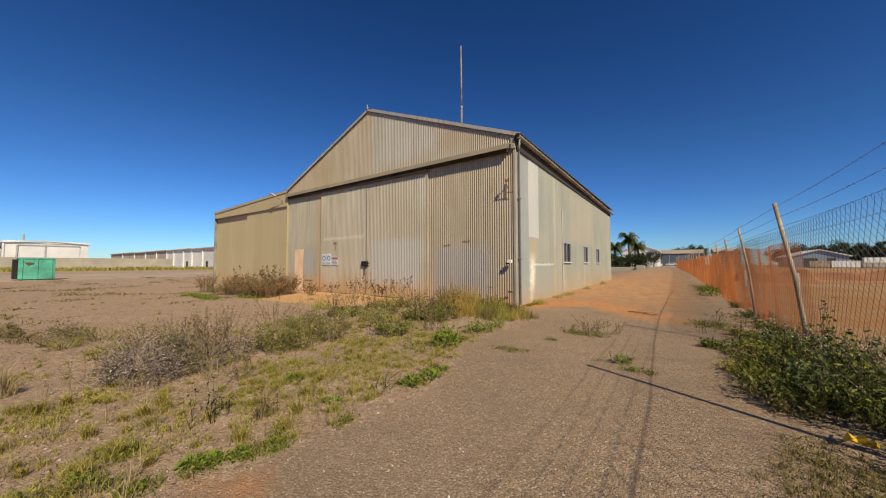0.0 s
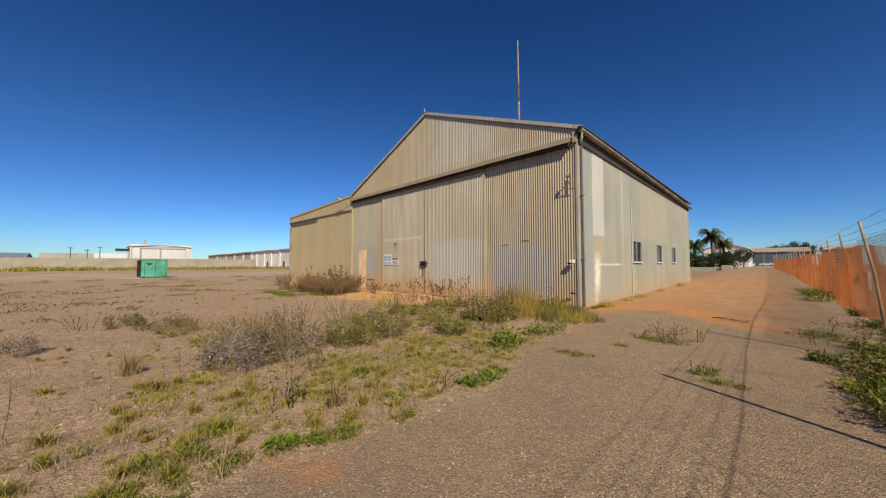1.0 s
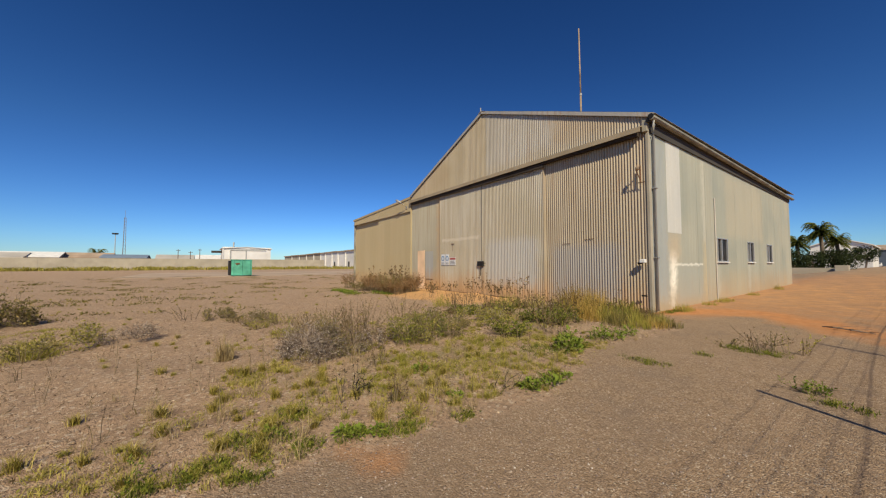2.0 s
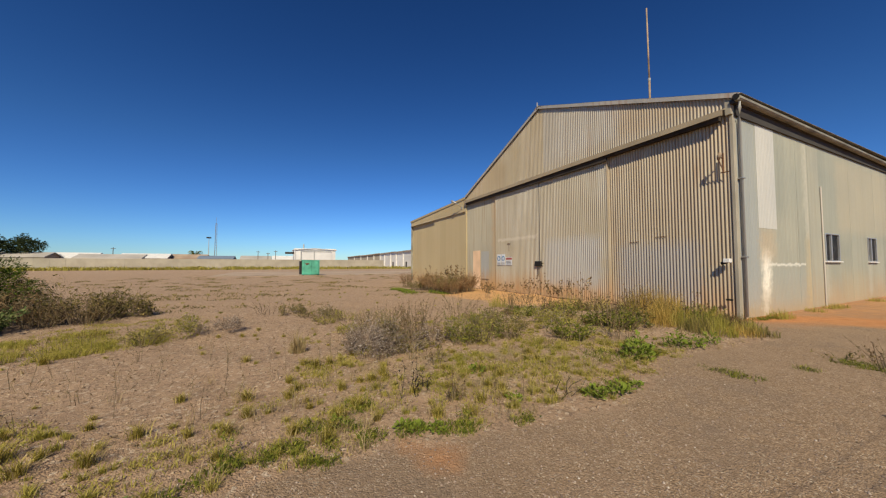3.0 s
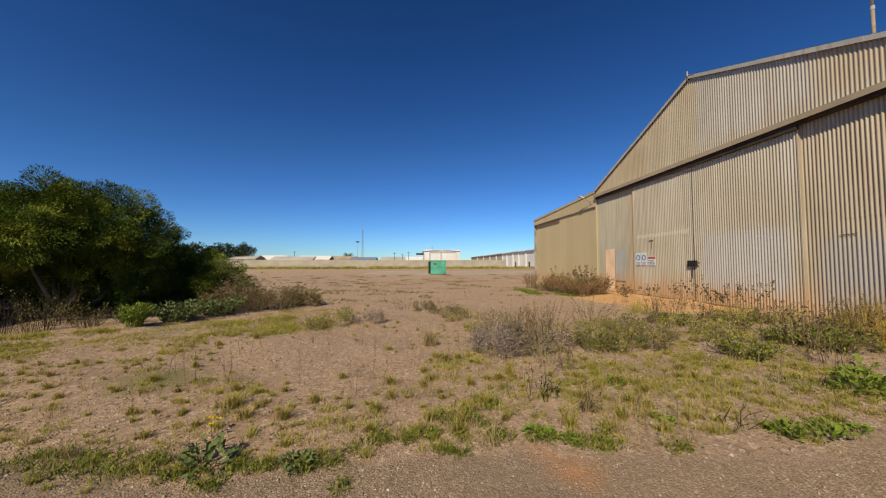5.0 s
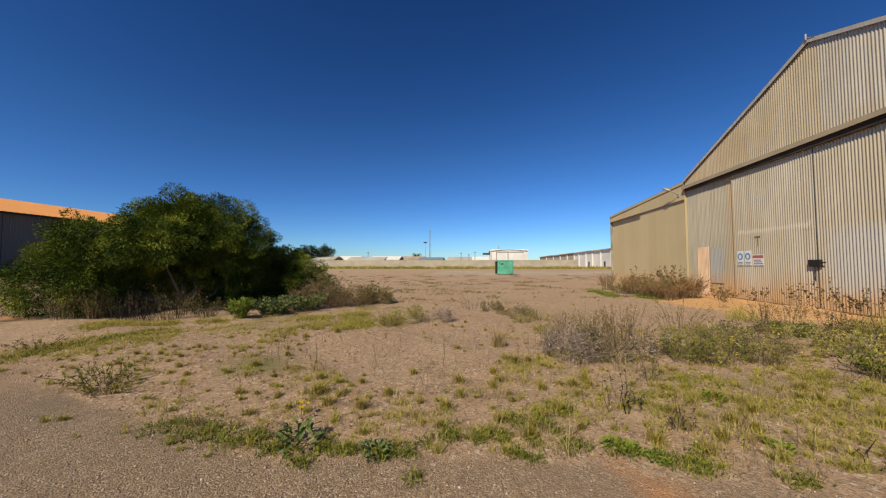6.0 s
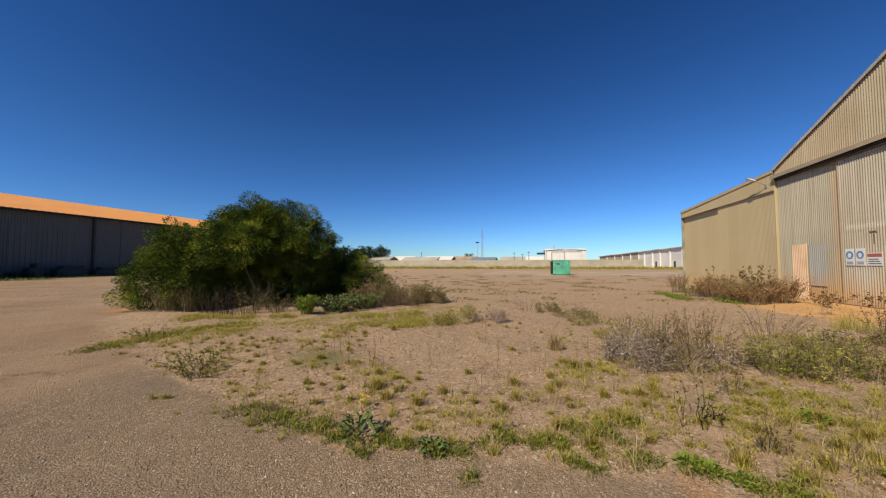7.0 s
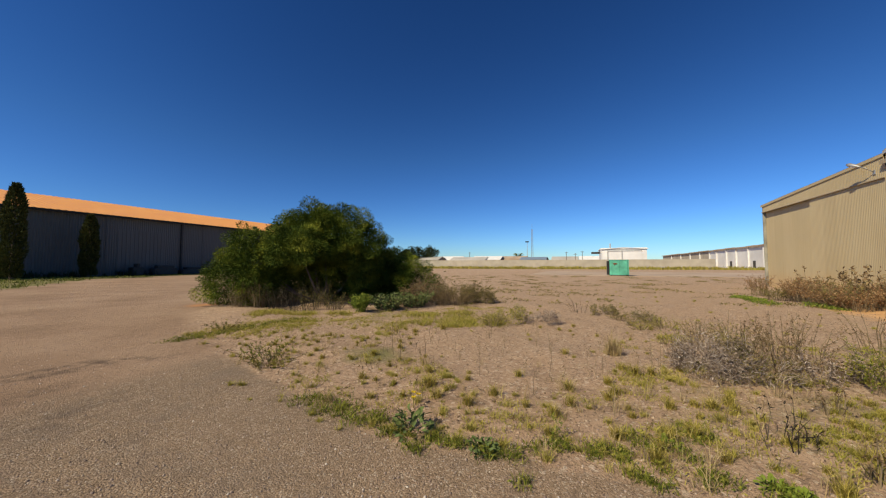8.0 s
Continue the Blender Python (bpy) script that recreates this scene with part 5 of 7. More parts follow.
def build_big_bush():
    rng = np.random.default_rng(11)
    cx, cy = -7.9, -7.4
    t = thing("acacia_bush", (cx, cy, 0), "large dense green acacia bush with dry growth at its foot", "bush")
    u, v_ = np.array([-0.45, 0.89]), np.array([-0.89, -0.45])   # along its width as seen from the road, and away
    lobes = [  # along, away, height of centre, radii
        (-1.95, 0.2, 1.25, 0.85, 1.0, 1.22), (-2.7, 0.1, 0.72, 0.65, 0.8, 0.9), (-1.72, -0.35, 0.95, 0.5, 0.6, 1.0),   # the lit side
        (-1.0, 0.6, 1.95, 0.75, 0.9, 0.9), (-0.5, 0.85, 2.0, 1.05, 1.2, 1.2), (-0.05, 0.6, 2.3, 0.9, 0.8, 0.78), (0.45, 0.9, 2.08, 1.2, 1.25, 1.1),   # the dome
        (1.2, 1.0, 1.65, 0.92, 1.1, 0.9), (-1.05, 0.1, 1.75, 0.7, 0.8, 0.62), (-0.55, -0.45, 1.75, 0.8, 0.7, 0.62), (0.3, 0.2, 2.0, 0.8, 0.6, 0.6), (0.75, 0.35, 1.6, 0.5, 0.5, 0.45),
        (2.1, 1.5, 0.85, 0.9, 0.9, 0.85), (2.85, 1.2, 0.6, 0.85, 0.85, 0.65),   # the low end
        (0.6, 2.1, 0.8, 1.9, 0.7, 1.0), (-0.2, 1.7, 0.8, 1.2, 0.6, 0.9), (-1.2, 1.4, 0.7, 0.9, 0.6, 0.8), (1.2, 1.6, 0.8, 1.0, 0.6, 0.85), (1.9, 1.7, 0.7, 1.0, 0.7, 0.75),   # the shaded inside
        (-0.75, 1.0, 0.6, 0.8, 0.5, 0.75), (0.3, 1.05, 0.6, 0.8, 0.5, 0.75), (1.0, 1.0, 0.6, 0.6, 0.5, 0.7), (-1.5, 0.9, 0.5, 0.6, 0.6, 0.7), (0.0, 1.2, 1.3, 1.3, 0.6, 0.7),
        (-1.45, -0.35, 0.6, 0.38, 0.45, 0.7), (1.05, 0.3, 0.75, 0.3, 0.28, 0.5), (0.15, 0.5, 1.05, 0.3, 0.3, 0.25), (-0.6, 0.3, 0.95, 0.28, 0.28, 0.2),
    ]
    trunk = Shape()
    for i in range(9):
        a = rng.uniform(0, 6.28)
        lb = lobes[(0, 2, 3, 4, 5, 6, 7, 9, 12)[i]]
        tgt = Vector((cx + u[0] * lb[0] + v_[0] * lb[1], cy + u[1] * lb[0] + v_[1] * lb[1], lb[2]))
        b = Vector((cx + v_[0] * 0.9 + 0.3 * math.cos(a), cy + v_[1] * 0.9 + 0.3 * math.sin(a), -0.1))
        tgt = b.lerp(tgt, 0.8)
        trunk.tube([b, b.lerp(tgt, 0.5) + Vector((0, 0, -0.2)), tgt], [0.06, 0.04, 0.012], 6)
    part("trunk", trunk, M_BARK, t, smooth=True)
    crown = Shape()

    def strew(local, outward, al, aw, zc, droop):
        p = np.column_stack([cx + u[0] * (al + local[:, 0]) + v_[0] * (aw + local[:, 1]), cy + u[1] * (al + local[:, 0]) + v_[1] * (aw + local[:, 1]), zc + local[:, 2]])
        along = np.column_stack([u[0] * outward[:, 0] + v_[0] * outward[:, 1], u[1] * outward[:, 0] + v_[1] * outward[:, 1], outward[:, 2] - droop])
        keep = p[:, 2] > 0.03
        p, along = p[keep], along[keep]
        L = rng.uniform(0.035, 0.075, len(p))
        crown.mass(*leaves(rng, p, along + rng.normal(0, 0.35, along.shape), L, L * rng.uniform(0.2, 0.32, len(p))))

    def ball(n):
        d = rng.normal(size=(n, 3))
        return d / np.linalg.norm(d, axis=1, keepdims=True)

    for al, aw, zc, ra, rw, rz in lobes:
        area = (ra * rw + ra * rz + rw * rz) / 3
        # sprays of leaves that stand out from each bough, with gaps between them
        for c in ball(int(52 * area)) * rng.uniform(0.72, 1.0, (int(52 * area), 1)):
            size = rng.uniform(0.14, 0.34)
            n = int(6400 * size * size) + 60
            d = ball(n)
            r = size * rng.uniform(0.35, 1.0, n) ** 0.7
            strew(c * [ra, rw, rz] + d * r[:, None] * [1, 1, 0.8], d + c * 0.9, al, aw, zc, 0.25)
        # the thin inner growth
        n = int(10000 * area)
        d = ball(n)
        strew(d * [ra, rw, rz] * rng.uniform(0.45, 0.86, (n, 1)), d, al, aw, zc, 0.2)
    part("crown", crown, M_ACACIA, t, "dense narrow green leaves")


build_big_bush()


def scatter(rng, n, cx, cy, rx, ry, turn=0.0):
    a, r = rng.uniform(0, 2 * np.pi, n), np.sqrt(rng.uniform(0, 1, n))
    px, py = rx * r * np.cos(a), ry * r * np.sin(a)
    return np.column_stack([cx + px * math.cos(turn) - py * math.sin(turn), cy + px * math.sin(turn) + py * math.cos(turn)])


def on_bare_soil(x, y):
    """The open pinkish soil in the middle of the plot, where little grows."""
    return math.hypot((x + 4.75 - 0.35 * (y + 1.1)) / 1.35, (y + 1.05) / 1.25) < 1 or (-6.6 < x < -4.6 and -2.6 < y < 0.3)


def plant_all():
    rng = np.random.default_rng(5)
    # growth along the bush's foot
    for i, (x, y, hgt, rad, kind) in enumerate(((-9.1, -4.5, 0.95, 0.6, "brown"), (-9.7, -3.7, 0.95, 0.6, "dark"), (-10.0, -3.1, 0.8, 0.4, "dark"), (-6.6, -8.3, 0.8, 0.3, "dry"), (-8.9, -3.9, 0.6, 0.35, "dry"),
                                                (-6.35, -8.75, 0.85, 0.32, "dry"), (-7.4, -6.9, 0.9, 0.4, "stalks"), (-6.95, -5.15, 0.45, 0.22, "yellow"), (-7.75, -4.9, 0.4, 0.45, "pale"), (-8.45, -4.45, 0.42, 0.5, "pale"),
                                                (-9.2, -3.4, 0.55, 0.4, "dry"), (-6.6, -7.65, 0.7, 0.4, "stalks"), (-6.7, -6.55, 0.8, 0.35, "stalks"), (-6.5, -7.0, 0.75, 0.4, "stalks"), (-7.0, -6.0, 0.5, 0.35, "stalks"), (-7.4, -5.6, 0.4, 0.3, "stalks"))):
        if kind == "brown":
            domed("brown_shrub", "brown-tipped low shrub beside the big acacia", "shrub", x, y, hgt, rad, 1500, 0.04, 5200, M_STEM, M_SHRUB_BROWN, 100 + i, "shrubs by the acacia", 0.003)
        elif kind == "dark":
            domed("dark_shrub", "dark olive twiggy shrub beside the big acacia", "shrub", x, y, hgt, rad, 1100, 0.045, 3000, M_STEM, M_OLIVE, 100 + i, "shrubs by the acacia", 0.003)
        elif kind == "dry":
            weed("dry_shrub", "dry grey upright stalks beside the big acacia", "shrub", x, y, hgt * 0.9, rad, 110, 0.03, 10, M_STEM, M_SHRUB_BROWN, 100 + i, "shrubs by the acacia", leaf_from=0.3, thick=0.004)
        elif kind == "stalks":
            weed("dead_weed", "dark dead stalks under the big acacia", "weed", x, y, hgt * 0.9, rad, 80, 0.035, 7, M_STALK, M_STALK if i % 2 else M_OLIVE, 100 + i, "shrubs by the acacia", leaf_from=0.15, thick=0.004)
        elif kind == "yellow":
            weed("yellow_weed", "bright yellow-green weed at the acacia's foot", "weed", x, y, hgt, rad, 150, 0.05, 12, M_LUSH, M_LUSH, 100 + i, "")
        else:
            weed("pale_weed", "grey-green leafy weed at the acacia's foot", "weed", x, y, hgt, rad, 130, 0.065, 14, M_STEM, M_PALE_WEED, 100 + i, "shrubs by the acacia", leaf_from=0.1, leaf_w=0.5)
    # the large dry shrub and its neighbours on the open soil
    for i, (x, y, hgt, rad, n) in enumerate(((-4.42, 1.08, 0.56, 0.28, 540), (-4.5, 1.5, 0.54, 0.28, 460), (-4.85, 1.2, 0.6, 0.26, 300), (-4.8, 2.15, 0.38, 0.22, 200), (-6.95, -0.75, 0.3, 0.34, 260))):
        domed("dry_shrub", "tangled dry grey shrub on sandy soil", "shrub", x, y, hgt, rad, int(n * 2.6), 0.024, n * 3, M_SHRUB_DRY, (M_SHRUB_DRY, M_OLIVE, M_SHRUB_BROWN, M_SHRUB_BROWN, M_SHRUB_DRY)[i], 200 + i, "dry shrubs", 0.0022)
    for i, (x, y, hgt, rad, mat) in enumerate(((-4.55, 1.4, 0.58, 0.16, M_OLIVE), (-4.62, 1.7, 0.56, 0.2, M_SHRUB_BROWN), (-4.5, 2.05, 0.36, 0.18, M_SHRUB_DRY), (-4.45, 2.5, 0.5, 0.26, M_WEED), (-4.5, 2.75, 0.5, 0.3, M_GRASS), (-4.6, 3.1, 0.5, 0.3, M_WEED), (-4.5, 3.45, 0.45, 0.26, M_OLIVE))):
        weed("feathery_weed", "upright feathery weed beside the dry shrub", "weed", x, y, hgt, rad, (24, 26, 22, 48, 48, 48, 36)[i], 0.036, 20, M_STEM, mat, 215 + i, "feathery weeds", leaf_from=0.15, leaf_w=0.24, thick=0.0025)
    for i, (x, y, hgt, rad) in enumerate(((-5.1, 1.6, 0.66, 0.3), (-5.3, 2.2, 0.6, 0.35), (-3.68, 1.7, 0.22, 0.14), (-2.72, 1.44, 0.22, 0.1), (-4.9, 3.2, 0.5, 0.35), (-4.95, 1.9, 0.68, 0.25), (-6.2, 3.4, 0.6, 0.4))):
        weed("brown_weed", "upright brown seeding weed on sandy soil", "weed", x, y, hgt, rad, 36 if hgt > 0.4 else 18, 0.03, 12 if hgt > 0.4 else 6, M_STEM, M_SHRUB_BROWN, 230 + i, "brown weeds")
    for i, (x, y, hgt, rad) in enumerate(((-4.6, 2.6, 0.5, 0.32), (-4.75, 3.15, 0.45, 0.42), (-5.5, 3.9, 0.45, 0.5), (-5.1, 4.6, 0.45, 0.5), (-8.0, 1.0, 0.36, 0.4), (-6.95, -1.4, 0.42, 0.42), (-8.75, 0.3, 0.33, 0.32))):
        domed("olive_shrub", "grey and olive-green low shrub on sandy soil", "shrub", x, y, hgt * 0.9, rad, (500, 500, 1100, 1100, 700, 700, 700)[i], 0.03, (900, 900, 3000, 3000, 1500, 1500, 1500)[i], M_SHRUB_DRY, (M_GRASS, M_OLIVE, M_OLIVE, M_GRASS, M_OLIVE, M_GRASS, M_OLIVE)[i], 260 + i, "olive shrubs", 0.002)
    for i, (x, y, hgt, rad) in enumerate(((-2.97, 1.10, 0.31, 0.17), (-3.04, 1.29, 0.17, 0.1), (-3.06, -3.62, 0.3, 0.26), (-2.4, 2.35, 0.18, 0.2), (-9.0, -0.22, 0.36, 0.32))):
        weed("dark_weed", "dark half-dead branching weed on gravelly soil", "weed", x, y, hgt, rad, (9, 7, 5, 8, 12)[i], 0.03, 5, M_CHAR, M_CHAR if i < 2 else (M_OLIVE, M_OLIVE, M_SHRUB_BROWN)[i - 2], 290 + i, "dark weeds", thick=0.005)
    for i, (x, y, hgt, rad) in enumerate(((-3.15, -3.75, 0.24, 0.34), (-2.95, -3.45, 0.18, 0.28), (-4.2, -6.1, 0.2, 0.3))):
        weed("olive_weed", "sprawling olive-green weed on gravelly soil", "weed", x, y, hgt, rad, 22, 0.04, 11, M_OLIVE, (M_WEED, M_OLIVE, M_OLIVE)[i], 280 + i, "olive weeds", leaf_from=0.2)
    # thin growth in a line across the plot
    for i, (x, y, hgt, rad) in enumerate(((-8.3, 0.6, 0.2, 0.3), (-7.4, 1.35, 0.24, 0.3), (-6.9, 1.7, 0.3, 0.3), (-6.5, 1.95, 0.34, 0.3), (-7.1, 0.9, 0.16, 0.25), (-6.0, 1.5, 0.3, 0.25), (-6.4, -1.7, 0.3, 0.3), (-5.9, 1.1, 0.24, 0.2))):
        weed("olive_weed", "thin olive and straw-coloured weed on sandy soil", "weed", x, y, hgt, rad, 40, 0.03, 10, M_STEM, (M_OLIVE, M_GRASS, M_STRAW)[i % 3], 900 + i, "olive weeds", leaf_from=0.15)
    # broad-leaved weeds
    for i, (x, y, s) in enumerate(((-2.24, -1.2, 0.34), (-2.2, -0.66, 0.24), (-2.69, 0.45, 0.18), (-3.29, 2.03, 0.22), (-2.42, 0.87, 0.19), (-2.31, 1.08, 0.17), (-2.37, 0.97, 0.17),
                                   (-2.83, 4.1, 0.32), (-2.92, 4.32, 0.34), (-3.1, 4.5, 0.26), (-2.98, 5.2, 0.3), (-2.86, 5.4, 0.28), (-2.87, 5.88, 0.24), (-2.24, 2.66, 0.26), (-2.2, 2.9, 0.28), (-2.24, 3.2, 0.2),
                                   (-2.5, 1.93, 0.18), (0.95, 15.6, 0.45), (0.75, 15.9, 0.4), (-0.62, 4.7, 0.16))):
        rosette(x, y, s * (0.68 if y < 3.5 else 1.0), 300 + i, M_PALE_WEED if i < 2 else M_LUSH)
    for i, (x, y, hgt, rad, mat) in enumerate(((-2.59, -0.25, 0.2, 0.08, M_LUSH), (-2.58, 1.21, 0.17, 0.07, M_GRASS), (-2.47, 1.46, 0.15, 0.1, M_GRASS), (-2.79, 0.46, 0.15, 0.08, M_GRASS), (-2.72, 0.28, 0.12, 0.08, M_GRASS), (-2.3, 1.3, 0.1, 0.12, M_WEED), (-2.17, 1.75, 0.06, 0.12, M_GRASS))):
        weed("sprout", "small upright yellow-green sprout on gravelly soil", "weed", x, y, hgt, rad, 12, 0.03, 7, M_GRASS, mat, 330 + i, "sprouts", leaf_from=0.05, leaf_w=0.26, thick=0.0022)
    fx, fy, fz = -2.58, -1.36, gz(-2.58, -1.36)
    t = thing("daisy", (fx, fy, fz), "yellow daisy with thin stems among the weeds", "flower")
    for i, (dx, dy, hgt) in enumerate(((0.0, 0.0, 0.13), (0.05, 0.03, 0.11), (-0.05, 0.02, 0.10))):
        part("stem", Shape().tube([(fx, fy, fz), (fx + dx * 0.6, fy + dy * 0.6, fz + hgt * 0.6), (fx + dx, fy + dy, fz + hgt)], 0.002, 5), M_WEED, t)
        s = Shape().mass(*leaves(rng, np.repeat([[fx + dx, fy + dy, fz + hgt]], 14, 0), np.column_stack([rng.normal(size=(14, 2)), np.full(14, 0.35)]), np.full(14, 0.024), np.full(14, 0.012)))
        part("petals", s, M_PETAL, t, "bright yellow petals")

    # low green mats
    s = Shape()
    for x, y, rx, ry, n in ((-2.38, -2.27, 0.16, 0.22, 150), (-2.34, -1.93, 0.18, 0.22, 230), (-2.28, -1.6, 0.17, 0.2, 230), (-2.2, -1.28, 0.12, 0.14, 120), (-2.06, -1.09, 0.08, 0.1, 70), (-2.19, -0.97, 0.09, 0.12, 100), (-2.21, -0.82, 0.06, 0.09, 50), (-2.19, -0.63, 0.09, 0.09, 100),
                            (-2.23, -0.47, 0.07, 0.07, 60), (-2.34, -0.38, 0.06, 0.06, 40), (-2.44, -0.19, 0.1, 0.1, 90), (-2.46, 0.01, 0.09, 0.1, 90), (-2.47, 0.15, 0.09, 0.08, 80), (-2.27, 0.24, 0.08, 0.08, 60), (-2.22, 0.36, 0.05, 0.06, 25), (-1.97, -0.38, 0.05, 0.05, 30), (-2.43, 0.37, 0.06, 0.05, 30),
                            (-2.72, 0.3, 0.14, 0.1, 90), (-2.95, 0.66, 0.2, 0.12, 130), (-2.62, 0.52, 0.1, 0.08, 60), (-2.41, 0.64, 0.09, 0.12, 90), (-2.38, 0.93, 0.1, 0.12, 120), (-2.32, 1.12, 0.07, 0.08, 60), (-2.24, 1.27, 0.1, 0.13, 140), (-2.16, 1.76, 0.06, 0.12, 50),
                            (-2.3, 2.75, 0.12, 0.2, 120), (-2.35, 3.1, 0.12, 0.14, 90),
                            (-3.1, 3.8, 0.25, 0.35, 260), (-3.5, -6.0, 0.35, 0.25, 260), (-4.1, -5.9, 0.4, 0.2, 200), (-4.7, -5.8, 0.5, 0.25, 240), (-5.5, -5.8, 0.5, 0.3, 260),
                            (-1.34, 6.25, 0.35, 0.25, 260), (-1.98, 4.49, 0.25, 0.12, 120), (-0.43, 4.43, 0.2, 0.1, 90), (0.48, 8.5, 0.4, 0.6, 500), (-1.7, 5.45, 0.12, 0.08, 40), (-3.6, 9.6, 0.15, 0.5, 260)):
        mat_of_leaves(s, rng, x, y, rx, ry, n, 0.038, 0.05)
    solo("green_ground_cover", s, M_WEED, (-2.3, 0, 0), "low mats of small green leaves along the road's edge", "ground cover", kind="stuff")
    s = Shape()
    for _ in range(110):
        x = rng.uniform(-7, -2.4)
        y = rng.uniform(-3.5, 5.5)
        if on_bare_soil(x, y):
            continue
        mat_of_leaves(s, rng, x, y, rng.uniform(0.08, 0.3), rng.uniform(0.08, 0.3), int(rng.uniform(30, 130)), 0.03, 0.04)
    solo("olive_ground_cover", s, M_GRASS, (-4, 1, 0), "sparse olive and yellowish creeping growth on sandy soil", "ground cover", kind="stuff")

    # grass tufts on the open soil
    s = Shape()
    compact = [(-2.98, -1.42, 1.5), (-2.81, -1.25, 1.2), (-2.8, -0.96, 1.25), (-3.1, -0.81, 1.2), (-2.96, -1.22, 0.9), (-3.32, -1.14, 0.8), (-3.4, -1.6, 1.1), (-5.59, -2.37, 1.4), (-4.22, -2.45, 1.0),
               (-3.57, -0.2, 1.3), (-3.46, 0.14, 1.2), (-3.62, 0.2, 1.2), (-4.22, 0.44, 1.5), (-4.3, 0.6, 1.3), (-4.69, -0.29, 1.1), (-3.15, -0.16, 1.2), (-5.29, -2.77, 1.2), (-2.89, -0.28, 1.2), (-3.87, 0.16, 1.1),
               (-2.98, -0.51, 0.9), (-3.41, 0.59, 1.2), (-3.48, 0.9, 1.3), (-3.6, 1.05, 1.2), (-3.78, -2.59, 1.1), (-3.01, -2.2, 1.0), (-4.32, 0.32, 1.1), (-3.04, -1.44, 0.8), (-2.73, -1.55, 0.8), (-5.1, -2.66, 0.7), (-4.44, -3.24, 0.8),
               (-3.43, -2.12, 0.7), (-5.33, -3.16, 0.9), (-3.57, -1.21, 0.6), (-2.79, 0.49, 1.3), (-2.93, 0.65, 1.4), (-3.46, 1.05, 1.1), (-2.5, 1.18, 1.2), (-2.42, 1.44, 1.2), (-3.3, 2.08, 1.3), (-3.1, 2.22, 1.2), (-2.9, 1.92, 1.3),
               (-2.64, 0.73, 0.9), (-2.7, 0.15, 1.2), (-2.5, 0.35, 1.2), (-2.95, 1.55, 1.4), (-2.6, 1.65, 1.3), (-3.58, 3.01, 1.5), (-3.3, 2.9, 1.3), (-2.76, 1.99, 1.3)]
    t_rng = np.random.default_rng(77)
    s2 = Shape()
    tuft_mass(t_rng, s2, compact + [(x, y, t_rng.uniform(0.5, 1.0)) for x, y in scatter(t_rng, 90, -4.6, -1.0, 2.4, 3.6) if x < float(edge_of_road(y)) - 0.2 and (not on_bare_soil(x, y) or t_rng.random() < 0.25)], 150, 0.085, 0.022, 0.0036, 0.75)
    solo("bunch_grass", s2, M_TUFT, (-3.2, 0, 0), "compact yellow-olive bunches of grass on sandy soil", "grass", kind="stuff")
    spots = [(-3.5, 0.9, 1.0), (-2.87, 0.46, 0.9)]
    for _ in range(300):
        y = rng.uniform(-6.0, 5.6)
        x = float(edge_of_road(y)) - 0.05 - abs(rng.normal(0, 1.6))
        if x > -8.5:
            spots.append((x, y, rng.uniform(0.3, 0.95)))
    for _ in range(260):
        p = scatter(rng, 1, -3.9, 2.9, 1.8, 2.3)[0]
        if p[0] < float(edge_of_road(p[1])) - 0.05:
            spots.append((p[0], p[1], rng.uniform(0.4, 1.2)))
    for _ in range(110):
        p = scatter(rng, 1, -4.2, -2.2, 2.2, 2.4)[0]
        spots.append((p[0], p[1], rng.uniform(0.35, 0.8)))
    for _ in range(120):
        p = scatter(rng, 1, -12, 0, 8, 6)[0]
        spots.append((p[0], p[1], rng.uniform(0.4, 1.0)))
    thin = np.random.default_rng(78)
    spots = [q for q in spots if not on_bare_soil(q[0], q[1]) or thin.random() < 0.16]
    tuft_mass(rng, s, spots, 100, 0.08, 0.028, 0.0036, 0.9)
    solo("grass_tufts", s, M_GRASS, (-3.5, 0, 0), "small yellow-green grass tufts on sandy soil", "grass", kind="stuff")
    s = Shape()
    spots = [(float(edge_of_road(y)) - abs(rng.normal(0.2, 1.6)), y, rng.uniform(0.5, 1.3)) for y in rng.uniform(-4, 6.5, 260)]
    spots = [q for q in spots if not on_bare_soil(q[0], q[1]) or thin.random() < 0.3]
    tuft_mass(rng, s, spots, 22, 0.12, 0.04, 0.003, 0.9)
    solo("dry_grass_tufts", s, M_STRAW, (-3.5, 0, 0), "straw-coloured dry grass tufts on sandy soil", "grass", kind="stuff")
    tall_grass(-5.0, 0.28, 0.36, 0.1, 240, M_STRAW, 79, "upright clump of dry straw-coloured grass on bare soil", "")
    # thin dead stalks
    a, b = Shape(), Shape()
    for x, y in np.concatenate([scatter(rng, 80, -3.9, -0.6, 1.6, 2.4), scatter(rng, 50, -3.4, 2.6, 1.3, 2.2), scatter(rng, 30, -5.5, -1.5, 2.0, 2.0)]):
        if x < float(edge_of_road(y)) - 0.1:
            spray(rng, a, b, x, y, rng.uniform(0.14, 0.42), 0.1, int(rng.integers(1, 5)), 0.022, 4, thick=0.0028, leaf_from=0.55)
    solo("dead_stalks", a, M_STEM, (-3.5, 0, 0), "thin dead weed stalks standing in the soil", "weeds", kind="stuff")
    solo("dead_stalk_heads", b, M_SHRUB_BROWN, (-3.5, 0, 0), "small brown seed heads of dead weeds", "weeds", kind="stuff")

    s = Shape()
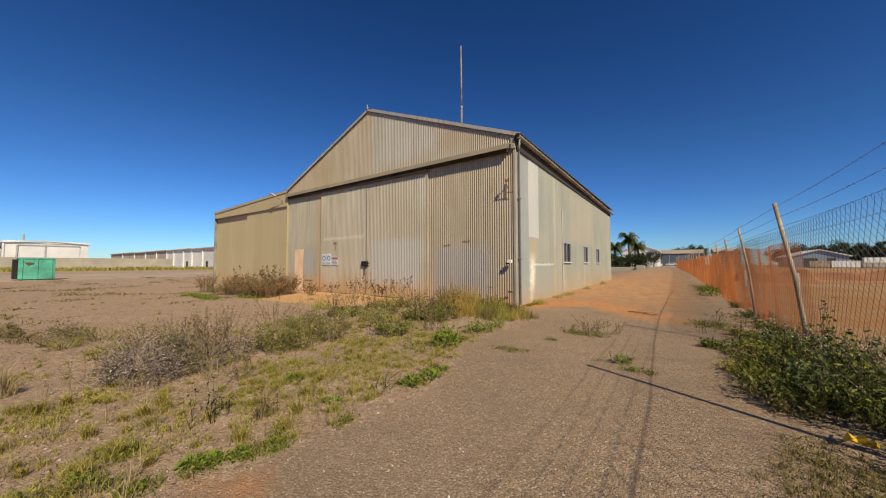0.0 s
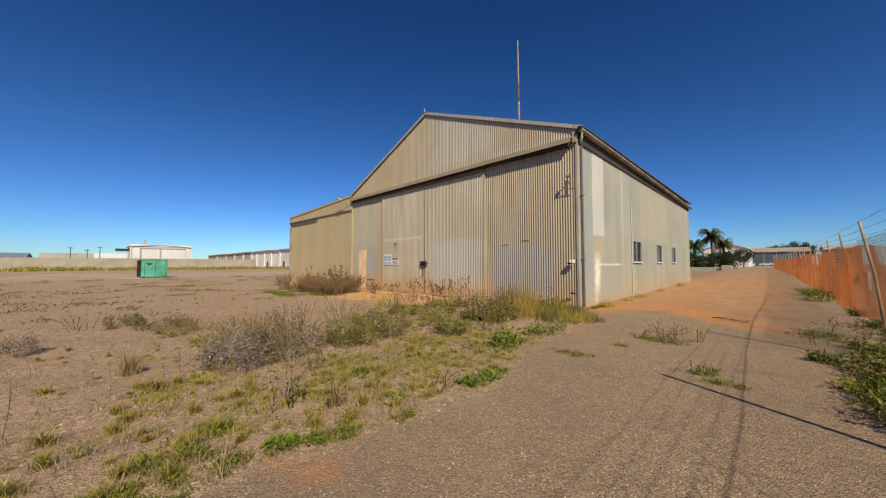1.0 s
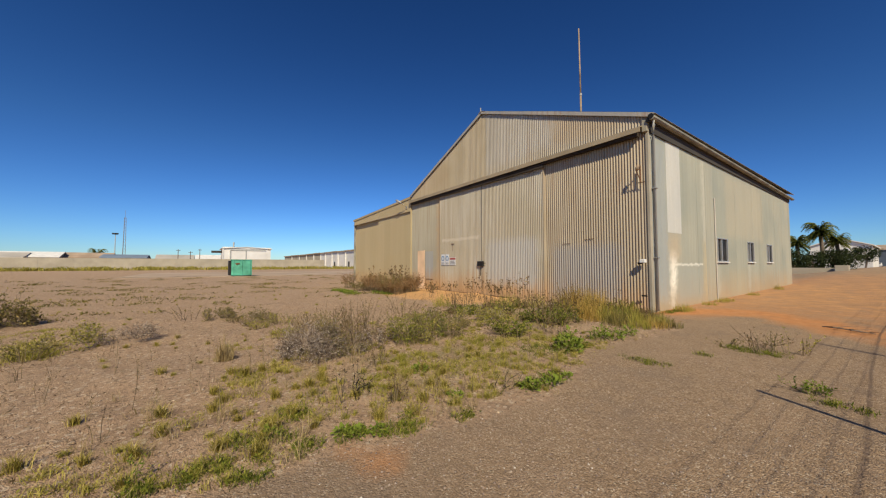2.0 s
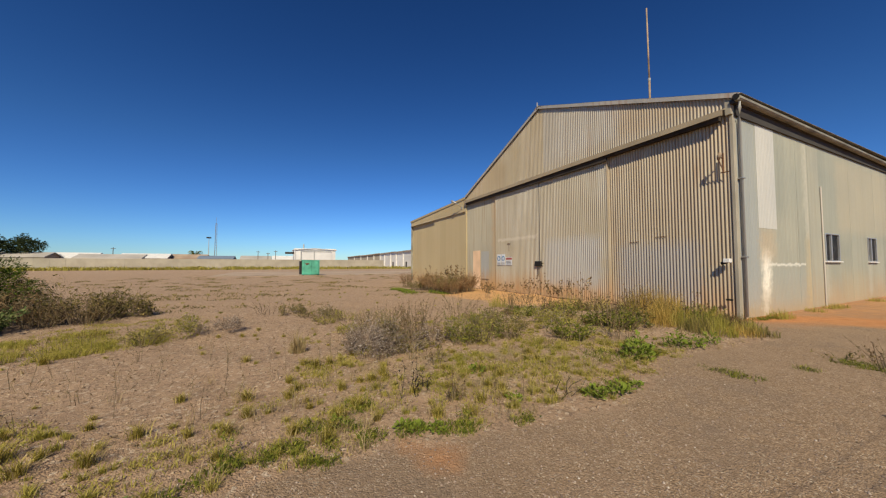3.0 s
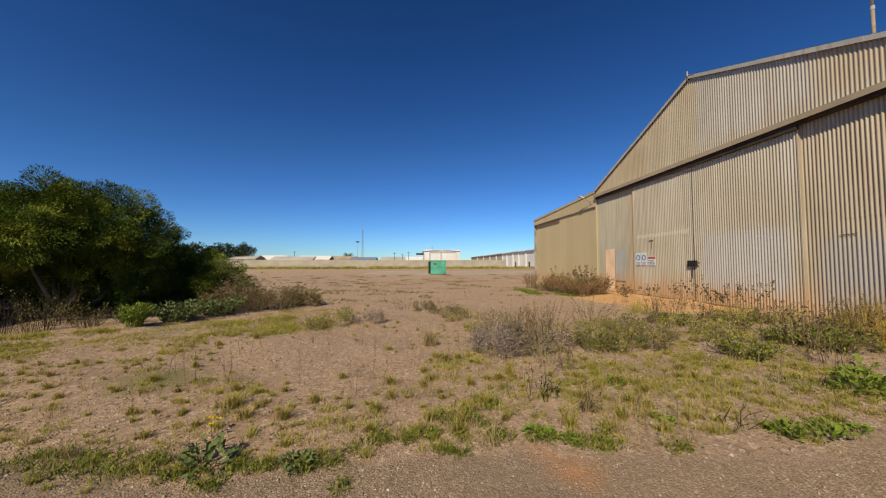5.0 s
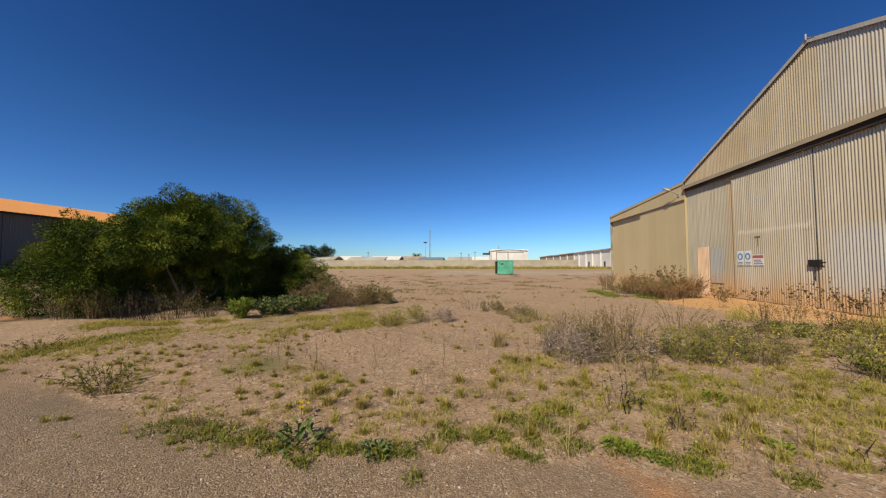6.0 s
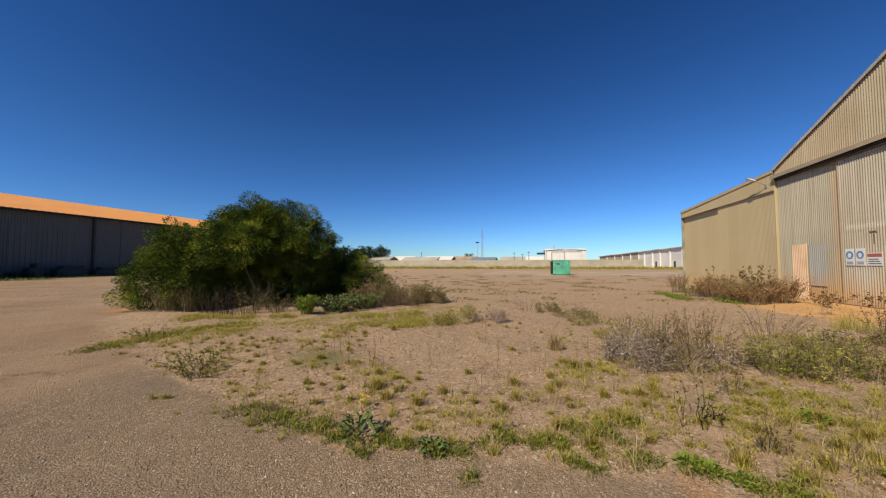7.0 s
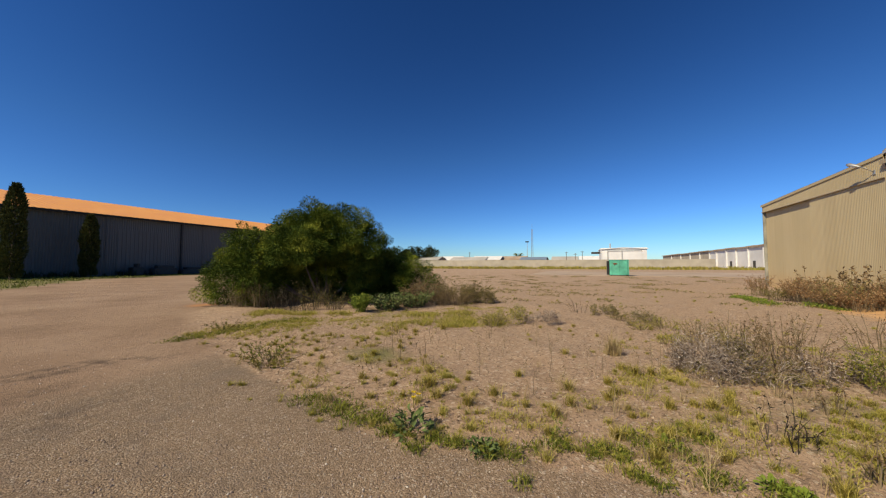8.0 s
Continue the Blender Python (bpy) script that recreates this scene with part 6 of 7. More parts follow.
    for x, y in np.concatenate([scatter(rng, 60, -5.6, -5.2, 2.6, 1.1, -0.6), scatter(rng, 40, -7.6, -2.6, 1.6, 1.2), scatter(rng, 40, -4.4, -5.6, 1.2, 0.8), scatter(rng, 30, -3.2, 3.6, 0.8, 1.5)]):
        if x < float(edge_of_road(y)):
            mat_of_leaves(s, rng, x, y, rng.uniform(0.12, 0.4), rng.uniform(0.12, 0.35), int(rng.uniform(25, 90)), 0.03, 0.045)
    for x, y, rx, ry, n in ((-6.7, -1.7, 0.35, 0.3, 420), (-6.4, -2.3, 0.4, 0.3, 420), (-6.9, -2.6, 0.5, 0.35, 460), (-6.2, -3.0, 0.4, 0.3, 300), (-7.3, -1.9, 0.35, 0.35, 360), (-7.0, -3.4, 0.5, 0.4, 420), (-6.0, -2.5, 0.25, 0.2, 160), (-5.6, -3.4, 0.4, 0.3, 260), (-7.6, -2.8, 0.4, 0.4, 360),
                            (-6.1, -7.3, 0.3, 0.35, 420), (-6.0, -6.7, 0.25, 0.4, 460), (-6.2, -6.1, 0.25, 0.3, 380), (-6.5, -5.5, 0.25, 0.3, 260), (-5.6, -7.0, 0.3, 0.4, 260)):
        mat_of_leaves(s, rng, x, y, rx, ry, n, 0.035, 0.09)
    solo("yellow_ground_cover", s, M_GRASS, (-5.6, -4, 0), "short yellow-green growth spread over the soil", "ground cover", kind="stuff")

    # the belt of weeds before the hangar doors
    belt = np.concatenate([scatter(rng, 19, -5.0, 7.4, 1.5, 1.2), scatter(rng, 10, -5.6, 6.0, 1.7, 1.1, 0.25), scatter(rng, 5, -7.0, 5.6, 1.2, 0.6), scatter(rng, 6, -4.3, 5.2, 0.8, 1.2)])
    belt = [(x, y) for x, y in belt if x < float(edge_of_road(y)) - 0.15 and y < FY - 0.25]
    for i, (x, y) in enumerate(belt):
        pick = i % 5
        tall = rng.uniform(0.26, 0.5)
        if pick == 0:
            weed("brown_weed", "upright brown seeding weed before the hangar doors", "weed", x, y, tall * 1.25, 0.3, 30, 0.035, 12, M_STEM, M_SHRUB_BROWN, 400 + i, "weeds before the doors")
        elif pick == 3:
            weed("stalky_weed", "tall thin dark stalky weed before the hangar doors", "weed", x, y, tall * 1.5, 0.3, 10, 0.045, 10, M_STEM, M_SHRUB_BROWN, 400 + i, "stalky weeds", leaf_from=0.45, leaf_w=0.5)
        elif pick == 1:
            tall_grass(x, y, tall, 0.3, 210, M_GRASS if i % 3 else M_STRAW, 400 + i, "tall yellow-green grass clump before the hangar doors", "weeds before the doors")
        elif pick == 2:
            domed("olive_weed", "olive-green bushy weed before the hangar doors", "weed", x, y, tall * 0.75, 0.32, 500, 0.035, 1300, M_SHRUB_DRY if i % 2 else M_STEM, M_OLIVE if i % 2 else M_SHRUB_BROWN, 400 + i, "weeds before the doors")
        else:
            weed("green_weed", "leafy green weed before the hangar doors", "weed", x, y, tall * 0.7, 0.35, 90, 0.05, 12, M_STEM, M_WEED, 400 + i, "weeds before the doors", leaf_from=0.1)
    for i, (x, y, hgt) in enumerate(((-4.03, 6.57, 0.5), (-3.53, 6.92, 0.5), (-3.34, 7.28, 0.42), (-2.95, 7.1, 0.32), (-2.85, 7.35, 0.3), (-3.6, 7.5, 0.55), (-4.2, 7.2, 0.6), (-4.6, 7.7, 0.75), (-3.1, 7.6, 0.35), (-3.9, 8.0, 0.6), (-3.5, 8.2, 0.4), (-3.8, 6.9, 0.62), (-4.25, 6.75, 0.6), (-3.45, 6.6, 0.45), (-3.15, 6.75, 0.4), (-4.6, 7.0, 0.62))):
        tall_grass(x, y, hgt * 0.85, 0.26, 260, (M_AMBER, M_OLIVE, M_GRASS)[i % 3], 460 + i, "amber and olive grass clump by the hangar's corner", "weeds before the doors")
    for i, (x, y, hgt) in enumerate(((-5.0, 8.2, 0.95), (-4.7, 8.0, 0.8), (-5.4, 8.3, 0.9), (-6.6, 7.0, 0.5), (-4.3, 7.4, 0.6))):
        tall_grass(x, y, hgt, 0.4, 380, M_AMBER if i in (0, 1, 2, 4) else M_GRASS, 480 + i, "tall yellow-orange grass clump before the hangar doors", "weeds before the doors")
    for i, (x, y, hgt) in enumerate(((-9.3, 7.9, 0.75), (-8.7, 8.0, 0.85), (-7.4, 7.6, 0.9), (-6.9, 7.7, 0.95), (-7.9, 7.7, 0.6), (-10.5, 7.9, 0.55), (-11.3, 7.7, 0.5), (-12.1, 7.9, 0.5), (-10.0, 6.6, 0.5))):
        weed("stalky_weed", "tall thin dark stalky weed before the hangar doors", "weed", x, y, hgt, 0.28, 12, 0.07, 9, M_STEM, M_SHRUB_BROWN, 500 + i, "stalky weeds", leaf_from=0.55, leaf_w=0.5)
    # growth before the annex
    for i, (x, y) in enumerate(np.concatenate([scatter(rng, 17, -14.3, 6.5, 2.3, 1.0, 0.2), scatter(rng, 5, -13.0, 7.3, 0.5, 0.5)])):
        weed("brown_shrub", "brown dry weed clump before the annex", "shrub", x, y, rng.uniform(0.45, 0.85), 0.42, 80, 0.05, 16, M_STEM, M_RUSTWEED if i % 3 else M_OLIVE, 540 + i, "weeds before the annex")
    for i, (x, y) in enumerate(((-13.2, 7.3), (-13.8, 7.2), (-14.6, 7.6), (-15.4, 7.2), (-12.8, 6.8), (-14.9, 6.6))):
        weed("stalky_weed", "tall thin dark stalky weed before the annex", "weed", x, y, rng.uniform(1.0, 1.35), 0.3, 9, 0.09, 11, M_STEM, M_SHRUB_BROWN, 570 + i, "stalky weeds", leaf_from=0.6, leaf_w=0.5)
    s = Shape()
    for x, y in ((-13.6, 5.0), (-14.8, 5.0), (-12.7, 6.0)):
        mat_of_leaves(s, rng, x, y, 0.8, 0.35, 700, 0.06, 0.1)
    solo("annex_ground_cover", s, M_LUSH, (-16, 5, 0), "bright green ground cover before the annex", "ground cover", kind="stuff")

    # verge under the fence
    for i, (x, y, hgt, rad) in enumerate(((0.8, 4.1, 0.3, 0.3), (1.05, 4.3, 0.46, 0.34), (1.25, 3.9, 0.5, 0.36), (1.5, 4.4, 0.6, 0.4), (0.85, 4.8, 0.26, 0.28), (1.2, 5.0, 0.5, 0.34), (1.5, 5.3, 0.5, 0.4), (0.72, 5.3, 0.14, 0.25),
                                          (1.05, 5.8, 0.26, 0.28), (1.3, 6.1, 0.36, 0.3), (0.8, 6.5, 0.12, 0.22), (1.2, 6.8, 0.26, 0.28), (1.35, 7.7, 0.22, 0.26), (1.35, 8.8, 0.18, 0.24), (1.3, 3.2, 0.45, 0.36), (1.6, 3.6, 0.55, 0.4),
                                          (1.35, 10.2, 0.16, 0.25), (1.3, 12.2, 0.16, 0.25), (1.05, 18.1, 0.3, 0.6), (0.36, 6.3, 0.12, 0.16))):
        mat = (M_VERGE, M_PALE_WEED, M_VERGE, M_WEED, M_VERGE)[i % 5]
        weed("verge_weed", "leafy green weed under the fence", "weed", x, y, hgt, rad, int(62 * rad / 0.3), 0.05, 14, M_STEM, mat, 600 + i, "verge weeds", leaf_from=0.15, leaf_w=0.36, thick=0.003)
        if i % 2 == 0:
            domed("verge_weed", "small-leaved dark weed under the fence", "weed", x + 0.15, y + 0.25, hgt * 0.7, rad * 0.9, 240, 0.024, 900, M_STEM, M_VERGE, 660 + i, "verge weeds", 0.003)
    for i, (x, y, hgt, rad) in enumerate(((0.62, 4.3, 0.16, 0.24), (0.6, 4.75, 0.2, 0.2), (0.55, 5.1, 0.12, 0.22), (0.7, 5.6, 0.2, 0.22), (0.6, 6.0, 0.12, 0.2), (0.85, 6.2, 0.22, 0.22), (0.72, 3.95, 0.14, 0.18), (0.95, 7.1, 0.2, 0.25), (0.8, 7.6, 0.14, 0.2))):
        weed("verge_weed", "low sprawling weed at the verge's edge", "weed", x, y, hgt, rad, 40, 0.04, 14, M_STEM, (M_OLIVE, M_WEED, M_GRASS)[i % 3], 690 + i, "verge weeds", leaf_from=0.15, arch=1.2)
    for i, (x, y) in enumerate(((1.0, 4.1), (1.2, 4.6), (1.15, 5.4), (1.4, 4.2), (1.2, 6.2), (1.45, 5.0), (1.25, 3.7), (1.3, 7.2), (1.5, 4.7), (1.1, 5.0))):
        weed("seeding_weed", "thin weed with pale seed tops under the fence", "weed", x, y, 0.6 if i % 3 else 0.78, 0.3, 22, 0.018, 4, M_STEM, M_SEED, 620 + i, "verge weeds", leaf_from=0.75, leaf_w=0.7, thick=0.0025)
    for i, (x, y) in enumerate(((1.2, 4.75), (1.28, 5.6))):
        weed("stalky_weed", "tall dark seeding stalk under the fence", "weed", x, y, 0.85, 0.14, 7, 0.045, 14, M_STEM, M_VERGE, 635 + i, "stalky weeds", leaf_from=0.35, leaf_w=0.5)
    for i, (x, y) in enumerate(((0.35, 7.6), (0.7, 7.4), (1.0, 7.3), (0.6, 9.2), (-1.3, 6.2), (-1.1, 6.35), (1.45, 6.9))):
        weed("stalky_weed", "thin dark stalky weed on the road's verge", "weed", x, y, 0.34, 0.22, 9, 0.035, 7, M_STEM, M_SHRUB_BROWN, 640 + i, "stalky weeds")
    s = Shape()
    for x, y, rx, ry, n in ((0.6, 4.9, 0.25, 0.8, 500), (0.8, 6.6, 0.3, 1.0, 350), (0.75, 2.9, 0.35, 0.5, 700), (1.1, 9.5, 0.2, 2.0, 350), (0.6, 2.4, 0.3, 0.4, 400), (1.1, 2.6, 0.4, 0.5, 700)):
        mat_of_leaves(s, rng, x, y, rx, ry, n, 0.035, 0.05)
    solo("verge_ground_cover", s, M_OLIVE, (0.7, 5, 0), "low patchy green growth on the verge", "ground cover", kind="stuff")
    for i, (x, y, hgt, rad) in enumerate(((-1.36, 6.52, 0.3, 0.3), (-1.0, 6.55, 0.34, 0.2), (-0.65, 4.69, 0.14, 0.18), (-1.7, 6.35, 0.14, 0.2))):
        weed("road_weed", "ragged olive weed growing through the gravel", "weed", x, y, hgt, rad, 11, 0.035, 9, M_STEM, (M_OLIVE, M_GRASS, M_LUSH, M_OLIVE)[i], 670 + i, "road weeds", leaf_from=0.1)
    # along the side wall and the far wall
    for i, (x, y, hgt) in enumerate(((-3.5, 9.95, 0.3), (-3.5, 10.2, 0.25), (-3.52, 12.0, 0.2), (-3.52, 13.1, 0.22), (-3.5, 13.6, 0.18), (-3.5, 16.5, 0.2), (-3.5, 20.5, 0.3))):
        tall_grass(x, y, hgt, 0.2, 160, M_GRASS, 660 + i, "green grass clump at the foot of the side wall", "side wall grass")
    s = Shape()
    spots = [(x, y, z) for x, y, z in zip(rng.uniform(-98, -90, 500), rng.uniform(-75, 60, 500), rng.uniform(0.6, 1.3, 500))]
    tuft_mass(rng, s, spots, 40, 0.75, 0.9, 0.12, 0.6)
    solo("far_grass", s, M_GRASS, (-95, 0, 0), "rough green grass along the far boundary wall", "grass", kind="stuff")
    s = Shape()
    for x, y in np.concatenate([scatter(rng, 70, -17, 0, 7, 9), scatter(rng, 90, -30, 2, 12, 14)]):
        if y < 8 or x < -25:
            mat_of_leaves(s, rng, x, y, rng.uniform(0.12, 0.5), rng.uniform(0.25, 0.9), int(rng.uniform(40, 110)), 0.07, 0.06)
    solo("yard_weeds", s, M_OLIVE, (-22, 0, 0), "scattered low dark weeds on the bare yard", "weeds", kind="stuff")
    for i, (x, y, w) in enumerate(((-0.85, 9.5, 0.24), (-0.62, 9.35, 0.16))):
        s = Shape().tube([(x - w, y + 0.1, 0.03), (x - 0.1, y - 0.03, 0.05), (x + w, y + 0.03, 0.02)], [0.008, 0.016, 0.006], 5)
        s.tube([(x - 0.05, y, 0.05), (x + 0.12, y + 0.16, 0.08)], [0.009, 0.004], 4).tube([(x + 0.1, y, 0.04), (x + 0.2, y - 0.12, 0.07)], [0.008, 0.003], 4)
        solo("fallen_branch", s, M_BARK, (x, y, gz(x, y)), "small dry fallen branch on the orange earth", "branch", "fallen branches")
    # loose stones
    n = 16000
    r = 0.9 + 7 * rng.uniform(0, 1, n) ** 1.6
    a = rng.uniform(radians(10), radians(178), n)
    xy = np.column_stack([-r * np.sin(a), r * np.cos(a)])
    keep = (xy[:, 0] > edge_of_road(xy[:, 1]) - rng.uniform(0, 2.5, n) ** 2 * 0.4) & (xy[:, 0] < 1.2)
    xy = xy[keep]
    n = len(xy)
    size = 0.0035 + 0.0075 * rng.uniform(0, 1, n) ** 3
    p = on_ground(xy, 0.001)
    o = np.array([[1, 0, 0], [0, 1, 0], [-1, 0, 0], [0, -1, 0], [0, 0, 0.9], [0, 0, -0.6]], float)
    rot = rng.uniform(0, 6.28, n)
    cs, sn = np.cos(rot), np.sin(rot)
    oo = o[None] * rng.uniform(0.6, 1.3, (n, 6, 1)) * size[:, None, None]
    v = np.stack([oo[..., 0] * cs[:, None] - oo[..., 1] * sn[:, None], oo[..., 0] * sn[:, None] + oo[..., 1] * cs[:, None], oo[..., 2]], -1) + p[:, None]
    tri = np.array([[0, 1, 4], [1, 2, 4], [2, 3, 4], [3, 0, 4], [1, 0, 5], [2, 1, 5], [3, 2, 5], [0, 3, 5]])
    f = ((np.arange(n) * 6)[:, None, None] + tri[None]).reshape(-1, 3)
    crumbs_xy = np.column_stack([-rng.uniform(0, 1, 30000) ** 1.3 * 9.5 - 1.9, rng.uniform(-7.5, 8.5, 30000)])
    crumbs_xy = crumbs_xy[crumbs_xy[:, 0] < edge_of_road(crumbs_xy[:, 1])]
    m = len(crumbs_xy)
    cs_size = 0.004 + 0.012 * rng.uniform(0, 1, m) ** 3
    q = on_ground(crumbs_xy, 0.001)
    oc = o[None] * rng.uniform(0.5, 1.4, (m, 6, 1)) * cs_size[:, None, None]
    solo("soil_crumbs", Shape().mass((oc + q[:, None]).reshape(-1, 3), ((np.arange(m) * 6)[:, None, None] + tri[None]).reshape(-1, 3)), M_CRUMB, (-5, 0, 0), "small clods and stones on the sandy soil", "clods", kind="stuff")
    litter = np.column_stack([-rng.uniform(0, 1, 9000) ** 1.2 * 8 - 1.9, rng.uniform(-7, 8.5, 9000)])
    litter = litter[litter[:, 0] < edge_of_road(litter[:, 1])]
    m = len(litter)
    along = np.column_stack([rng.normal(size=(m, 2)), rng.uniform(-0.1, 0.25, m)])
    L = rng.uniform(0.02, 0.07, m)
    solo("plant_litter", Shape().mass(*leaves(rng, on_ground(litter, 0.006), along, L, np.full(m, 0.006))), M_LITTER, (-5, 0, 0), "dry broken stalks and leaf litter on the soil", "litter", kind="stuff")
    solo("loose_road_stones", Shape().mass(v.reshape(-1, 3), f), M_PEBBLE, (0, 0, 0), "loose pale and dark road chips", "gravel", kind="stuff")


plant_all()


# ---- orange-roofed shed across the yard ----
def build_orange_shed():
    y, x0, x1, eave, ridge, deep = -46.0, 12.0, -52.0, 6.35, 9.15, 11.0
    h = thing("long_shed", (-20, y, 0), "long grey shed with a bright orange metal roof", "shed")
    wall = part("front_wall", Shape().box(x1, x0, y - 0.3, y - 0.12, -0.2, eave - 0.1), M_GREYWALL, h, "grey cladding darkened in colour to look shaded")
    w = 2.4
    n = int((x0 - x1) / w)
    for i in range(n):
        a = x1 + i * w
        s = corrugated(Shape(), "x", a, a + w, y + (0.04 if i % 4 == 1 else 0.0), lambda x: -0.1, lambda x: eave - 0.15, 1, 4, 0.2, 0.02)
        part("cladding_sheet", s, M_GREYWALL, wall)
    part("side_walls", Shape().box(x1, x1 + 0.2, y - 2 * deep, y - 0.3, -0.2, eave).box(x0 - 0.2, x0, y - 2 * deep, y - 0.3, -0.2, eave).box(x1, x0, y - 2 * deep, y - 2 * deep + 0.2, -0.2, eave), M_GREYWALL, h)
    for name, ya, yb in (("roof_front", y + 0.5, y - deep), ("roof_rear", y - 2 * deep - 0.4, y - deep)):
        v, f = [], []
        k = int((x0 - x1 + 1) / 0.25)
        for i in range(k + 1):
            x = x1 - 0.5 + i * 0.25
            o = 0.035 * (i % 2)
            v += [(x, ya, eave + o), (x, yb, ridge + o)]
        f = [(2 * i, 2 * i + 1, 2 * i + 3, 2 * i + 2) for i in range(k)]
        part(name, Shape().add(v, f), M_ORANGE_ROOF, h, "bright orange ribbed roof sheet")
    part("gutter", Shape().box(x1 - 0.5, x0 + 0.5, y + 0.46, y + 0.62, eave - 0.2, eave - 0.02), M_BLACK, h)
    for x in (-25.5, -34.5):
        part("downpipe", Shape().box(x - 0.08, x + 0.08, y + 0.02, y + 0.2, 0, eave - 0.2, 0.02), M_DARK, h)
    for x in (-21.5,):
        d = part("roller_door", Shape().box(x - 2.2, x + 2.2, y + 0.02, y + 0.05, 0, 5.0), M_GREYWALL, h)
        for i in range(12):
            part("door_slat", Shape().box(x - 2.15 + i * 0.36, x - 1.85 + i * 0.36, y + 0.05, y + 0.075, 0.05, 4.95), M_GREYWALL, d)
    w = part("window", Shape().box(-36.6, -34.9, y + 0.03, y + 0.09, 1.7, 3.2), M_DARK, h)
    part("pane", Shape().box(-36.5, -35.0, y + 0.09, y + 0.1, 1.8, 3.1), M_GLASS, w)
    t = thing("shed_lamp", (-35, y + 0.55, eave), "dark floodlight on the shed's eaves", "lamp")
    part("lamp_head", Shape().box(-35.3, -34.7, y + 0.5, y + 0.8, eave + 0.1, eave + 0.5, 0.05), M_BLACK, t)
    part("lamp_stem", Shape().tube([(-35, y + 0.56, eave - 0.05), (-35, y + 0.62, eave + 0.3)], 0.06, 6), M_BLACK, t)
    # clutter at the foot of the wall
    for i, (x, wd, hg) in enumerate(((-23.2, 2.4, 1.1), (-26.4, 2.8, 0.9), (-20.6, 1.0, 1.3))):
        s = Shape()
        s.box(x - wd / 2, x + wd / 2, y + 0.6, y + 1.6, 0, hg * 0.7, 0.08).box(x - wd / 2 + 0.3, x + wd / 2 - 0.4, y + 0.7, y + 1.5, hg * 0.7, hg, 0.06)
        solo("stacked_crate", s, M_DARK, (x, y + 1.1, 0), "dark crates stacked against the shaded shed wall", "crate", "crates by the shed")


build_orange_shed()


def build_cypress(x, y, height, radius, seed):
    rng = np.random.default_rng(seed)
    t = thing("cypress", (x, y, 0), "narrow dark green cypress before the shaded shed", "tree", "cypresses")
    part("trunk", Shape().tube([(x, y, -0.1), (x, y, height * 0.9)], [0.14, 0.03], 7), M_BARK, t)
    s = Shape()
    n = 7000
    u = rng.uniform(0.02, 1, n)
    prof = radius * np.minimum(1, (1.02 - u) * 3.2) ** 0.6 * (0.93 + 0.07 * np.sin(u * 23 + 1)) * np.minimum(1, 0.75 + u)
    a = rng.uniform(0, 2 * np.pi, n)
    r = prof * rng.uniform(0.75, 1.05, n) * (1 + 0.15 * np.sin(3 * a + u * 14))
    p = np.column_stack([x + r * np.cos(a), y + r * np.sin(a), u * height])
    L = rng.uniform(0.14, 0.3, n)
    s.mass(*leaves(rng, p, np.column_stack([np.cos(a) * 0.5, np.sin(a) * 0.5, np.full(n, 1.0)]) + rng.normal(0, 0.3, (n, 3)), L, L * 0.4))
    part("crown", s, M_CYPRESS, t)


build_cypress(-16.45, -44.0, 5.9, 0.62, 1)
build_cypress(-11.1, -41.5, 7.55, 0.62, 2)
s = Shape()
rng = np.random.default_rng(8)
spots = [(x, y) for x, y in zip(rng.uniform(-40, 8, 2600), rng.uniform(-45, -20, 2600)) if y < float(edge_of_lawn(x)) - 0.3]
tuft_mass(rng, s, [(x, y, rng.uniform(0.5, 1.2)) for x, y in spots], 16, 0.17, 0.4, 0.03, 0.7)
solo("lawn_strip", s, M_LAWN, (-16, -42, 0), "rough mown green lawn before the shaded shed", "grass", kind="stuff")
s = Shape()
tuft_mass(rng, s, [(x, -45.0 + rng.uniform(-0.4, 0.4), rng.uniform(0.5, 1.3)) for x in rng.uniform(-38, 6, 150)], 26, 0.6, 0.35, 0.06, 0.5)
solo("wall_foot_growth", s, M_FAR_TREE, (-16, -45, 0), "dark weeds along the foot of the shaded shed", "weeds", kind="stuff")


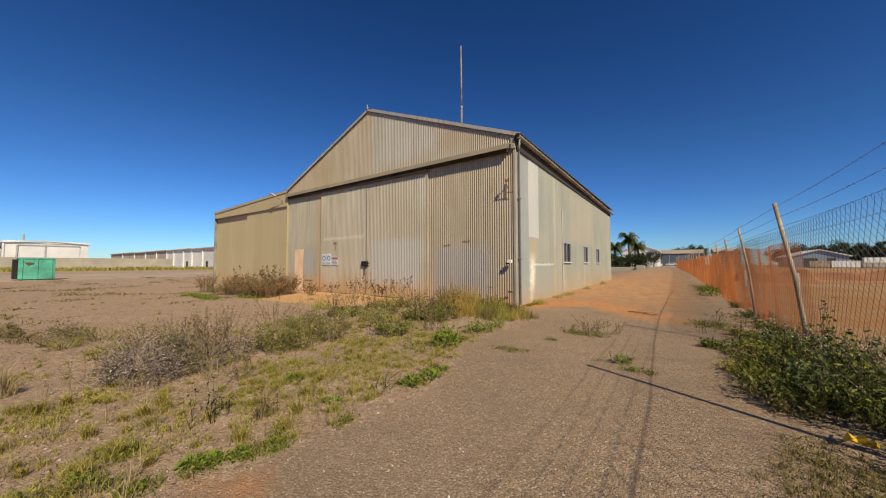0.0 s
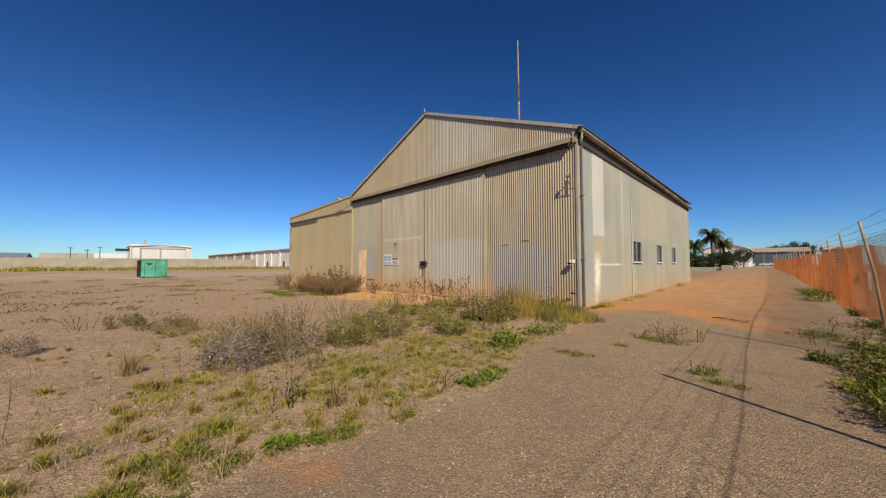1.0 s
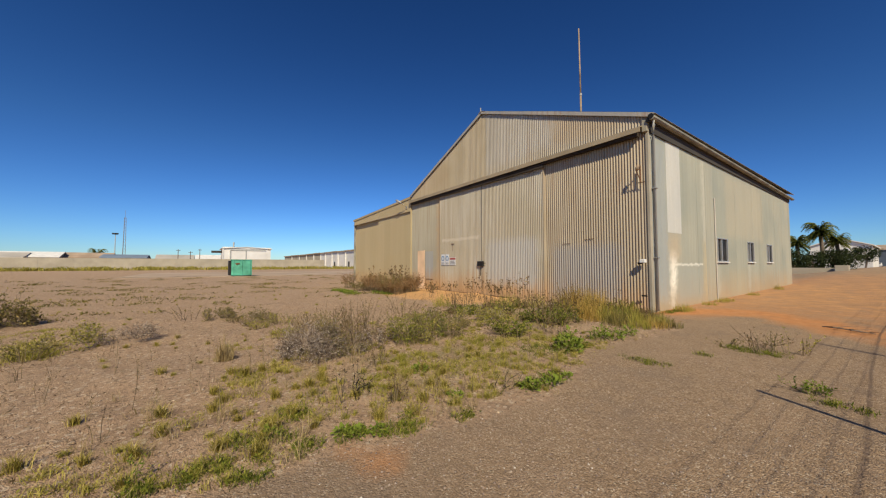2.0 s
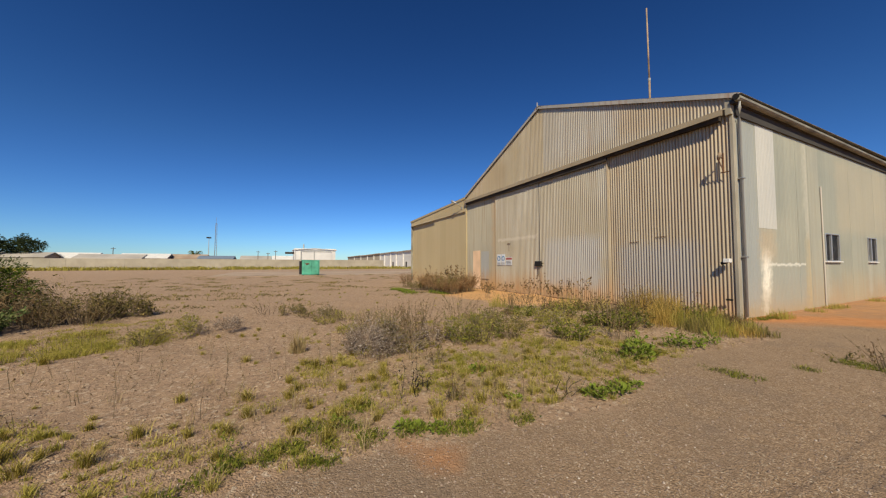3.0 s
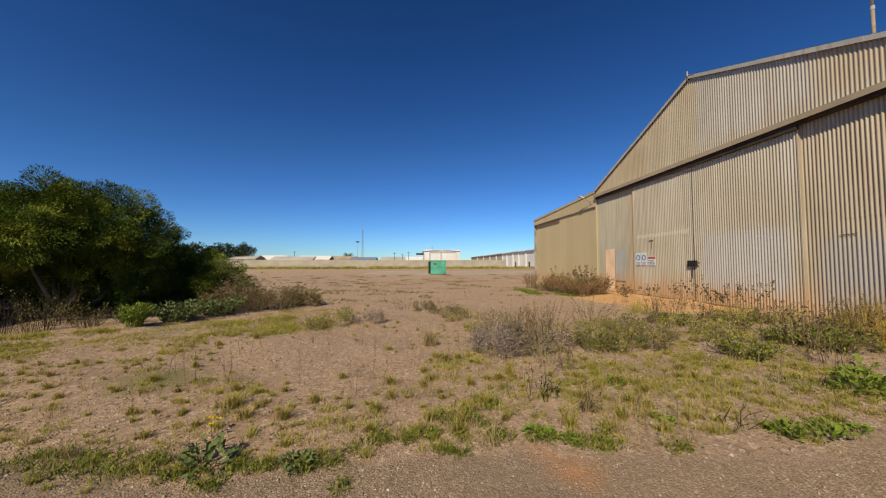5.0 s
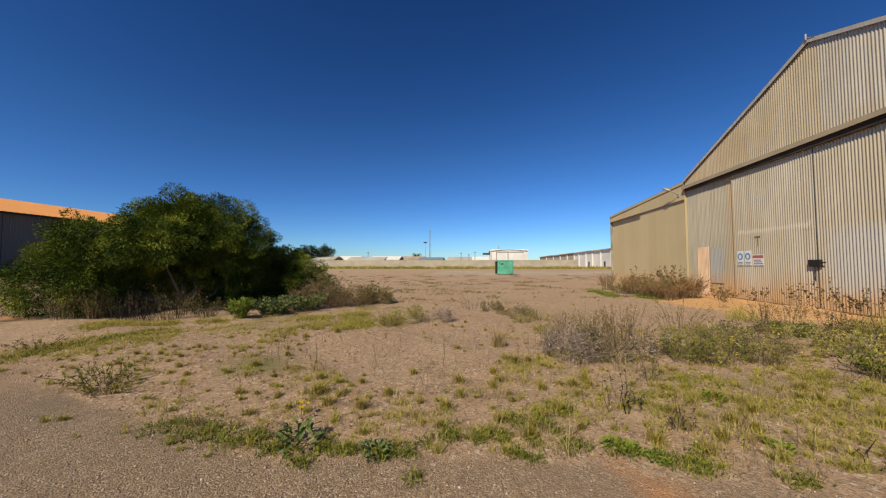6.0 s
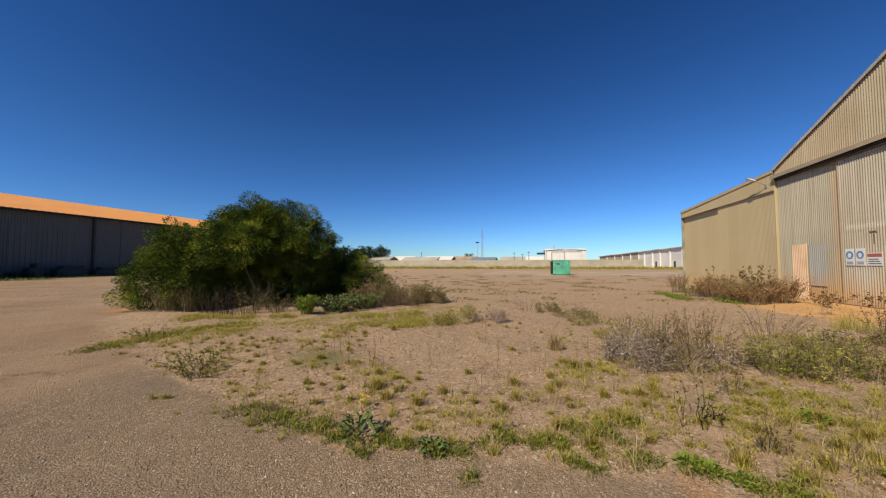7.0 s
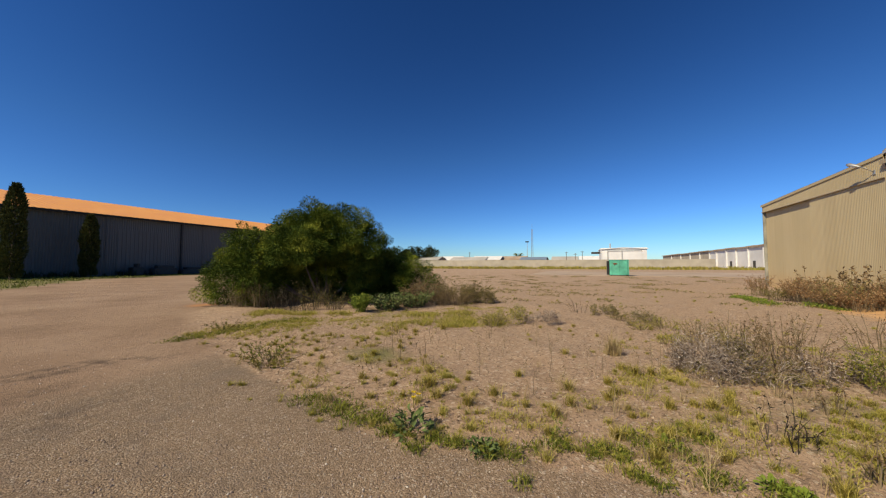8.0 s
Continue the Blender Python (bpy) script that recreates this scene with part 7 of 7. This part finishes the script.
# ---- the far side of the yard ----
def build_skip():
    x, y, w, hgt = -39.2, 3.15, 1.75, 1.66
    t = thing("green_skip_bin", (x, y, 0.055), "faded green steel skip bin with rust on bare ground", "skip bin")
    d = 1.3
    body = Shape().box(x - d / 2, x + d / 2, y - w / 2, y + w / 2, 0.12, hgt - 0.06, 0.02)
    part("body", body, M_GREEN, t)
    part("lid", Shape().slab([(x - d / 2 - 0.04, y - w / 2 - 0.04, hgt - 0.06), (x + d / 2 + 0.04, y - w / 2 - 0.04, hgt - 0.06), (x + d / 2 + 0.04, y - w / 2 - 0.04, hgt - 0.01), (x - d / 2 - 0.04, y - w / 2 - 0.04, hgt + 0.04)], (0, w + 0.08, 0)), M_GREEN, t)
    for a in (-0.7, 0.0, 0.7):
        part("rib", Shape().box(x + d / 2, x + d / 2 + 0.05, y + a - 0.04, y + a + 0.04, 0.12, hgt - 0.08, 0.008), M_GREEN, t)
    part("end_door", Shape().box(x - d / 2 + 0.1, x + d / 2 - 0.1, y - w / 2 - 0.22, y - w / 2 - 0.01, 0.15, hgt - 0.1, 0.01), M_BLACK, t, "dark open end")
    part("rust_patch", Shape().slab([(x + d / 2 + 0.052, y + a, z) for a, z in ((-0.6, 1.32), (-0.4, 1.36), (-0.15, 1.33), (-0.2, 1.24), (-0.38, 1.2), (-0.42, 1.1), (-0.5, 1.22))], (0.003, 0, 0)), M_RUST, t)
    for a in (-0.75, 0.75):
        part("skid", Shape().box(x - d / 2, x + d / 2 + 0.3, y + a - 0.06, y + a + 0.06, 0.055, 0.12), M_BLACK, t)


build_skip()

s = Shape()
for i in range(8):
    y0 = -6 + i * 4.0
    s.box(-60, -38.2 + 0.05 * (i % 2), y0, y0 + 3.97, -0.1, 0.055)
solo("concrete_apron", s, M_APRON, (-49, 10, 0), "old pale concrete apron slab under the skip bin", "slab", kind="structure")


def build_far_wall():
    t = thing("boundary_wall", (-104, 0, 0), "long beige concrete panel wall across the yard", "wall", kind="structure")
    for i in range(56):
        y0 = -110 + i * 2.5
        if y0 > 29:
            break
        part("panel", Shape().box(-104.1, -103.98 - 0.01 * (i % 2), y0, y0 + 2.46, -0.2, 2.58), M_CONC, t)
        part("pier", Shape().box(-104.12, -103.96, y0 + 2.46, y0 + 2.5, -0.2, 2.6), M_CONC, t)


build_far_wall()


def shed(name, label, x0, x1, y0, y1, eave, ridge, wall_mat, roof_mat, along="x", bays=0, doors=()):
    """A plain gabled shed; along is the ridge's axis; bays and doors are on the faces that look to the yard."""
    cx, cy = (x0 + x1) / 2, (y0 + y1) / 2
    g = gz(cx, cy)
    t = thing(name, (cx, cy, g), label, "shed")
    s = Shape().box(x0, x1, y0, y1, g - 0.3, g + eave)
    if along == "x":
        s.slab([(x0, y0, g + eave), (x0, y1, g + eave), (x0, cy, g + ridge)], (x1 - x0, 0, 0))
    else:
        s.slab([(x0, y0, g + eave), (x1, y0, g + eave), (cx, y0, g + ridge)], (0, y1 - y0, 0))
    part("wall", s, wall_mat, t)
    o = 0.4
    for sgn in (-1, 1):
        s = Shape()
        if along == "x":
            ye = y1 + o if sgn > 0 else y0 - o
            s.slab([(x0 - o, ye, g + eave - 0.1), (x0 - o, cy, g + ridge + 0.05), (x0 - o, cy, g + ridge + 0.2), (x0 - o, ye, g + eave + 0.1)], (x1 - x0 + 2 * o, 0, 0))
        else:
            xe = x1 + o if sgn > 0 else x0 - o
            s.slab([(xe, y0 - o, g + eave - 0.1), (cx, y0 - o, g + ridge + 0.05), (cx, y0 - o, g + ridge + 0.2), (xe, y0 - o, g + eave + 0.1)], (0, y1 - y0 + 2 * o, 0))
        part("roof", s, roof_mat, t)
    for i in range(bays):
        if along == "x":
            a = x0 + (x1 - x0) * (i + 0.5) / bays
            part("bay_seam", Shape().box(a - 0.06, a + 0.06, y0 - 0.05, y0, g, g + eave - 0.3), M_SHEDR, t)
    for face, a, b, z0, z1 in doors:
        if face == "x1":
            part("door", Shape().box(x1, x1 + 0.1, a, b, g + z0, g + z1), M_DARK, t)
        else:
            part("door", Shape().box(a, b, y0 - 0.1, y0, g + z0, g + z1), M_DARK, t)
    return t


def place_far():
    # white workshop facing the yard, its frame of pale trim and a dark awning
    t = shed("white_workshop", "white metal workshop with a low gable and a dark awning", -135, -120, 4.7, 17.6, 6.1, 6.45, M_SHEDW, M_SHEDW, "x")
    part("front_trim", Shape().box(-119.98, -119.8, 4.6, 17.7, 6.05, 6.5).box(-119.98, -119.8, 4.6, 4.9, 0, 6.05), M_WHITE, t)
    part("big_door", Shape().box(-119.98, -119.85, 6.6, 16.2, 0, 5.6), M_SHEDW, t)
    part("door_head", Shape().box(-119.84, -119.7, 6.6, 16.2, 5.45, 5.7).box(-119.84, -119.7, 10.6, 10.85, 0, 5.5).box(-119.84, -119.6, 6.5, 6.75, 0, 5.5), M_PIPE, t)
    part("awning", Shape().box(-123, -119.9, 1.9, 4.7, 4.7, 5.3), M_DARK, t)
    part("flue", Shape().tube([(-121, 7.5, 6.2), (-121, 7.5, 8.0)], 0.2, 8), M_PIPE, t)
    # long row of pale sheds that runs away from the yard, bay by bay
    edges = (-99.4, -107.5, -116.2, -124.3, -131.5, -140.2, -147.0, -158, -171, -186, -204, -226)
    for i, (x1, x0) in enumerate(zip(edges, edges[1:])):
        eave = 6.05 - 0.06 * (i % 3)
        t = shed("row_shed", "pale shed bay with a brown roof edge in a long row", x0 + 0.15, x1, 41, 56, eave, eave + 0.35, M_SHEDW if i < 6 else M_CONC, M_SHEDR, "x")
        part("roof_edge", Shape().box(x0, x1 + 0.1, 40.45, 40.62, eave - 0.12, eave + 0.22), M_HOUSE, t, "brown roof edge")
        part("pier", Shape().box(x1 - 0.5, x1, 40.7, 41.0, 0, eave - 0.2), M_WHITE, t)
        if i in (1, 3):
            part("door", Shape().box(x0 + 2.4, x0 + 3.6, 40.85, 41.0, 0, 2.2), M_DARK, t)
    # houses beyond the wall
    for x, y, w, e, r, wm, rm in ((-122, -62, 16, 3.6, 5.0, M_HOUSE, M_SHEDR), (-126, -43, 14, 2.9, 4.6, M_HOUSE, M_SHEDR), (-128, -36, 11, 3.2, 5.2, M_HOUSE, M_WHITE), (-132, -26, 9, 3.6, 5.2, M_HOUSE, M_HOUSE),
                                  (-128, -18, 9, 3.3, 4.3, M_BLUEWALL, M_BLUEWALL), (-150, -8, 10, 4, 5.4, M_HOUSE, M_SHEDR), (-150, 2, 8, 3.4, 5.6, M_SHEDW, M_WHITE), (-130, -52, 9, 3.0, 5.4, M_SHEDW, M_WHITE), (-125, -75, 14, 3.4, 5.0, M_HOUSE, M_TILE)):
        shed("far_house", "low house seen over the boundary wall", x - 8, x, y - w / 2, y + w / 2, min(e, 3.1), 3.1 + (r - 2.9) * 0.55, wm, rm, "y", 0, (("x1", y - 1.2, y + 0.8, 0.8, 2.9),))
    # lattice tower and lamp mast
    t = thing("lattice_tower", (-178.3, -25.2, 0), "slender steel lattice radio tower in the distance", "tower")
    for dx, dy in ((-0.4, -0.4), (0.4, -0.4), (0.0, 0.45)):
        part("leg", Shape().tube([(-178.3 + dx, -25.2 + dy, 0), (-178.3 + dx * 0.5, -25.2 + dy * 0.5, 19.5)], 0.09, 5), M_GALV, t)
    s = Shape()
    for i in range(16):
        z = 0.6 + i * 1.18
        q = 1 - 0.5 * z / 19.5
        s.tube([(-178.3 - 0.4 * q, -25.2 - 0.4 * q, z), (-178.3 + 0.4 * q, -25.2 - 0.4 * q, z + 1.1), (-178.3, -25.2 + 0.45 * q, z + 0.6)], 0.05, 4)
    part("bracing", s, M_GALV, t)
    part("aerial", Shape().tube([(-178.3, -25.2, 19.3), (-178.3, -25.2, 22.4)], 0.05, 5), M_GALV, t)
    t = thing("street_lamp", (-148.3, -23.1, 0), "tall dark lamp post beyond the wall", "street lamp")
    part("pole", Shape().tube([(-148.3, -23.1, 0), (-148.3, -23.1, 11)], [0.16, 0.09], 6), M_PIPE, t)
    part("lamp_head", Shape().box(-148.6, -148.0, -23.9, -22.4, 10.8, 11.3, 0.1), M_BLACK, t)
    for x, y, z in ((-140, -1, 6.5), (-140, 9, 6.0), (-145, -7, 6.4), (-150, -50, 7.0), (-139, -3.5, 5.6)):
        t = thing("utility_pole", (x, y, 0), "thin far utility pole over the roofs", "pole", "far poles")
        part("pole", Shape().tube([(x, y, 0), (x, y, z)], [0.14, 0.1], 6), M_BARK, t)
        part("crossarm", Shape().box(x - 0.1, x + 0.1, y - 0.6, y + 0.6, z - 0.5, z - 0.35), M_BARK, t)


place_far()


def crown_of_clumps(rng, shape, cx, cy, cz, rx, ry, rz, clumps, per, leaf):
    c = rng.normal(size=(clumps, 3))
    c /= np.linalg.norm(c, axis=1, keepdims=True)
    c *= rng.uniform(0.45, 1.0, clumps)[:, None] * [rx, ry, rz]
    size = rng.uniform(0.16, 0.3, clumps) * min(rx, rz)
    i = np.repeat(np.arange(clumps), per)
    d = rng.normal(size=(len(i), 3))
    d /= np.linalg.norm(d, axis=1, keepdims=True)
    p = np.array([cx, cy, cz]) + c[i] + d * (size[i] * rng.uniform(0.5, 1.1, len(i)))[:, None]
    L = leaf * rng.uniform(0.6, 1.4, len(i))
    shape.mass(*leaves(rng, p, d + rng.normal(0, 0.5, d.shape), L, L * 0.5))


def far_tree(x, y, height, radius, seed, label="dark spreading tree in the distance", group="far trees", low=False):
    rng = np.random.default_rng(seed)
    g = gz(x, y)
    t = thing("tree", (x, y, g), label, "tree", group)
    tr = Shape().tube([(x, y, g - 0.2), (x + 0.2, y, g + height * 0.35), (x, y + 0.2, g + height * 0.7)], [0.035 * height, 0.028 * height, 0.01 * height], 6)
    for i in range(4):
        a = rng.uniform(0, 6.28)
        tr.tube([(x + 0.1, y, g + height * 0.35), (x + radius * 0.6 * math.cos(a), y + radius * 0.6 * math.sin(a), g + height * 0.7)], [0.02 * height, 0.006 * height], 5)
    part("trunk", tr, M_BARK, t)
    s = Shape()
    crown_of_clumps(rng, s, x, y, g + height * (0.48 if low else 0.64), radius, radius, height * (0.5 if low else 0.36), 70, 60, radius * 0.11)
    part("crown", s, M_FAR_TREE, t)


k = 0
for x, y, hgt, rad in ((-121, -71, 8.3, 4.5), (-124, -65, 8.8, 4.2), (-127, -59.5, 9.0, 3.6), (-119, -77, 7.6, 4.2), (-116, -84, 7.5, 4.0), (-123, -90, 7, 4), (-160, 14.5, 6.4, 2.0), (-165, 19, 5.2, 2.2), (-170, 17, 4.8, 2.0),
                       (-4.4, 86, 3.6, 1.5)):
    far_tree(x, y, hgt, rad, 700 + k)
    k += 1
for x, y, hgt, rad in ((23, 127, 5.0, 3.0), (26.5, 126, 5.6, 3.2), (30, 127, 5.4, 3.2), (33, 125, 6.3, 2.6), (36, 125, 5.4, 3.4), (40, 123, 5.7, 3.6), (44, 122, 5.3, 3.4), (48, 120, 5.6, 3.4)):
    far_tree(x, y, hgt, rad, 760 + k, "dark tree in a belt behind the red yard", "trees behind the red yard")
    k += 1


def build_palm(x, y, height, reach, seed):
    rng = np.random.default_rng(seed)
    g = gz(x, y)
    t = thing("palm_tree", (x, y, g), "palm tree with arching yellow-green fronds", "palm", "palms")
    part("trunk", Shape().tube([(x, y, g - 0.2), (x + 0.1, y, g + height * 0.5), (x, y, g + height)], [0.24, 0.18, 0.2], 8), M_BARK, t, smooth=True)
    s = Shape()
    for i in range(84):
        a = rng.uniform(0, 6.28)
        rise_ = rng.uniform(-1.0, 3.0)
        d = Vector((math.cos(a), math.sin(a), 0))
        c = Vector((x, y, g + height))
        pts = [c + d * reach * u + Vector((0, 0, reach * (rise_ * u - (0.55 + 0.45 * rise_) * u * u * 1.3))) for u in np.linspace(0, 1, 9)]
        s.tube(pts, [0.035 - 0.003 * j for j in range(9)], 3, False)
        side = Vector((-d.y, d.x, 0))
        for j in range(1, 9):
            for q in range(3):
                p = pts[j - 1].lerp(pts[j], q / 3)
                w = reach * 0.22 * (1.15 - j / 9)
                for sg in (-1, 1):
                    tip = p + side * sg * w + Vector((0, 0, -w * 0.5)) + d * w * 0.4
                    s.add([tuple(p), tuple(p + d * 0.17), tuple(tip)], [(0, 1, 2)])
    part("fronds", s, M_PALM, t)


build_palm(-7.3, 69.5, 5.4, 1.8, 1)
build_palm(-9.4, 68.0, 4.2, 1.3, 2)
build_palm(-6.0, 71.0, 4.0, 1.3, 3)
build_palm(-137.8, -25.1, 3.9, 2.2, 4)
for i, (x, y, hgt, rad) in enumerate(((-9.8, 66, 3.4, 1.7), (-8.0, 66.5, 3.0, 1.6), (-6.2, 68, 3.2, 1.6), (-11.5, 67, 3.6, 1.7), (-5.0, 69, 2.6, 1.3))):
    far_tree(x, y, hgt, rad, 800 + i, "dense dark shrub below the palms", "shrubs below the palms", True)
t = thing("garden_wall", (-7, 62, gz(-7, 62)), "low pale rendered garden wall below the palms", "wall", kind="structure")
part("wall_run", Shape().box(-14, -5.2, 62, 62.25, gz(-7, 62) - 0.2, gz(-7, 62) + 0.6, 0.02), M_CONC, t)
part("wall_end", Shape().box(-5.4, -4.3, 60.5, 61.8, gz(-5, 61) - 0.2, gz(-5, 61) + 0.65, 0.04), M_CONC, t)

shed("white_hall", "large white hall behind the palms", -13, -4.6, 108, 130, 5.0, 6.6, M_SHEDW, M_SHEDW, "y")
shed("blue_workshop", "blue-grey workshop with a tan roof at the road's end", -8.6, 9.4, 190, 214, 5.6, 7.5, M_WORKSHOP, M_TANROOF, "x", 5)
shed("tan_store", "tan store beside the workshop at the road's end", 8, 13, 112, 122, 4.0, 4.9, M_HOUSE, M_SHEDR, "x")


def build_car(x, y, mat, label, turn=0):
    g = gz(x, y)
    t = thing("parked_car", (x, y, g), label, "car", "cars at the road's end")
    prof = [(-2.1, 0.3), (2.1, 0.3), (2.15, 0.75), (1.2, 0.9), (0.7, 1.4), (-1.0, 1.42), (-1.7, 0.95), (-2.15, 0.85)]
    part("body", Shape().slab([(x - 0.85, y + a, g + b) for a, b in prof], (1.7, 0, 0)), mat, t)
    part("windows", Shape().slab([(x - 0.87, y + a, g + b) for a, b in ((1.0, 0.93), (0.6, 1.33), (-0.95, 1.34), (-1.45, 0.97))], (1.74, 0, 0)), M_GLASS, t)
    part("rear_window", Shape().slab([(x - 0.65, y - 1.66, g + 1.0), (x + 0.65, y - 1.66, g + 1.0), (x + 0.6, y - 1.13, g + 1.36), (x - 0.6, y - 1.13, g + 1.36)], (0, -0.03, 0.03)), M_GLASS, t)
    for a in (-1.3, 1.3):
        for b in (-0.8, 0.8):
            w = part("wheel", Shape().tube([(x + b - 0.1, y + a, g + 0.32), (x + b + 0.1, y + a, g + 0.32)], 0.32, 12), M_BLACK, t)
            part("rim", Shape().tube([(x + b - 0.11, y + a, g + 0.32), (x + b + 0.11, y + a, g + 0.32)], 0.18, 10), M_GALV, w)
    t.matrix_basis = pose(x, y, g, 0, 0, turn)


build_car(-6.65, 182, M_WHITE, "white parked car at the road's end")
build_car(-2.35, 180, M_WHITE, "white car parked across the road's end", 90)
for i, (x, y, hgt, rad) in enumerate(((-1.0, 228, 9.6, 3.0), (2.5, 230, 10.6, 3.6), (6.5, 228, 11.2, 3.8), (10.5, 231, 11.0, 3.4))):
    far_tree(x, y, hgt, rad, 820 + i, "dark tree behind the workshop's roof", "trees behind the workshop")


# ---- the red yard behind the fence ----
def red_bank(name, x0, x1, y, width, height, seed, label):
    rng = np.random.default_rng(seed)
    nx_, ny_ = 60, 14
    xs, vs = np.linspace(x0, x1, nx_), np.linspace(-1, 1, ny_)
    gx, gv = np.meshgrid(xs, vs, indexing="ij")
    ph = rng.uniform(0, 6, 4)
    ends = np.clip(np.minimum(gx - x0, x1 - gx) / (0.12 * (x1 - x0)), 0, 1)
    z = height * np.cos(gv * np.pi / 2) ** 1.2 * ends * (0.8 + 0.15 * np.sin(gx * 1.1 + ph[0]) + 0.1 * np.sin(gx * 2.7 + ph[1] + gv * 3)) - 0.05
    gy = y + gv * width * (1 + 0.1 * np.sin(gx * 1.7 + ph[2]))
    idx = np.arange(nx_ * ny_).reshape(nx_, ny_)
    f = np.stack([idx[:-1, :-1], idx[1:, :-1], idx[1:, 1:], idx[:-1, 1:]], -1).reshape(-1, 4)
    base = np.vectorize(gz)(gx, gy)
    solo(name, Shape().mass(np.stack([gx, gy, z + base], -1).reshape(-1, 3), f), M_REDSOIL, ((x0 + x1) / 2, y, gz((x0 + x1) / 2, y)), label, "earth bank", smooth=True)


red_bank("earth_bank", 4.5, 30, 36, 2.0, 0.75, 3, "long bank of bare red earth in the yard")
red_bank("earth_mound", 3.0, 7.2, 31, 2.6, 0.9, 4, "heap of bare red-brown earth behind the fence")
shed("open_shed", "blue-grey shed with a white roof behind the red yard", 20.6, 29.0, 105, 117, 2.4, 3.7, M_BLUEWALL, M_WHITE, "y", 0, (("y0", 22.5, 24.5, 0, 2.0), ("y0", 26, 27.2, 0, 2.0)))


def build_pallets(x, y, w, hgt, rows, mat, label):
    """Wrapped blocks stacked on timber bearers."""
    g = gz(x, y)
    t = thing("block_stack", (x, y, g), label, "block stack", "block stacks")
    n = max(2, int(w / 0.55))
    for r in range(rows):
        for i in range(n):
            a = x - w / 2 + w * i / n
            z0 = g + 0.12 + (hgt - 0.12) * r / rows
            part("block", Shape().box(a + 0.01, a + w / n - 0.02, y - 0.5, y + 0.5, z0, z0 + (hgt - 0.12) / rows - 0.015, 0.015), mat, t)
    for a in (-0.4, 0.4):
        part("bearer", Shape().box(x - w / 2, x + w / 2, y + a - 0.05, y + a + 0.05, g - 0.1, g + 0.12), M_BARK, t)


build_pallets(21.1, 90, 2.6, 1.3, 2, M_POST, "stack of tan blocks on timber bearers")
build_pallets(24.3, 90, 3.4, 1.3, 3, M_WHITE, "stack of white wrapped blocks on timber bearers")
build_pallets(28.0, 90, 3.4, 1.0, 2, M_CONC, "stack of grey blocks on timber bearers")
build_pallets(29.2, 93, 3.8, 1.9, 3, M_WHITE, "tall stack of white wrapped blocks on timber bearers")
for x, y in ((4.1, 20.3), (2.9, 24.0)):
    solo("marker_post", Shape().box(x - 0.05, x + 0.05, y - 0.05, y + 0.05, gz(x, y) - 0.1, gz(x, y) + 0.85, 0.012), M_WHITE, (x, y, gz(x, y)), "white marker post in the red yard", "post", "marker posts")
